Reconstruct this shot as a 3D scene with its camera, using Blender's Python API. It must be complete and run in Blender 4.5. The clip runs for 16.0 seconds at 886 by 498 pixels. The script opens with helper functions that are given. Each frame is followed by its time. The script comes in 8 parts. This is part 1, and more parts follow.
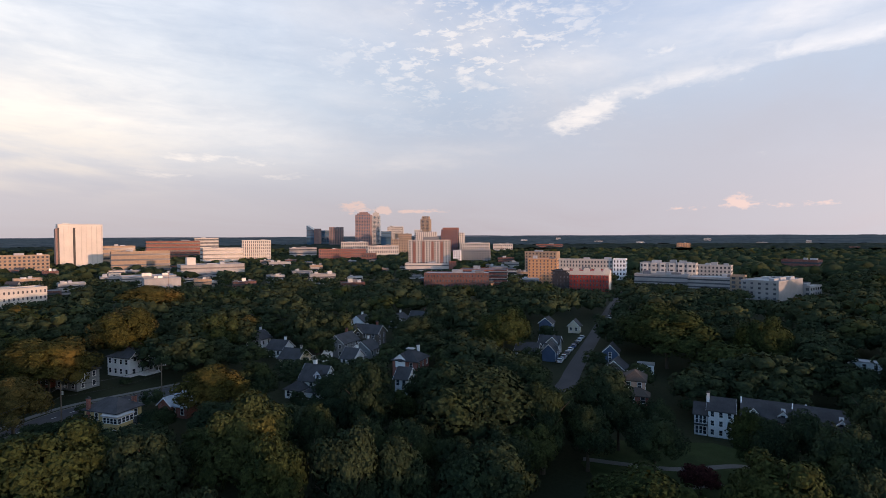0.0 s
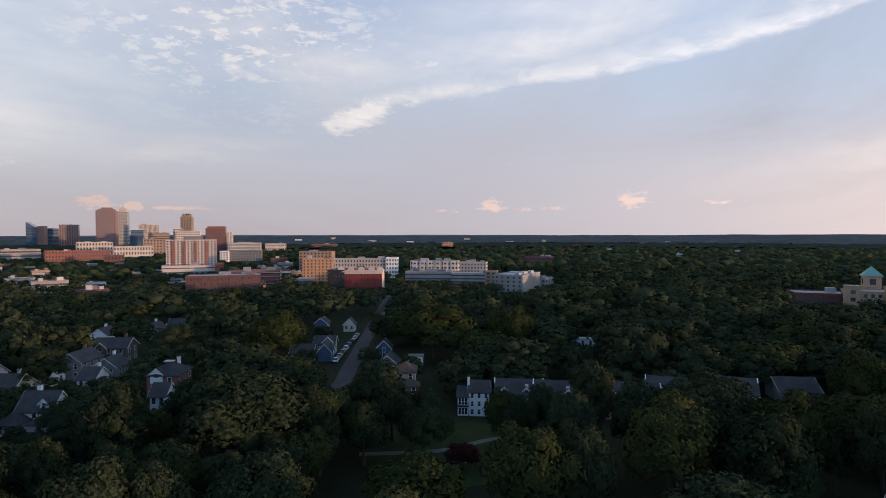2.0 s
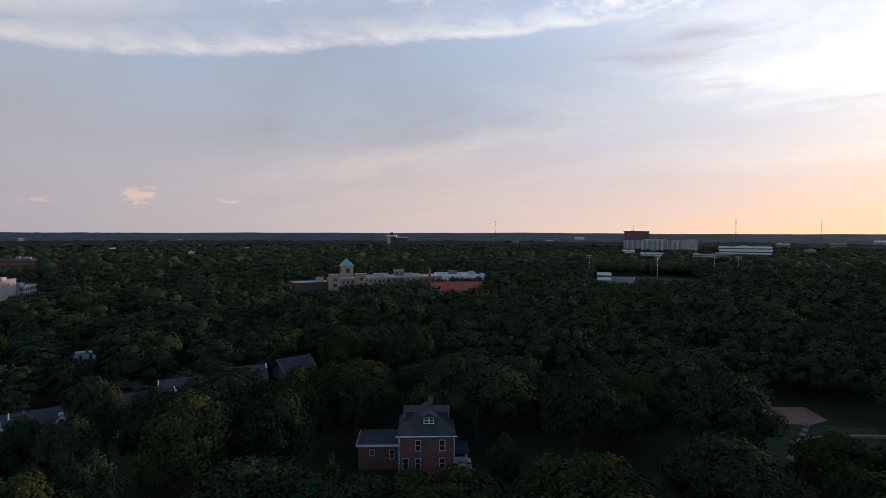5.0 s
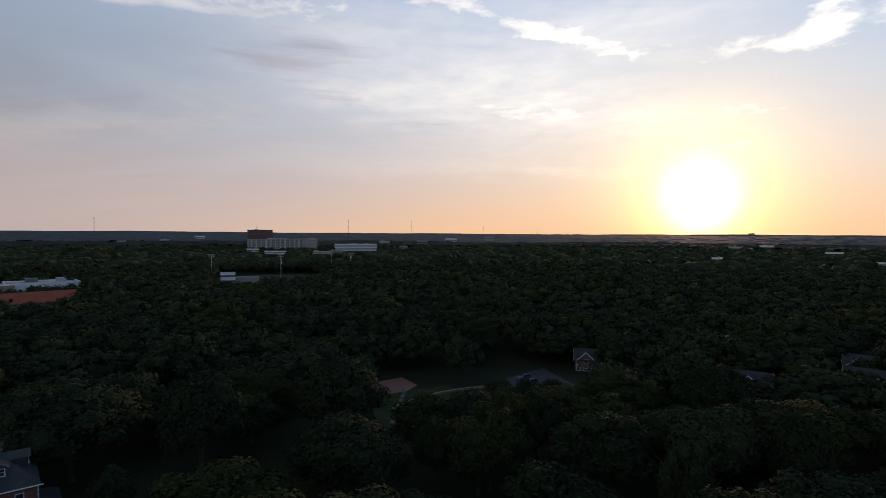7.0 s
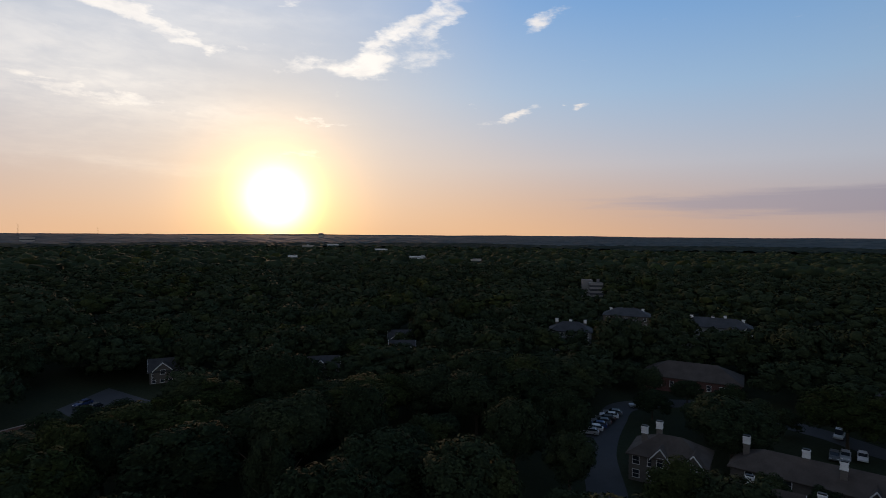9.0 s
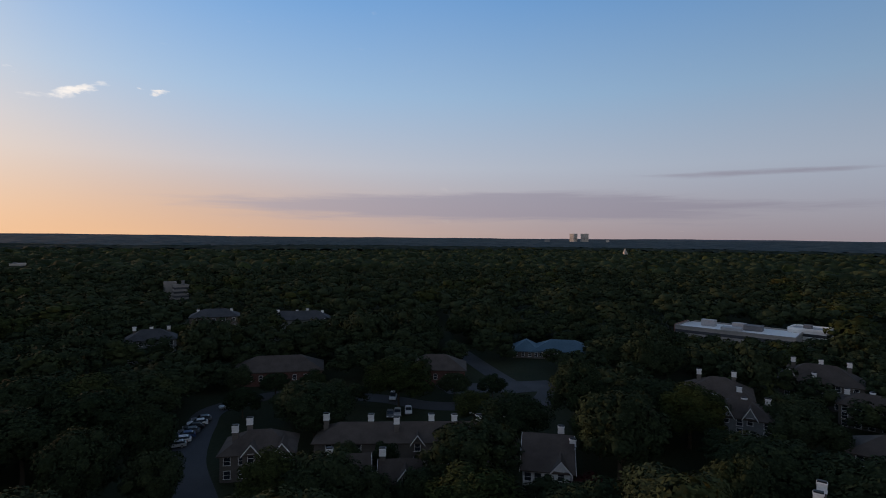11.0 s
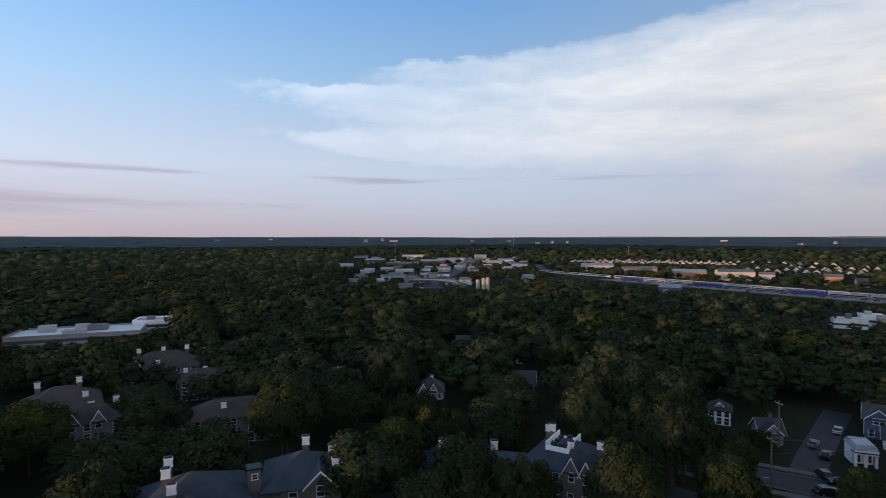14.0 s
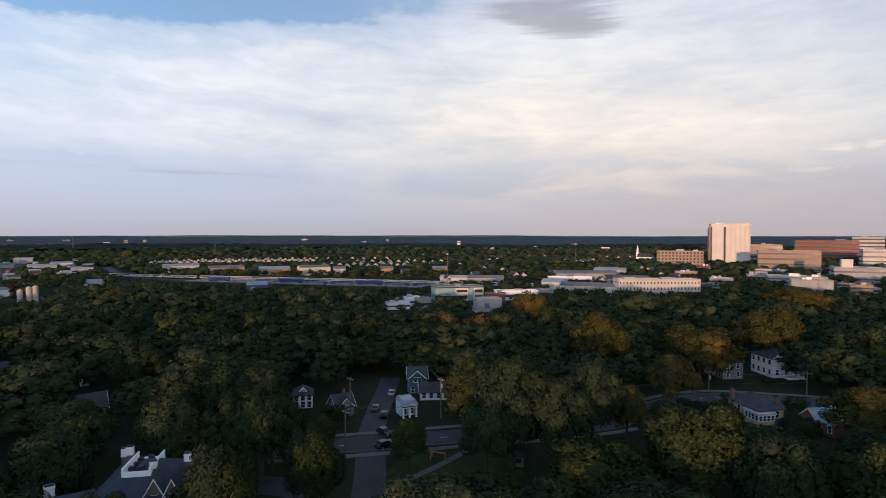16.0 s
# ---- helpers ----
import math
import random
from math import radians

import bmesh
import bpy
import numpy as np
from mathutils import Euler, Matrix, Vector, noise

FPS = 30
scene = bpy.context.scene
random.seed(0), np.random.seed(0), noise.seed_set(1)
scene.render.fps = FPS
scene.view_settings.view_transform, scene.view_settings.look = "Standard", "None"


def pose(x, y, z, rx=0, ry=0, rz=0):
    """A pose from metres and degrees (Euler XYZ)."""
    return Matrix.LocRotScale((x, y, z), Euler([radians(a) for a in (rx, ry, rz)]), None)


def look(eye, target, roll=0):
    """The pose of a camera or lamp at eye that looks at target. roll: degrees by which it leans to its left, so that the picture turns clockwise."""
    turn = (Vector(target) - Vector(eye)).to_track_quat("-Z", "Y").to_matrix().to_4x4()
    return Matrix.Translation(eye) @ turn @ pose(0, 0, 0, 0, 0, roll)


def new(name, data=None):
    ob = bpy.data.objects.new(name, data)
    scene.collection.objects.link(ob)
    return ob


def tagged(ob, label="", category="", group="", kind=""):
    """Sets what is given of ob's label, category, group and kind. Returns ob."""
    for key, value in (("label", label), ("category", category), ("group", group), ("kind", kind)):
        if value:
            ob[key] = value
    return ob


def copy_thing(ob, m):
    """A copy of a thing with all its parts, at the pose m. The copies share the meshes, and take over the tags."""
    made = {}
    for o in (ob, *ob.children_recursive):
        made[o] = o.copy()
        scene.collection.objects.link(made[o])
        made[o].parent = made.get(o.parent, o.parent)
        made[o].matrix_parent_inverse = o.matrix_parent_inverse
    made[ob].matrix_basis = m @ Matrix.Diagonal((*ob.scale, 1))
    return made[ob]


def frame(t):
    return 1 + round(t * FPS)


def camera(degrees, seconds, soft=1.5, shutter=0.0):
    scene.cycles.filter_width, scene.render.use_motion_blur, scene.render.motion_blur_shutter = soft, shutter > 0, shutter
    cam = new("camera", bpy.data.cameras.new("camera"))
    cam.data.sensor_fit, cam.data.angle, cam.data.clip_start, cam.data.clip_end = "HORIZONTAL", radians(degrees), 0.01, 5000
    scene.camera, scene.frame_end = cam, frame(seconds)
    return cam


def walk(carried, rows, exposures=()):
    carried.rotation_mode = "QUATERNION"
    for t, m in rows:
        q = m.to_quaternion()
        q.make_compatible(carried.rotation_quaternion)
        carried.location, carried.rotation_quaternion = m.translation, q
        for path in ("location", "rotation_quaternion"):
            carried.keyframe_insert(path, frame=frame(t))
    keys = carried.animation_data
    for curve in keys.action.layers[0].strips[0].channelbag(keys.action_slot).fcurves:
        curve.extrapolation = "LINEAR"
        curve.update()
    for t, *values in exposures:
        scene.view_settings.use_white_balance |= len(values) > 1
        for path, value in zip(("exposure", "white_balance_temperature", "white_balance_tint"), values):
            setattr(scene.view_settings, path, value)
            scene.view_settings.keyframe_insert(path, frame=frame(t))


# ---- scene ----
cam = camera(78.51, 16.0, soft=0.6, shutter=0.1)
EYE = (0.0, 0.0, 45.0)
PATH = [
    (0.0, pose(*EYE, 88.62, 0.25, -0.00)),
    (0.5, pose(*EYE, 88.59, 0.33, -3.57)),
    (1.0, pose(*EYE, 88.56, 0.30, -9.12)),
    (1.5, pose(*EYE, 88.54, 0.19, -16.04)),
    (2.0, pose(*EYE, 88.52, 0.09, -23.45)),
    (2.5, pose(*EYE, 88.48, -0.02, -30.96)),
    (3.0, pose(*EYE, 88.37, -0.02, -38.74)),
    (5.5, pose(*EYE, 88.34, -0.17, -81.08)),
    (6.0, pose(*EYE, 88.35, -0.18, -90.67)),
    (6.5, pose(*EYE, 88.38, -0.23, -100.21)),
    (7.0, pose(*EYE, 88.34, -0.32, -110.15)),
    (7.5, pose(*EYE, 88.43, -0.30, -120.15)),
    (8.0, pose(*EYE, 88.46, -0.29, -130.98)),
    (8.5, pose(*EYE, 88.51, -0.42, -141.74)),
    (9.0, pose(*EYE, 88.57, -0.39, -152.49)),
    (11.5, pose(*EYE, 88.82, -0.37, -204.43)),
    (12.0, pose(*EYE, 88.92, -0.03, -215.24)),
    (12.5, pose(*EYE, 88.88, 0.14, -226.04)),
    (13.0, pose(*EYE, 88.79, 0.13, -236.31)),
    (13.5, pose(*EYE, 88.78, 0.10, -246.54)),
    (14.0, pose(*EYE, 88.73, 0.03, -256.60)),
    (14.5, pose(*EYE, 88.70, 0.04, -266.88)),
    (15.0, pose(*EYE, 88.68, 0.00, -277.03)),
    (15.5, pose(*EYE, 88.67, -0.06, -287.69)),
    (16.0, pose(*EYE, 88.59, -0.05, -298.32)),
]
# the clip's camera stops down towards the sunset
EXPOSURE = [(0, -0.25), (2.0, -0.4), (3.0, -0.5), (5.5, -0.85), (6.5, -1.05), (7.5, -1.3), (9.0, -1.4), (11.5, -1.16), (12.5, -0.78), (13.5, -0.52), (14.5, -0.5), (16.0, -0.42)]
walk(cam, PATH, EXPOSURE)

# ---- light: low evening sun, sky with cloud sheets ----
SUN_AZ, SUN_EL = 135.4, 3.2


def bearing(az, d=1.0):
    a = radians(az)
    return d * math.sin(a), d * math.cos(a)


class Graph:
    """Shorthand for building a node tree."""

    def __init__(self, tree):
        self.t = tree

    def node(self, kind, **settings):
        n = self.t.nodes.new(kind)
        for key, value in settings.items():
            if key in n.inputs:
                n.inputs[key].default_value = value
        return n

    def put(self, socket, value):
        if isinstance(value, bpy.types.NodeSocket):
            self.t.links.new(value, socket)
        else:
            socket.default_value = value

    def m(self, op, a, b=0.0, c=0.0, clamp=False):
        n = self.t.nodes.new("ShaderNodeMath")
        n.operation, n.use_clamp = op, clamp
        for s, v in zip(n.inputs, (a, b, c)):
            self.put(s, v)
        return n.outputs[0]

    def mix(self, fac, a, b, blend="MIX"):
        n = self.t.nodes.new("ShaderNodeMix")
        n.data_type, n.blend_type = "RGBA", blend
        self.put(n.inputs[0], fac)
        self.put(n.inputs[6], a if isinstance(a, bpy.types.NodeSocket) else (*a, 1))
        self.put(n.inputs[7], b if isinstance(b, bpy.types.NodeSocket) else (*b, 1))
        return n.outputs[2]

    def noise(self, vector, scale, detail=4.0, rough=0.55, distortion=0.0):
        n = self.node("ShaderNodeTexNoise", Scale=scale, Detail=detail, Roughness=rough, Distortion=distortion)
        if vector is not None:
            self.t.links.new(vector, n.inputs["Vector"])
        return n.outputs[0]

    def step(self, x, lo, hi):
        n = self.t.nodes.new("ShaderNodeMapRange")
        n.interpolation_type = "SMOOTHSTEP"
        self.put(n.inputs[0], x)
        self.put(n.inputs[1], lo)
        self.put(n.inputs[2], hi)
        return n.outputs[0]

    def xyz(self, x, y, z):
        n = self.t.nodes.new("ShaderNodeCombineXYZ")
        for s, v in zip(n.inputs, (x, y, z)):
            self.put(s, v)
        return n.outputs[0]


def make_sky():
    world = bpy.data.worlds.new("evening_sky")
    scene.world = world
    world.use_nodes = True
    tree = world.node_tree
    tree.nodes.clear()
    g = Graph(tree)
    sky = tree.nodes.new("ShaderNodeTexSky")
    sky.sky_type, sky.sun_disc = "NISHITA", False
    sky.sun_elevation, sky.sun_rotation = radians(SUN_EL), radians(SUN_AZ)
    sky.altitude, sky.air_density, sky.dust_density, sky.ozone_density = 100, 1.0, 1.2, 1.5
    way = tree.nodes.new("ShaderNodeTexCoord").outputs["Generated"]
    parts = tree.nodes.new("ShaderNodeSeparateXYZ")
    tree.links.new(way, parts.inputs[0])
    x, y, z = parts.outputs
    el = g.m("MULTIPLY", g.m("ARCSINE", z), 57.2958)
    az = g.m("MULTIPLY", g.m("ARCTAN2", x, y), 57.2958)
    up = g.m("MAXIMUM", z, 0.0)

    # angle from the sun, as a cosine
    glow_el = radians(3.6)
    sx, sy = bearing(SUN_AZ, math.cos(glow_el))
    near = g.m("ADD", g.m("MULTIPLY", x, sx), g.m("ADD", g.m("MULTIPLY", y, sy), g.m("MULTIPLY", z, math.sin(glow_el))))
    near = g.m("MAXIMUM", near, 0.0)

    # a high cloud sheet seen in perspective, drawn out by the wind
    h = g.m("ADD", up, 0.10)
    u, v = g.m("DIVIDE", x, h), g.m("DIVIDE", y, h)
    wind = radians(62)
    along = g.m("ADD", g.m("MULTIPLY", u, math.cos(wind)), g.m("MULTIPLY", v, math.sin(wind)))
    across = g.m("SUBTRACT", g.m("MULTIPLY", v, math.cos(wind)), g.m("MULTIPLY", u, math.sin(wind)))
    sheet = g.xyz(g.m("MULTIPLY", along, 0.45), across, 0.0)
    n1 = g.noise(sheet, 0.9, 7.0, 0.58, 0.6)
    n2 = g.noise(sheet, 3.2, 6.0, 0.62, 0.9)
    n3 = g.noise(g.xyz(u, v, 3.0), 7.0, 5.0, 0.6, 0.3)
    # directions, with heights drawn out so that what is made of them lies flat
    flat = g.xyz(x, y, g.m("MULTIPLY", z, 2.6))
    long = g.xyz(x, y, g.m("MULTIPLY", z, 5.0))
    shift = tree.nodes.new("ShaderNodeSeparateColor")
    tree.links.new(g.node("ShaderNodeTexNoise", Scale=7.0, Detail=6.0, Roughness=0.62).outputs["Color"], shift.inputs[0])
    tree.links.new(flat, shift.inputs[0].links[0].from_node.inputs["Vector"])
    azw = g.m("ADD", az, g.m("MULTIPLY", g.m("SUBTRACT", shift.outputs[0], 0.5), 11.0))
    elw = g.m("ADD", el, g.m("MULTIPLY", g.m("SUBTRACT", shift.outputs[1], 0.5), 4.4))
    n6 = g.noise(long, 3.0, 5.0, 0.55, 0.5)
    n7 = g.noise(long, 9.0, 6.0, 0.6, 0.7)
    n8 = g.noise(flat, 42.0, 4.0, 0.6, 0.4)
    n9 = g.noise(flat, 15.0, 5.0, 0.6, 0.5)

    def curve(value, lo, hi, points, low, high):
        """A smooth line through the points, of a value between lo and hi."""
        n = tree.nodes.new("ShaderNodeFloatCurve")
        line = n.mapping.curves[0]
        spots = [((px - lo) / (hi - lo), (py - low) / (high - low)) for px, py in points]
        line.points[0].location, line.points[1].location = spots[0], spots[-1]
        for spot in spots[1:-1]:
            line.points.new(*spot)
        n.mapping.update()
        g.put(n.inputs["Value"], g.m("DIVIDE", g.m("SUBTRACT", value, lo), hi - lo, clamp=True))
        return g.m("ADD", g.m("MULTIPLY", n.outputs[0], high - low), low)

    def ring(turned, height):
        r = g.m("MULTIPLY", turned, 0.0174533)
        return g.xyz(g.m("SINE", r), g.m("COSINE", r), height)

    plain_way, bent_way = ring(az, el), ring(azw, elw)

    def dot(vector, to):
        n = tree.nodes.new("ShaderNodeVectorMath")
        n.operation = "DOT_PRODUCT"
        tree.links.new(vector, n.inputs[0])
        n.inputs[1].default_value = to
        return n.outputs["Value"]

    def lobe(a0, e0, ha, he, slope=0.0, amp=1.0, warped=False):
        """A soft stretch of cloud about a bearing and height, in degrees."""
        way_to, sa, ca, k = bent_way if warped else plain_way, math.sin(radians(a0)), math.cos(radians(a0)), 2 * 3283 / ha ** 2
        turn = g.m("MULTIPLY_ADD", dot(way_to, (sa, ca, 0.0)), -k, k)
        rise = g.m("MULTIPLY_ADD", dot(way_to, (-57.3 * slope * ca, 57.3 * slope * sa, 1.0)), 1.0 / he, -e0 / he)
        return g.m("MULTIPLY", g.m("POWER", 0.3678794, g.m("MULTIPLY_ADD", rise, rise, turn)), amp)

    cover = 0.04
    for spec in CLOUDS:
        cover = g.m("ADD", cover, lobe(*spec, True))
    soft = 0.0
    for spec in VEILS:
        soft = g.m("ADD", soft, lobe(*spec, True))
    soft = g.m("MULTIPLY", g.m("MINIMUM", soft, 1.0), g.m("ADD", 0.25, g.m("MULTIPLY", g.step(g.m("ADD", g.m("MULTIPLY", n1, 0.6), g.m("MULTIPLY", n6, 0.4)), 0.36, 0.66), 0.75)))
    ragged = g.m("ADD", g.m("MULTIPLY", g.m("SUBTRACT", n2, 0.5), 0.9), g.m("MULTIPLY", g.m("SUBTRACT", n9, 0.5), 1.1))
    ragged = g.m("ADD", ragged, g.m("MULTIPLY", g.m("SUBTRACT", n8, 0.5), 0.55))
    thick = g.step(g.m("ADD", cover, ragged), 0.30, 1.0)
    # the long bank with a firm lower edge that climbs from the town towards the sunset
    foot = g.m("SUBTRACT", g.m("ADD", el, g.m("MULTIPLY", g.m("SUBTRACT", shift.outputs[1], 0.5), 2.6)), curve(az, 0.0, 110.0, BANK, 8.0, 26.0))
    bank = g.m("MULTIPLY", g.step(foot, -0.25, 0.8), g.m("EXPONENT", g.m("MULTIPLY", g.m("MAXIMUM", foot, 0.0), -0.62)))
    bank = g.m("MULTIPLY", bank, g.m("MULTIPLY", g.step(azw, 9.0, 15.0), g.step(azw, 104.0, 84.0)))
    bank = g.m("MULTIPLY", bank, g.m("ADD", 0.5, g.m("MULTIPLY", g.step(n9, 0.3, 0.6), 0.65)), clamp=True)
    thick = g.m("MAXIMUM", thick, bank)
    # flecks of broken cloud high over the town
    fleck = g.m("MULTIPLY", g.step(g.m("ADD", g.m("MULTIPLY", n8, 0.6), g.m("MULTIPLY", n9, 0.5)), 0.51, 0.66), lobe(3, 19.5, 15, 6, 0.0, 1.0, True))
    thick = g.m("MAXIMUM", g.m("MAXIMUM", thick, fleck), g.m("MULTIPLY", soft, 0.85))

    # small heaped clouds low over the horizon
    low = 0.0
    for spec in HEAPS:
        low = g.m("ADD", low, lobe(*spec))
    n4 = g.noise(flat, 50.0, 6.0, 0.62)
    heap = g.step(g.m("ADD", low, g.m("MULTIPLY", g.m("SUBTRACT", n4, 0.5), 1.9)), 0.42, 0.85)

    # flat violet bars of shaded cloud
    dusk = 0.0
    for spec in BARS:
        dusk = g.m("ADD", dusk, lobe(*spec))
    n5 = g.noise(g.xyz(x, y, g.m("MULTIPLY", z, 14.0)), 4.5, 6.0, 0.6, 0.4)
    bar = g.step(g.m("ADD", dusk, g.m("MULTIPLY", g.m("SUBTRACT", n5, 0.5), 1.3)), 0.32, 0.85)

    wide = g.m("POWER", near, 5.0)
    base = g.mix(1.0, sky.outputs[0], (SKY_GAIN, SKY_GAIN, SKY_GAIN), "MULTIPLY")
    # evening haze: blue overhead, lilac and rose at the horizon
    ramp = tree.nodes.new("ShaderNodeValToRGB")
    tree.links.new(g.m("DIVIDE", g.m("MAXIMUM", el, 0.0), 90.0), ramp.inputs[0])
    stops = HAZE
    ramp.color_ramp.elements[0].position, ramp.color_ramp.elements[0].color = stops[0][0], (*stops[0][1], 1)
    ramp.color_ramp.elements[1].position, ramp.color_ramp.elements[1].color = stops[-1][0], (*stops[-1][1], 1)
    for pos, col in stops[1:-1]:
        ramp.color_ramp.elements.new(pos).color = (*col, 1)
    colour = g.mix(HAZE_SHARE, base, ramp.outputs[0])
    veil = g.m("SUBTRACT", 1.0, g.m("ADD", lobe(-128, 22, 66, 40, 0.0, 1.2), lobe(166, 16, 20, 20, 0.0, 0.7)))
    veil = g.m("MULTIPLY", veil, g.m("ADD", 0.30, g.m("MULTIPLY", n1, 0.62)), clamp=True)
    tone = g.mix(lobe(10, 10, 55, 30, 0.0, 1.0), (0.64, 0.69, 0.79), (0.645, 0.62, 0.665))
    colour = g.mix(g.m("MULTIPLY", veil, g.step(el, 60.0, 25.0)), colour, tone)
    colour = g.mix(g.m("MULTIPLY", lobe(68, 11, 30, 14, 0.0, 1.5), n1), colour, (0.31, 0.34, 0.42))
    lowness = g.m("EXPONENT", g.m("MULTIPLY", g.m("MAXIMUM", el, 0.0), -0.17))
    colour = g.mix(g.m("MULTIPLY", wide, lowness), colour, (1.15, 0.66, 0.26))
    colour = g.mix(g.m("MULTIPLY", g.m("POWER", near, 16.0), 0.5), colour, (1.22, 1.06, 0.86))
    colour = g.mix(lobe(30, 6, 20, 8, 0.0, 0.5), colour, (0.50, 0.48, 0.55))
    # the afterglow that lies along the horizon on the sun's side
    glow = g.m("MULTIPLY", g.m("POWER", near, 1.6), g.m("POWER", 0.3678794, g.m("MULTIPLY", g.m("MAXIMUM", el, 0.0), 0.24)))
    colour = g.mix(g.m("MULTIPLY", glow, 0.8), colour, (1.02, 0.60, 0.34))
    lit = g.mix(wide, (0.98, 0.94, 0.95), (1.5, 1.43, 1.34))
    bright = g.m("ADD", 1.0, lobe(-66, 12, 40, 15, 0.0, 0.8))
    lit = g.mix(1.0, lit, g.xyz(bright, bright, bright), "MULTIPLY")
    rosy = g.mix(g.m("EXPONENT", g.m("MULTIPLY", g.m("MAXIMUM", el, 0.0), -0.14)), lit, g.mix(wide, (1.12, 0.92, 0.74), (1.35, 0.95, 0.5)))
    rosy = g.mix(lobe(-50, 7, 22, 7, 0.0, 0.7), rosy, (1.45, 1.22, 0.98))
    rosy = g.mix(g.m("MULTIPLY", g.step(n3, 0.62, 0.35), 0.22), rosy, (0.62, 0.64, 0.72))
    colour = g.mix(g.m("MULTIPLY", thick, 0.88), colour, rosy)
    colour = g.mix(lobe(-86, 5.5, 44, 6, 0.0, 0.75), colour, (0.70, 0.82, 1.04))
    colour = g.mix(lobe(70, 3.0, 30, 6, 0.0, 0.5), colour, (0.80, 0.62, 0.55))
    colour = g.mix(lobe(-42, 3.0, 28, 5, 0.0, 0.4), colour, (0.92, 0.78, 0.74))
    # one smooth bright sheet, torn into points at its western end
    tear = g.m("ADD", g.m("MULTIPLY", g.m("SUBTRACT", shift.outputs[0], 0.5), 12.0), g.m("MULTIPLY", g.m("SUBTRACT", n9, 0.5), 12.0))
    edge = g.m("ADD", g.m("SUBTRACT", az, curve(elw, 4.0, 28.0, TORN_END, -130.0, -40.0)), tear)
    east = g.m("ADD", az, g.m("MULTIPLY", g.m("SUBTRACT", n6, 0.5), 30.0))
    smooth = g.m("MULTIPLY", g.m("ADD", g.m("MULTIPLY", g.step(edge, -1.5, 9.0), 0.55), g.m("MULTIPLY", g.step(edge, 4.0, 34.0), 0.45)), g.step(east, 4.0, -34.0))
    body = g.m("ADD", g.m("MULTIPLY", n6, 1.1), g.m("MULTIPLY", n9, 0.35))
    inner = g.m("ADD", 0.72, g.m("MULTIPLY", g.m("SUBTRACT", body, 0.72), 1.2), clamp=True)
    rim = g.m("MULTIPLY", g.step(edge, 9.0, 1.5), 0.35)
    smooth = g.m("MULTIPLY", smooth, g.m("ADD", inner, rim), clamp=True)
    smooth = g.m("MULTIPLY", smooth, g.step(el, 4.0, 11.0))
    pale = g.mix(lobe(-48, 8, 30, 9, 0.0, 1.0), (1.14, 1.19, 1.28), (1.5, 1.32, 1.12))
    pale = g.mix(g.m("MULTIPLY", g.step(n7, 0.6, 0.36), 0.22), pale, (0.76, 0.83, 0.96))
    colour = g.mix(g.m("MULTIPLY", smooth, 0.9), colour, pale)
    # low warm wisps under the sheet
    wisp = g.m("MULTIPLY", g.step(n6, 0.40, 0.66), lobe(-46, 6.4, 20, 2.6, 0.03, 0.75))
    colour = g.mix(wisp, colour, (1.32, 1.12, 0.92))
    colour = g.mix(g.m("MULTIPLY", bar, 0.62), colour, g.mix(wide, (0.40, 0.37, 0.47), (0.62, 0.58, 0.62)))
    colour = g.mix(g.m("MULTIPLY", heap, 0.75), colour, g.mix(wide, (0.95, 0.68, 0.60), (1.4, 1.0, 0.7)))
    # the whole sky is brighter towards the sunset
    cosine = g.m("ADD", g.m("MULTIPLY", x, sx), g.m("MULTIPLY", y, sy))
    gain = g.m("ADD", 1.0, g.m("MULTIPLY", g.m("POWER", g.m("MULTIPLY", g.m("ADD", cosine, 1.0), 0.5), 1.3), 1.15))
    colour = g.mix(1.0, colour, g.xyz(gain, gain, gain), "MULTIPLY")
    # the bright air right round the sun
    colour = g.mix(1.0, colour, g.mix(g.m("POWER", near, 140.0), (0, 0, 0), (2.2, 1.25, 0.22)), "ADD")
    colour = g.mix(1.0, colour, g.mix(g.m("POWER", near, 1000.0), (0, 0, 0), (16.0, 11.0, 4.0)), "ADD")
    ground_side = g.step(el, -1.5, -0.2)
    colour = g.mix(ground_side, (0.03, 0.035, 0.03), colour)
    back = tree.nodes.new("ShaderNodeBackground")
    tree.links.new(colour, back.inputs[0])
    back.inputs[1].default_value = 1.0
    out = tree.nodes.new("ShaderNodeOutputWorld")
    tree.links.new(back.outputs[0], out.inputs[0])


SKY_GAIN, HAZE_SHARE = 0.10, 0.85
HAZE = [(0.0, (0.55, 0.42, 0.45)), (0.03, (0.60, 0.53, 0.60)), (0.08, (0.66, 0.74, 0.90)), (0.16, (0.46, 0.71, 1.03)), (0.27, (0.23, 0.52, 1.01)), (0.42, (0.11, 0.22, 0.42)), (1.0, (0.05, 0.11, 0.24))]
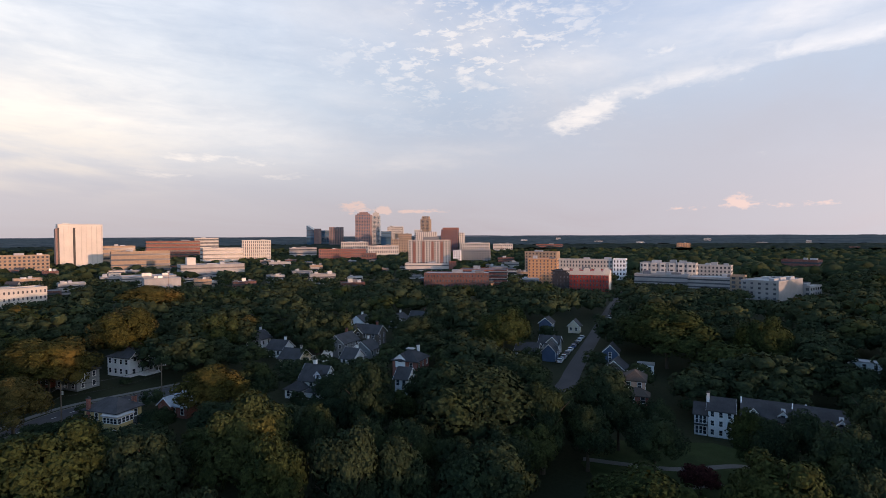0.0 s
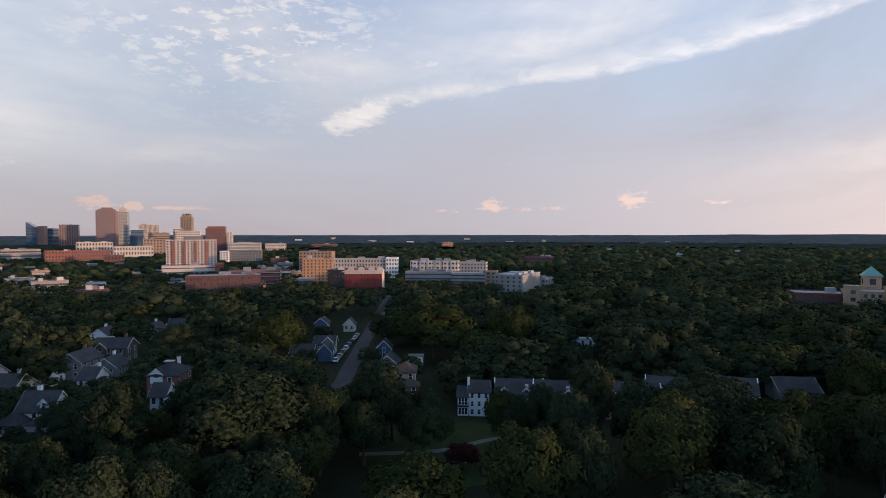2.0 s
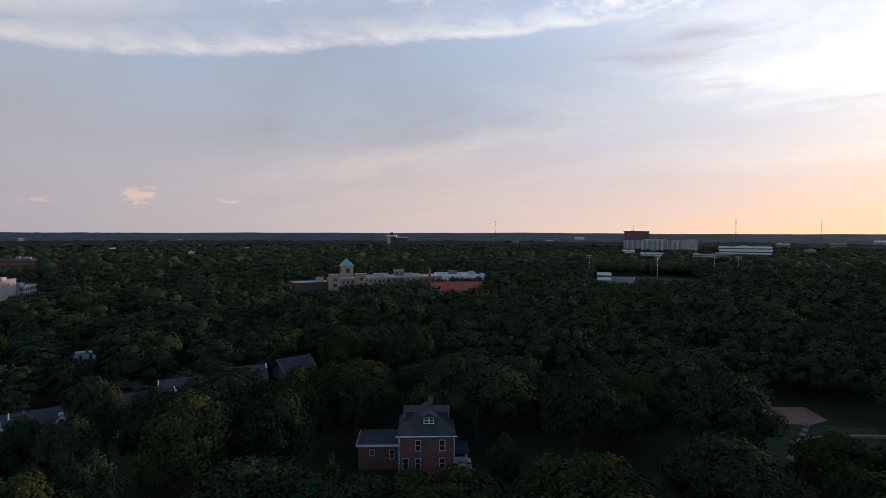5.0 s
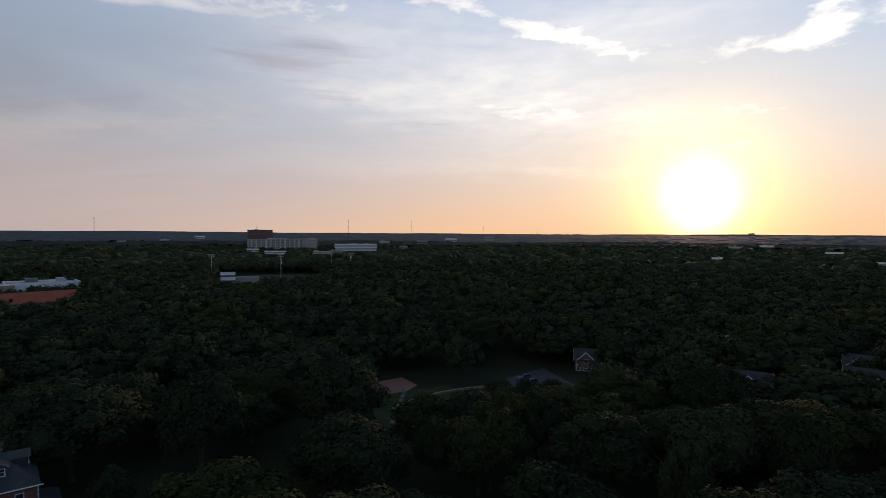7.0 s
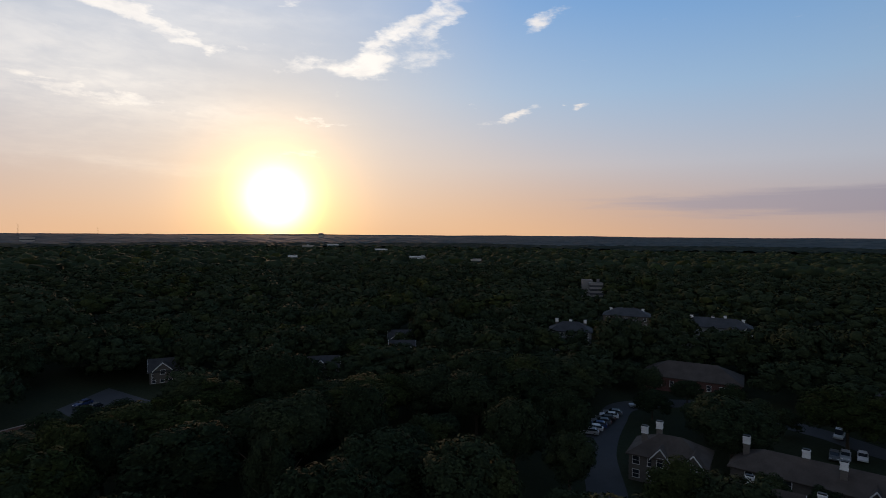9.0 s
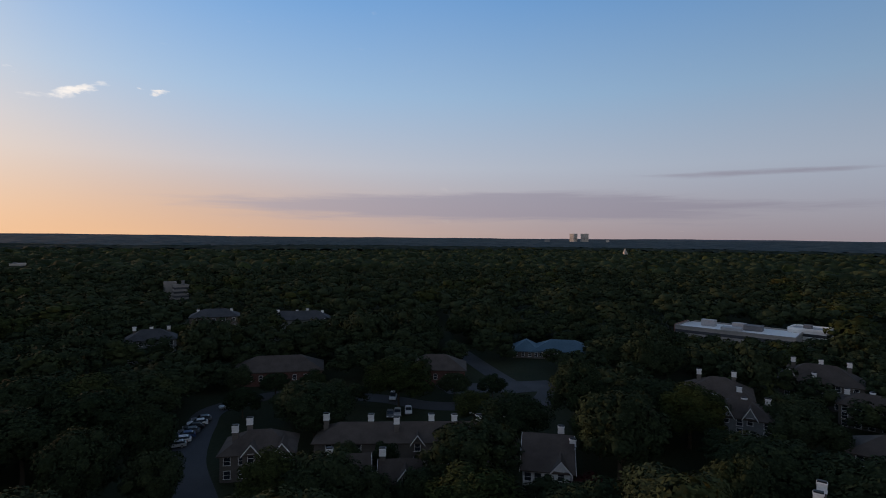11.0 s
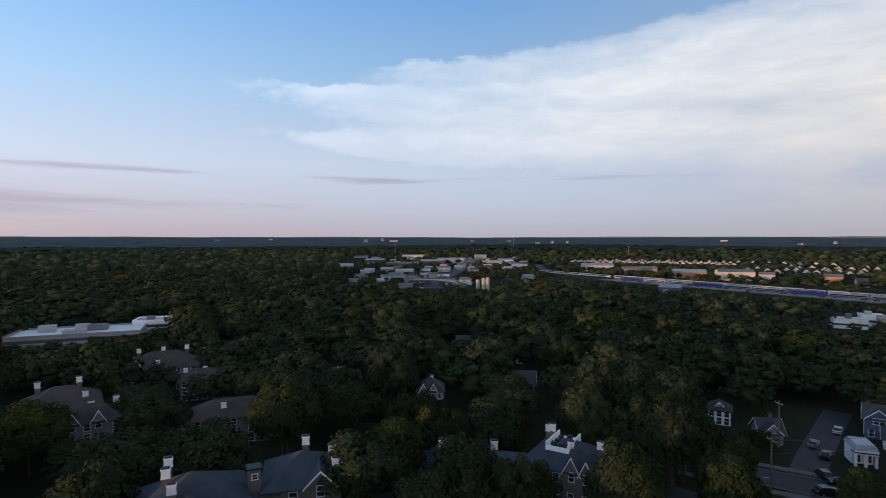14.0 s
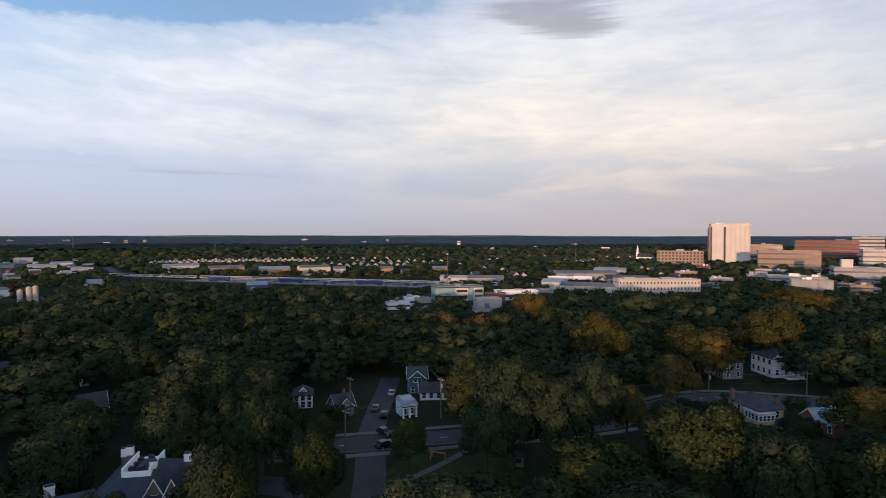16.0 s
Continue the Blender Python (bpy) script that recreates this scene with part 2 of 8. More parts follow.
# bearing, height, half width, half height, slope, amount
CLOUDS = [
    (-22, 7.8, 7, 0.5, -0.02, 0.75), (-27, 6.2, 3.5, 0.5, 0.0, 0.5), (-17, 5.9, 4, 0.45, -0.03, 0.55),
    (3.4, 15.6, 3.5, 1.2, -0.3, 0.66), (14.8, 12.2, 3.6, 1.5, 0.1, 0.95), (-7, 19, 9, 3, -0.2, 0.4), (10, 22, 12, 3, 0.0, 0.45), (22, 14.0, 8, 1.1, 0.12, 0.5), (20, 17.5, 9, 1.4, 0.1, 0.42),
    (62, 24.5, 22, 3.0, 0.05, 0.6), (90, 21.5, 14, 2.0, 0.0, 0.6),
    (120, 12.2, 10, 0.9, -0.08, 0.72), (108, 14.2, 8, 1.0, -0.1, 0.55), (118, 16.6, 9, 0.5, -0.2, 0.5), (131, 18.0, 8, 0.5, 0.1, 0.5), (112, 22.6, 10, 1.3, -0.28, 0.72), (123, 18.8, 6, 0.9, -0.2, 0.8), (127, 21.5, 9, 1.6, 0.2, 0.45),
    (142, 17.0, 7, 1.2, 0.12, 0.7), (148, 20.4, 5.5, 1.6, 0.75, 0.85), (152, 20.6, 2.6, 1.6, 0.9, 0.7), (139, 24, 6, 1.0, 0.5, 0.6), (140, 11.4, 2.6, 0.35, 0.0, 0.8), (139, 8.0, 4, 0.35, 0.0, 0.5), (160.4, 12.2, 3.2, 0.5, 0.14, 0.95), (166.3, 12.9, 0.9, 0.35, 0.0, 0.9), (154.5, 13.4, 0.7, 0.4, 0.0, 0.7), (163.5, 21.3, 2.4, 0.7, 0.3, 0.75),
]
# the same for soft veils
VEILS = [
    (-40, 17, 18, 4.5, -0.22, 0.9), (-24, 11.6, 10, 1.7, -0.25, 0.9), (-38, 10.5, 14, 3.5, -0.1, 0.85), (-9, 14.6, 6, 1.5, -0.15, 0.7), (-2.5, 7.5, 5, 0.8, 0.05, 0.5), (3, 9.2, 7, 0.8, 0.1, 0.45), (-6, 20.5, 18, 4.5, -0.1, 0.95), (22, 18.5, 16, 3.5, 0.15, 0.9), (42, 21.5, 16, 3, 0.1, 0.75),
    (62, 6.6, 9, 1.3, 0.10, 0.55), (78, 9.6, 13, 1.3, 0.10, 0.5), (84, 13.0, 7, 1.5, -0.15, 0.3), (114, 12.8, 18, 2.4, -0.08, 1.0), (108, 18.5, 24, 6, -0.1, 0.75), (124, 22, 12, 3, -0.1, 0.6), (106, 8, 16, 2.0, 0.0, 0.4), (132, 20.5, 15, 3.5, 0.25, 0.5), (122, 6.5, 10, 0.7, 0.0, 0.4),
]
# bearing and height of the bank's lower edge; height and bearing of the sheet's torn end
BANK = [(0, 10.0), (13, 11.2), (20, 13.4), (32, 15.0), (50, 16.6), (64, 18.6), (90, 20.0), (110, 20.6)]
TORN_END = [(4, -56), (6, -80), (7.5, -104), (8.8, -117), (9.8, -123), (11.2, -115), (12.6, -117), (15, -124), (16.0, -112), (17.4, -112), (18.2, -102), (19.6, -88), (21, -76), (22.5, -66), (28, -58)]
HEAPS = [(-9.4, 3.0, 1.8, 0.7, 0.0, 0.95), (-6.3, 2.8, 0.9, 0.6, 0.0, 0.9), (-2.5, 2.6, 3.8, 0.3, 0.0, 0.85), (28.6, 3.2, 1.6, 0.8, 0.0, 0.95), (42.5, 3.5, 1.8, 1.1, 0.0, 0.85), (34, 2.7, 5, 0.35, 0, 0.6), (24, 2.6, 2.5, 0.3, 0, 0.55), (51, 3.1, 3, 0.6, 0, 0.5)]
BARS = [(-172, 3.2, 22, 1.5, 0.012, 1.0), (-150, 3.2, 16, 1.6, -0.02, 0.7), (-136, 6.2, 10, 0.4, 0.0, 0.85), (-112, 5.9, 9, 0.45, -0.02, 0.6), (-88, 6.0, 16, 0.5, -0.01, 0.6), (-124, 3.0, 16, 0.7, 0, 0.5), (-51, 21.2, 8, 1.5, -0.16, 1.0), (-48, 23.6, 6, 2.0, 0.0, 0.8), (93, 16.4, 8, 1.5, -0.06, 0.75), (98, 18.5, 8, 1.2, -0.1, 0.5), (100, 13.2, 7, 1.0, -0.05, 0.5), (108, 11.0, 6, 1.0, 0.0, 0.5)]
make_sky()

sun_lamp = new("sun", bpy.data.lights.new("sun", "SUN"))
sun_lamp.data.energy, sun_lamp.data.angle, sun_lamp.data.color = 4.1, radians(0.6), (1.0, 0.57, 0.37)
sun_lamp.matrix_world = look((*bearing(SUN_AZ, 100 * math.cos(radians(SUN_EL))), 100 * math.sin(radians(SUN_EL))), (0, 0, 0))

# ---- materials ----
MATS = {}


def surf(name, c1, c2, scale=1.0, rough=0.8, metal=0.0, bump=0.2, fine=12.0, vary=0.12, spec=0.3):
    """A surface of two tones: broad stains, fine grain, slight relief, and a shade of its own for each object."""
    if name in MATS:
        return MATS[name]
    mat = MATS[name] = bpy.data.materials.new(name)
    mat.use_nodes = True
    g = Graph(mat.node_tree)
    p = mat.node_tree.nodes["Principled BSDF"]
    at = mat.node_tree.nodes.new("ShaderNodeTexCoord").outputs["Object"]
    broad = g.noise(at, scale, 5.0, 0.6)
    grain = g.noise(at, scale * fine, 3.0, 0.6)
    colour = g.mix(g.step(broad, 0.3, 0.7), c1, c2)
    colour = g.mix(g.m("MULTIPLY", g.step(grain, 0.35, 0.75), 0.35), colour, tuple(0.6 * c for c in c1))
    hsv = mat.node_tree.nodes.new("ShaderNodeHueSaturation")
    info = mat.node_tree.nodes.new("ShaderNodeObjectInfo")
    g.put(hsv.inputs["Value"], g.m("ADD", g.m("MULTIPLY", info.outputs["Random"], 2 * vary), 1.0 - vary))
    g.put(hsv.inputs["Color"], colour)
    g.put(p.inputs["Base Color"], hsv.outputs[0])
    g.put(p.inputs["Roughness"], g.m("ADD", g.m("MULTIPLY", grain, 0.2), rough - 0.1))
    p.inputs["Metallic"].default_value = metal
    p.inputs["Specular IOR Level"].default_value = spec
    if bump:
        b = g.node("ShaderNodeBump", Strength=bump, Distance=0.05)
        g.put(b.inputs["Height"], grain)
        g.put(p.inputs["Normal"], b.outputs[0])
    return mat


def foliage(name, dark, light, tint, tree_scale=0.07, leaf_scale=1.6):
    """Leaves: one tone a tree, lighter and darker sprays, a little light through."""
    if name in MATS:
        return MATS[name]
    mat = MATS[name] = bpy.data.materials.new(name)
    mat.use_nodes = True
    nt = mat.node_tree
    g = Graph(nt)
    p = nt.nodes["Principled BSDF"]
    place = nt.nodes.new("ShaderNodeNewGeometry").outputs["Position"]
    island = nt.nodes.new("ShaderNodeNewGeometry").outputs["Random Per Island"]
    shade = nt.nodes.new("ShaderNodeObjectInfo").outputs["Random"]
    whole = g.noise(place, tree_scale, 2.0, 0.5)
    spray = g.noise(place, leaf_scale, 6.0, 0.75)
    colour = g.mix(g.step(spray, 0.34, 0.66), dark, light)
    colour = g.mix(g.step(whole, 0.55, 0.75), colour, tint)
    value = g.m("ADD", g.m("MULTIPLY", shade, 0.4), g.m("ADD", g.m("MULTIPLY", island, 0.75), 0.45))
    hsv = nt.nodes.new("ShaderNodeHueSaturation")
    g.put(hsv.inputs["Hue"], g.m("ADD", g.m("MULTIPLY", shade, -0.035), 0.512))
    g.put(hsv.inputs["Value"], value)
    g.put(hsv.inputs["Color"], colour)
    g.put(p.inputs["Base Color"], hsv.outputs[0])
    p.inputs["Roughness"].default_value = 0.95
    p.inputs["Specular IOR Level"].default_value = 0.02
    b = g.node("ShaderNodeBump", Strength=0.45, Distance=0.3)
    g.put(b.inputs["Height"], g.noise(place, leaf_scale * 1.3, 3.0, 0.7))
    g.put(p.inputs["Normal"], b.outputs[0])
    return mat


def glass_mat(name, tone=(0.02, 0.024, 0.03), rough=0.06):
    if name in MATS:
        return MATS[name]
    mat = MATS[name] = bpy.data.materials.new(name)
    mat.use_nodes = True
    g = Graph(mat.node_tree)
    p = mat.node_tree.nodes["Principled BSDF"]
    shade = mat.node_tree.nodes.new("ShaderNodeObjectInfo").outputs["Random"]
    g.put(p.inputs["Base Color"], g.mix(shade, tone, tuple(2.2 * c for c in tone)))
    p.inputs["Roughness"].default_value = rough
    p.inputs["Specular IOR Level"].default_value = 0.6
    return mat


def brick_mat(name, c1, c2, mortar):
    """Brickwork in courses of about 75 mm."""
    if name in MATS:
        return MATS[name]
    mat = surf(name, c1, c2, 0.4, 0.85, bump=0.2, fine=14)
    nt = mat.node_tree
    g = Graph(nt)
    p = nt.nodes["Principled BSDF"]
    tex = nt.nodes.new("ShaderNodeTexBrick")
    tex.inputs["Scale"].default_value = 1.0
    tex.inputs["Brick Width"].default_value, tex.inputs["Row Height"].default_value = 0.22, 0.075
    tex.inputs["Mortar Size"].default_value = 0.008
    at = nt.nodes.new("ShaderNodeTexCoord").outputs["Object"]
    s = nt.nodes.new("ShaderNodeSeparateXYZ")
    nt.links.new(at, s.inputs[0])
    g.put(tex.inputs["Vector"], g.xyz(g.m("ADD", s.outputs[0], s.outputs[1]), s.outputs[2], 0.0))
    old = p.inputs["Base Color"].links[0].from_socket
    g.put(p.inputs["Base Color"], g.mix(g.m("MULTIPLY", tex.outputs["Fac"], 0.7), old, mortar))
    return mat


def shingle_mat(name, c1, c2):
    """Roof shingles: courses as fine lines of relief."""
    if name in MATS:
        return MATS[name]
    mat = surf(name, c1, c2, 0.35, 0.9, bump=0.0, fine=20)
    nt = mat.node_tree
    g = Graph(nt)
    p = nt.nodes["Principled BSDF"]
    at = nt.nodes.new("ShaderNodeTexCoord").outputs["Object"]
    s = nt.nodes.new("ShaderNodeSeparateXYZ")
    nt.links.new(at, s.inputs[0])
    course = g.m("FRACT", g.m("MULTIPLY", s.outputs[2], 9.0))
    tab = g.noise(at, 5.0, 2.0, 0.5)
    b = g.node("ShaderNodeBump", Strength=0.5, Distance=0.03)
    g.put(b.inputs["Height"], g.m("ADD", course, tab))
    g.put(p.inputs["Normal"], b.outputs[0])
    return mat


def lamp_mat(name, colour, power):
    if name in MATS:
        return MATS[name]
    mat = MATS[name] = bpy.data.materials.new(name)
    mat.use_nodes = True
    p = mat.node_tree.nodes["Principled BSDF"]
    p.inputs["Base Color"].default_value = (*colour, 1)
    p.inputs["Emission Color"].default_value = (*colour, 1)
    p.inputs["Emission Strength"].default_value = power
    return mat


GRASS = surf("grass", (0.028, 0.042, 0.014), (0.045, 0.062, 0.022), 0.25, 0.95, bump=0.6, fine=18, vary=0.02, spec=0.1)
LITTER = surf("woodland_floor", (0.02, 0.026, 0.013), (0.036, 0.04, 0.02), 0.02, 0.95, bump=0.6, fine=60, vary=0.0, spec=0.1)
ASPHALT = surf("asphalt", (0.045, 0.045, 0.05), (0.07, 0.068, 0.072), 0.08, 0.85, bump=0.3, fine=60, vary=0.08)
CONCRETE = surf("concrete", (0.12, 0.115, 0.108), (0.17, 0.163, 0.152), 0.2, 0.9, fine=25)
BRICK_PAVE = brick_mat("brick_paving", (0.26, 0.12, 0.09), (0.36, 0.18, 0.13), (0.3, 0.25, 0.22))
PAINT_LINE = surf("road_paint", (0.6, 0.58, 0.52), (0.75, 0.73, 0.68), 0.5, 0.7, bump=0.1)
WHITE = surf("white_paint", (0.80, 0.80, 0.80), (0.86, 0.86, 0.85), 0.3, 0.6, bump=0.05)
CREAM = surf("cream_paint", (0.62, 0.55, 0.42), (0.72, 0.65, 0.52), 0.3, 0.7, bump=0.05)
YELLOW = surf("yellow_clapboard", (0.50, 0.37, 0.16), (0.60, 0.45, 0.21), 0.3, 0.7, bump=0.1)
GREYSIDE = surf("grey_clapboard", (0.18, 0.195, 0.205), (0.24, 0.255, 0.265), 0.3, 0.75, bump=0.1)
TAUPE = surf("taupe_siding", (0.12, 0.106, 0.096), (0.165, 0.146, 0.13), 0.3, 0.75, bump=0.1)
BLUESIDE = surf("blue_clapboard", (0.06, 0.095, 0.17), (0.085, 0.125, 0.21), 0.3, 0.7, bump=0.1)
PEACH = surf("peach_stucco", (0.50, 0.33, 0.25), (0.58, 0.40, 0.31), 0.3, 0.8, bump=0.1)
RED_BRICK = brick_mat("red_brick", (0.19, 0.062, 0.045), (0.27, 0.09, 0.065), (0.28, 0.22, 0.19))
CRIMSON = brick_mat("crimson_brick", (0.27, 0.030, 0.024), (0.35, 0.05, 0.036), (0.26, 0.11, 0.09))
DARK_BRICK = brick_mat("dark_red_brick", (0.11, 0.048, 0.04), (0.16, 0.068, 0.055), (0.18, 0.14, 0.13))
TAN_BRICK = brick_mat("tan_brick", (0.32, 0.22, 0.145), (0.42, 0.295, 0.20), (0.36, 0.30, 0.24))
ORANGE_BRICK = brick_mat("orange_brick", (0.44, 0.22, 0.10), (0.54, 0.29, 0.14), (0.45, 0.35, 0.26))
PRECAST = surf("pale_precast", (0.60, 0.54, 0.47), (0.70, 0.63, 0.55), 0.05, 0.8, bump=0.05, fine=40)
PALE = surf("pale_stucco", (0.47, 0.43, 0.38), (0.58, 0.53, 0.47), 0.08, 0.8, bump=0.05, fine=30)
GREYWALL = surf("grey_render", (0.28, 0.27, 0.26), (0.38, 0.36, 0.345), 0.08, 0.8, bump=0.05, fine=30)
ROSE_GRANITE = surf("rose_granite", (0.25, 0.155, 0.135), (0.32, 0.205, 0.18), 0.05, 0.6, bump=0.05, fine=30)
SHINGLE = shingle_mat("charcoal_shingle", (0.045, 0.045, 0.05), (0.075, 0.075, 0.08))
SHINGLE_GREY = shingle_mat("grey_shingle", (0.048, 0.050, 0.056), (0.076, 0.078, 0.085))
SHINGLE_BLUE = shingle_mat("blue_grey_shingle", (0.042, 0.052, 0.065), (0.060, 0.074, 0.090))
SHINGLE_BROWN = shingle_mat("brown_shingle", (0.064, 0.050, 0.043), (0.094, 0.076, 0.065))
TILE_RED = shingle_mat("red_clay_tile", (0.28, 0.07, 0.04), (0.36, 0.10, 0.06))
MEMBRANE = surf("white_roof_membrane", (0.36, 0.36, 0.37), (0.52, 0.52, 0.53), 0.06, 0.7, bump=0.05, fine=20)
GREYROOF = surf("grey_flat_roof", (0.13, 0.13, 0.14), (0.23, 0.23, 0.24), 0.06, 0.85, bump=0.1, fine=20)
METALROOF = surf("pale_metal_roof", (0.29, 0.32, 0.35), (0.40, 0.43, 0.46), 0.15, 0.45, metal=0.3, bump=0.05)
BLUEMETAL = surf("blue_metal_roof", (0.07, 0.13, 0.18), (0.10, 0.17, 0.23), 0.15, 0.55, metal=0.1, bump=0.05)
COPPER = surf("green_copper", (0.16, 0.36, 0.32), (0.22, 0.44, 0.40), 0.2, 0.6, bump=0.1)
STEEL = surf("galvanised_steel", (0.32, 0.33, 0.34), (0.44, 0.45, 0.46), 0.4, 0.5, metal=0.7, bump=0.05)
WOODPOLE = surf("weathered_pole", (0.13, 0.10, 0.075), (0.20, 0.16, 0.12), 0.5, 0.9, bump=0.3)
DARKMETAL = surf("dark_metal", (0.03, 0.03, 0.033), (0.05, 0.05, 0.055), 0.5, 0.5, metal=0.5, bump=0.05)
BARK = surf("bark", (0.06, 0.045, 0.032), (0.11, 0.085, 0.06), 0.8, 0.95, bump=0.8, fine=8)
LEAF = foliage("broad_leaves", (0.016, 0.025, 0.016), (0.036, 0.052, 0.025), (0.044, 0.056, 0.022))
# olive tone with some warm low sunlight mixed into the leaf colour
LEAF_OLIVE_SUN = foliage("sun_tinged_olive_leaves", (0.018, 0.026, 0.012), (0.046, 0.061, 0.021), (0.068, 0.070, 0.020))
# far woods: the haze of distance is mixed into these two base colours
HAZED_NEAR = foliage("hazed_far_woods", (0.028, 0.044, 0.036), (0.060, 0.084, 0.062), (0.068, 0.082, 0.060), 0.005, 0.03)
HAZED_FAR = foliage("haze_blue_woods", (0.058, 0.080, 0.090), (0.110, 0.138, 0.148), (0.118, 0.136, 0.140), 0.004, 0.012)
LEAF_RUST = foliage("rusty_leaves", (0.034, 0.024, 0.012), (0.085, 0.055, 0.022), (0.075, 0.045, 0.02))
LEAF_MAROON = foliage("maroon_leaves", (0.026, 0.010, 0.010), (0.06, 0.022, 0.02), (0.045, 0.017, 0.016))
# golden tone: evening sun on the crowns, put into the leaf colour
LEAF_GOLD_SUN = foliage("sun_tinged_gold_leaves", (0.028, 0.031, 0.012), (0.095, 0.084, 0.025), (0.115, 0.078, 0.024))
LEAF_LIME = foliage("bright_green_leaves", (0.028, 0.045, 0.014), (0.07, 0.10, 0.03), (0.06, 0.085, 0.028))
GLASS = glass_mat("window_glass")
GLASS_FAR = glass_mat("office_glass", (0.05, 0.052, 0.06), 0.12)
GLASS_BLUE = glass_mat("blue_curtain_glass", (0.03, 0.06, 0.09), 0.05)
TAIL = lamp_mat("amber_lamp_lens", (1.0, 0.62, 0.22), 9.0)
CARPAINT = {}
for cname, tone in (("white", (0.72, 0.72, 0.73)), ("black", (0.012, 0.012, 0.014)), ("silver", (0.42, 0.43, 0.45)), ("blue", (0.03, 0.06, 0.16)), ("grey", (0.14, 0.15, 0.16)), ("red", (0.3, 0.02, 0.02))):
    CARPAINT[cname] = surf(cname + "_car_paint", tone, tuple(min(1, 1.1 * c) for c in tone), 0.5, 0.3, metal=0.2 if cname in ("silver", "grey") else 0.0, bump=0.0, vary=0.03, spec=0.5)
RUBBER = surf("tyre_rubber", (0.012, 0.012, 0.012), (0.02, 0.02, 0.02), 2.0, 0.9, bump=0.1)

# ---- shapes ----
class Shape:
    """A mesh in the making."""

    def __init__(self):
        self.v, self.f = [], []

    def add(self, verts, faces):
        n = len(self.v)
        self.v += [tuple(p) for p in verts]
        self.f += [tuple(n + i for i in q) for q in faces]
        return self

    def box(self, x0, x1, y0, y1, z0, z1):
        return self.add([(x0, y0, z0), (x1, y0, z0), (x1, y1, z0), (x0, y1, z0), (x0, y0, z1), (x1, y0, z1), (x1, y1, z1), (x0, y1, z1)],
                        [(3, 2, 1, 0), (4, 5, 6, 7), (0, 1, 5, 4), (1, 2, 6, 5), (2, 3, 7, 6), (3, 0, 4, 7)])

    def prism(self, ring, z0, z1, taper=1.0):
        n = len(ring)
        cx, cy = sum(p[0] for p in ring) / n, sum(p[1] for p in ring) / n
        low = [(x, y, z0) for x, y in ring]
        top = [(cx + (x - cx) * taper, cy + (y - cy) * taper, z1) for x, y in ring]
        return self.add(low + top, [tuple(range(n - 1, -1, -1)), tuple(range(n, 2 * n))] + [(i, (i + 1) % n, n + (i + 1) % n, n + i) for i in range(n)])

    def tube(self, a, b, r0, r1, sides=8):
        a, b = Vector(a), Vector(b)
        d = (b - a).normalized()
        s = d.orthogonal().normalized()
        c = d.cross(s)
        ring = [s * math.cos(6.28319 * i / sides) + c * math.sin(6.28319 * i / sides) for i in range(sides)]
        return self.add([a + q * r0 for q in ring] + [b + q * r1 for q in ring],
                        [tuple(range(sides - 1, -1, -1)), tuple(range(sides, 2 * sides))] + [(i, (i + 1) % sides, sides + (i + 1) % sides, sides + i) for i in range(sides)])

    def extrude_x(self, profile, x0, x1):
        """A (y, z) outline, counter-clockwise seen from +x, run along x."""
        n = len(profile)
        return self.add([(x0, y, z) for y, z in profile] + [(x1, y, z) for y, z in profile],
                        [tuple(range(n - 1, -1, -1)), tuple(range(n, 2 * n))] + [(i, (i + 1) % n, n + (i + 1) % n, n + i) for i in range(n)])

    def extrude_y(self, profile, y0, y1):
        n = len(profile)
        return self.add([(x, y1, z) for x, z in profile] + [(x, y0, z) for x, z in profile],
                        [tuple(range(n - 1, -1, -1)), tuple(range(n, 2 * n))] + [(i, (i + 1) % n, n + (i + 1) % n, n + i) for i in range(n)])

    def hip(self, w, d, z, rise, over=0.5, thick=0.22, flat=None):
        """A hipped roof over w x d whose eaves are at z. flat: half size of a flat top."""
        a, b = w / 2 + over, d / 2 + over
        k = flat if flat is not None else 0.0
        rx, ry = (max(a - b, 0.0) + k, k) if a >= b else (k, b - a + k)
        rx, ry = max(rx, 0.05), max(ry, 0.05)
        low = [(-a, -b, z - thick), (a, -b, z - thick), (a, b, z - thick), (-a, b, z - thick)]
        mid = [(-a, -b, z), (a, -b, z), (a, b, z), (-a, b, z)]
        top = [(-rx, -ry, z + rise), (rx, -ry, z + rise), (rx, ry, z + rise), (-rx, ry, z + rise)]
        q = [(i, (i + 1) % 4, 4 + (i + 1) % 4, 4 + i) for i in range(4)]
        return self.add(low + mid + top, [(3, 2, 1, 0), (8, 9, 10, 11)] + q + [tuple(4 + i for i in r) for r in q])

    def moved(self, m):
        self.v = [tuple(m @ Vector(p)) for p in self.v]
        return self

    def mesh(self, name, material, smooth=False):
        me = bpy.data.meshes.new(name)
        me.from_pydata(self.v, [], self.f)
        if material:
            me.materials.append(material)
        if smooth:
            me.shade_smooth()
        me.update()
        return me


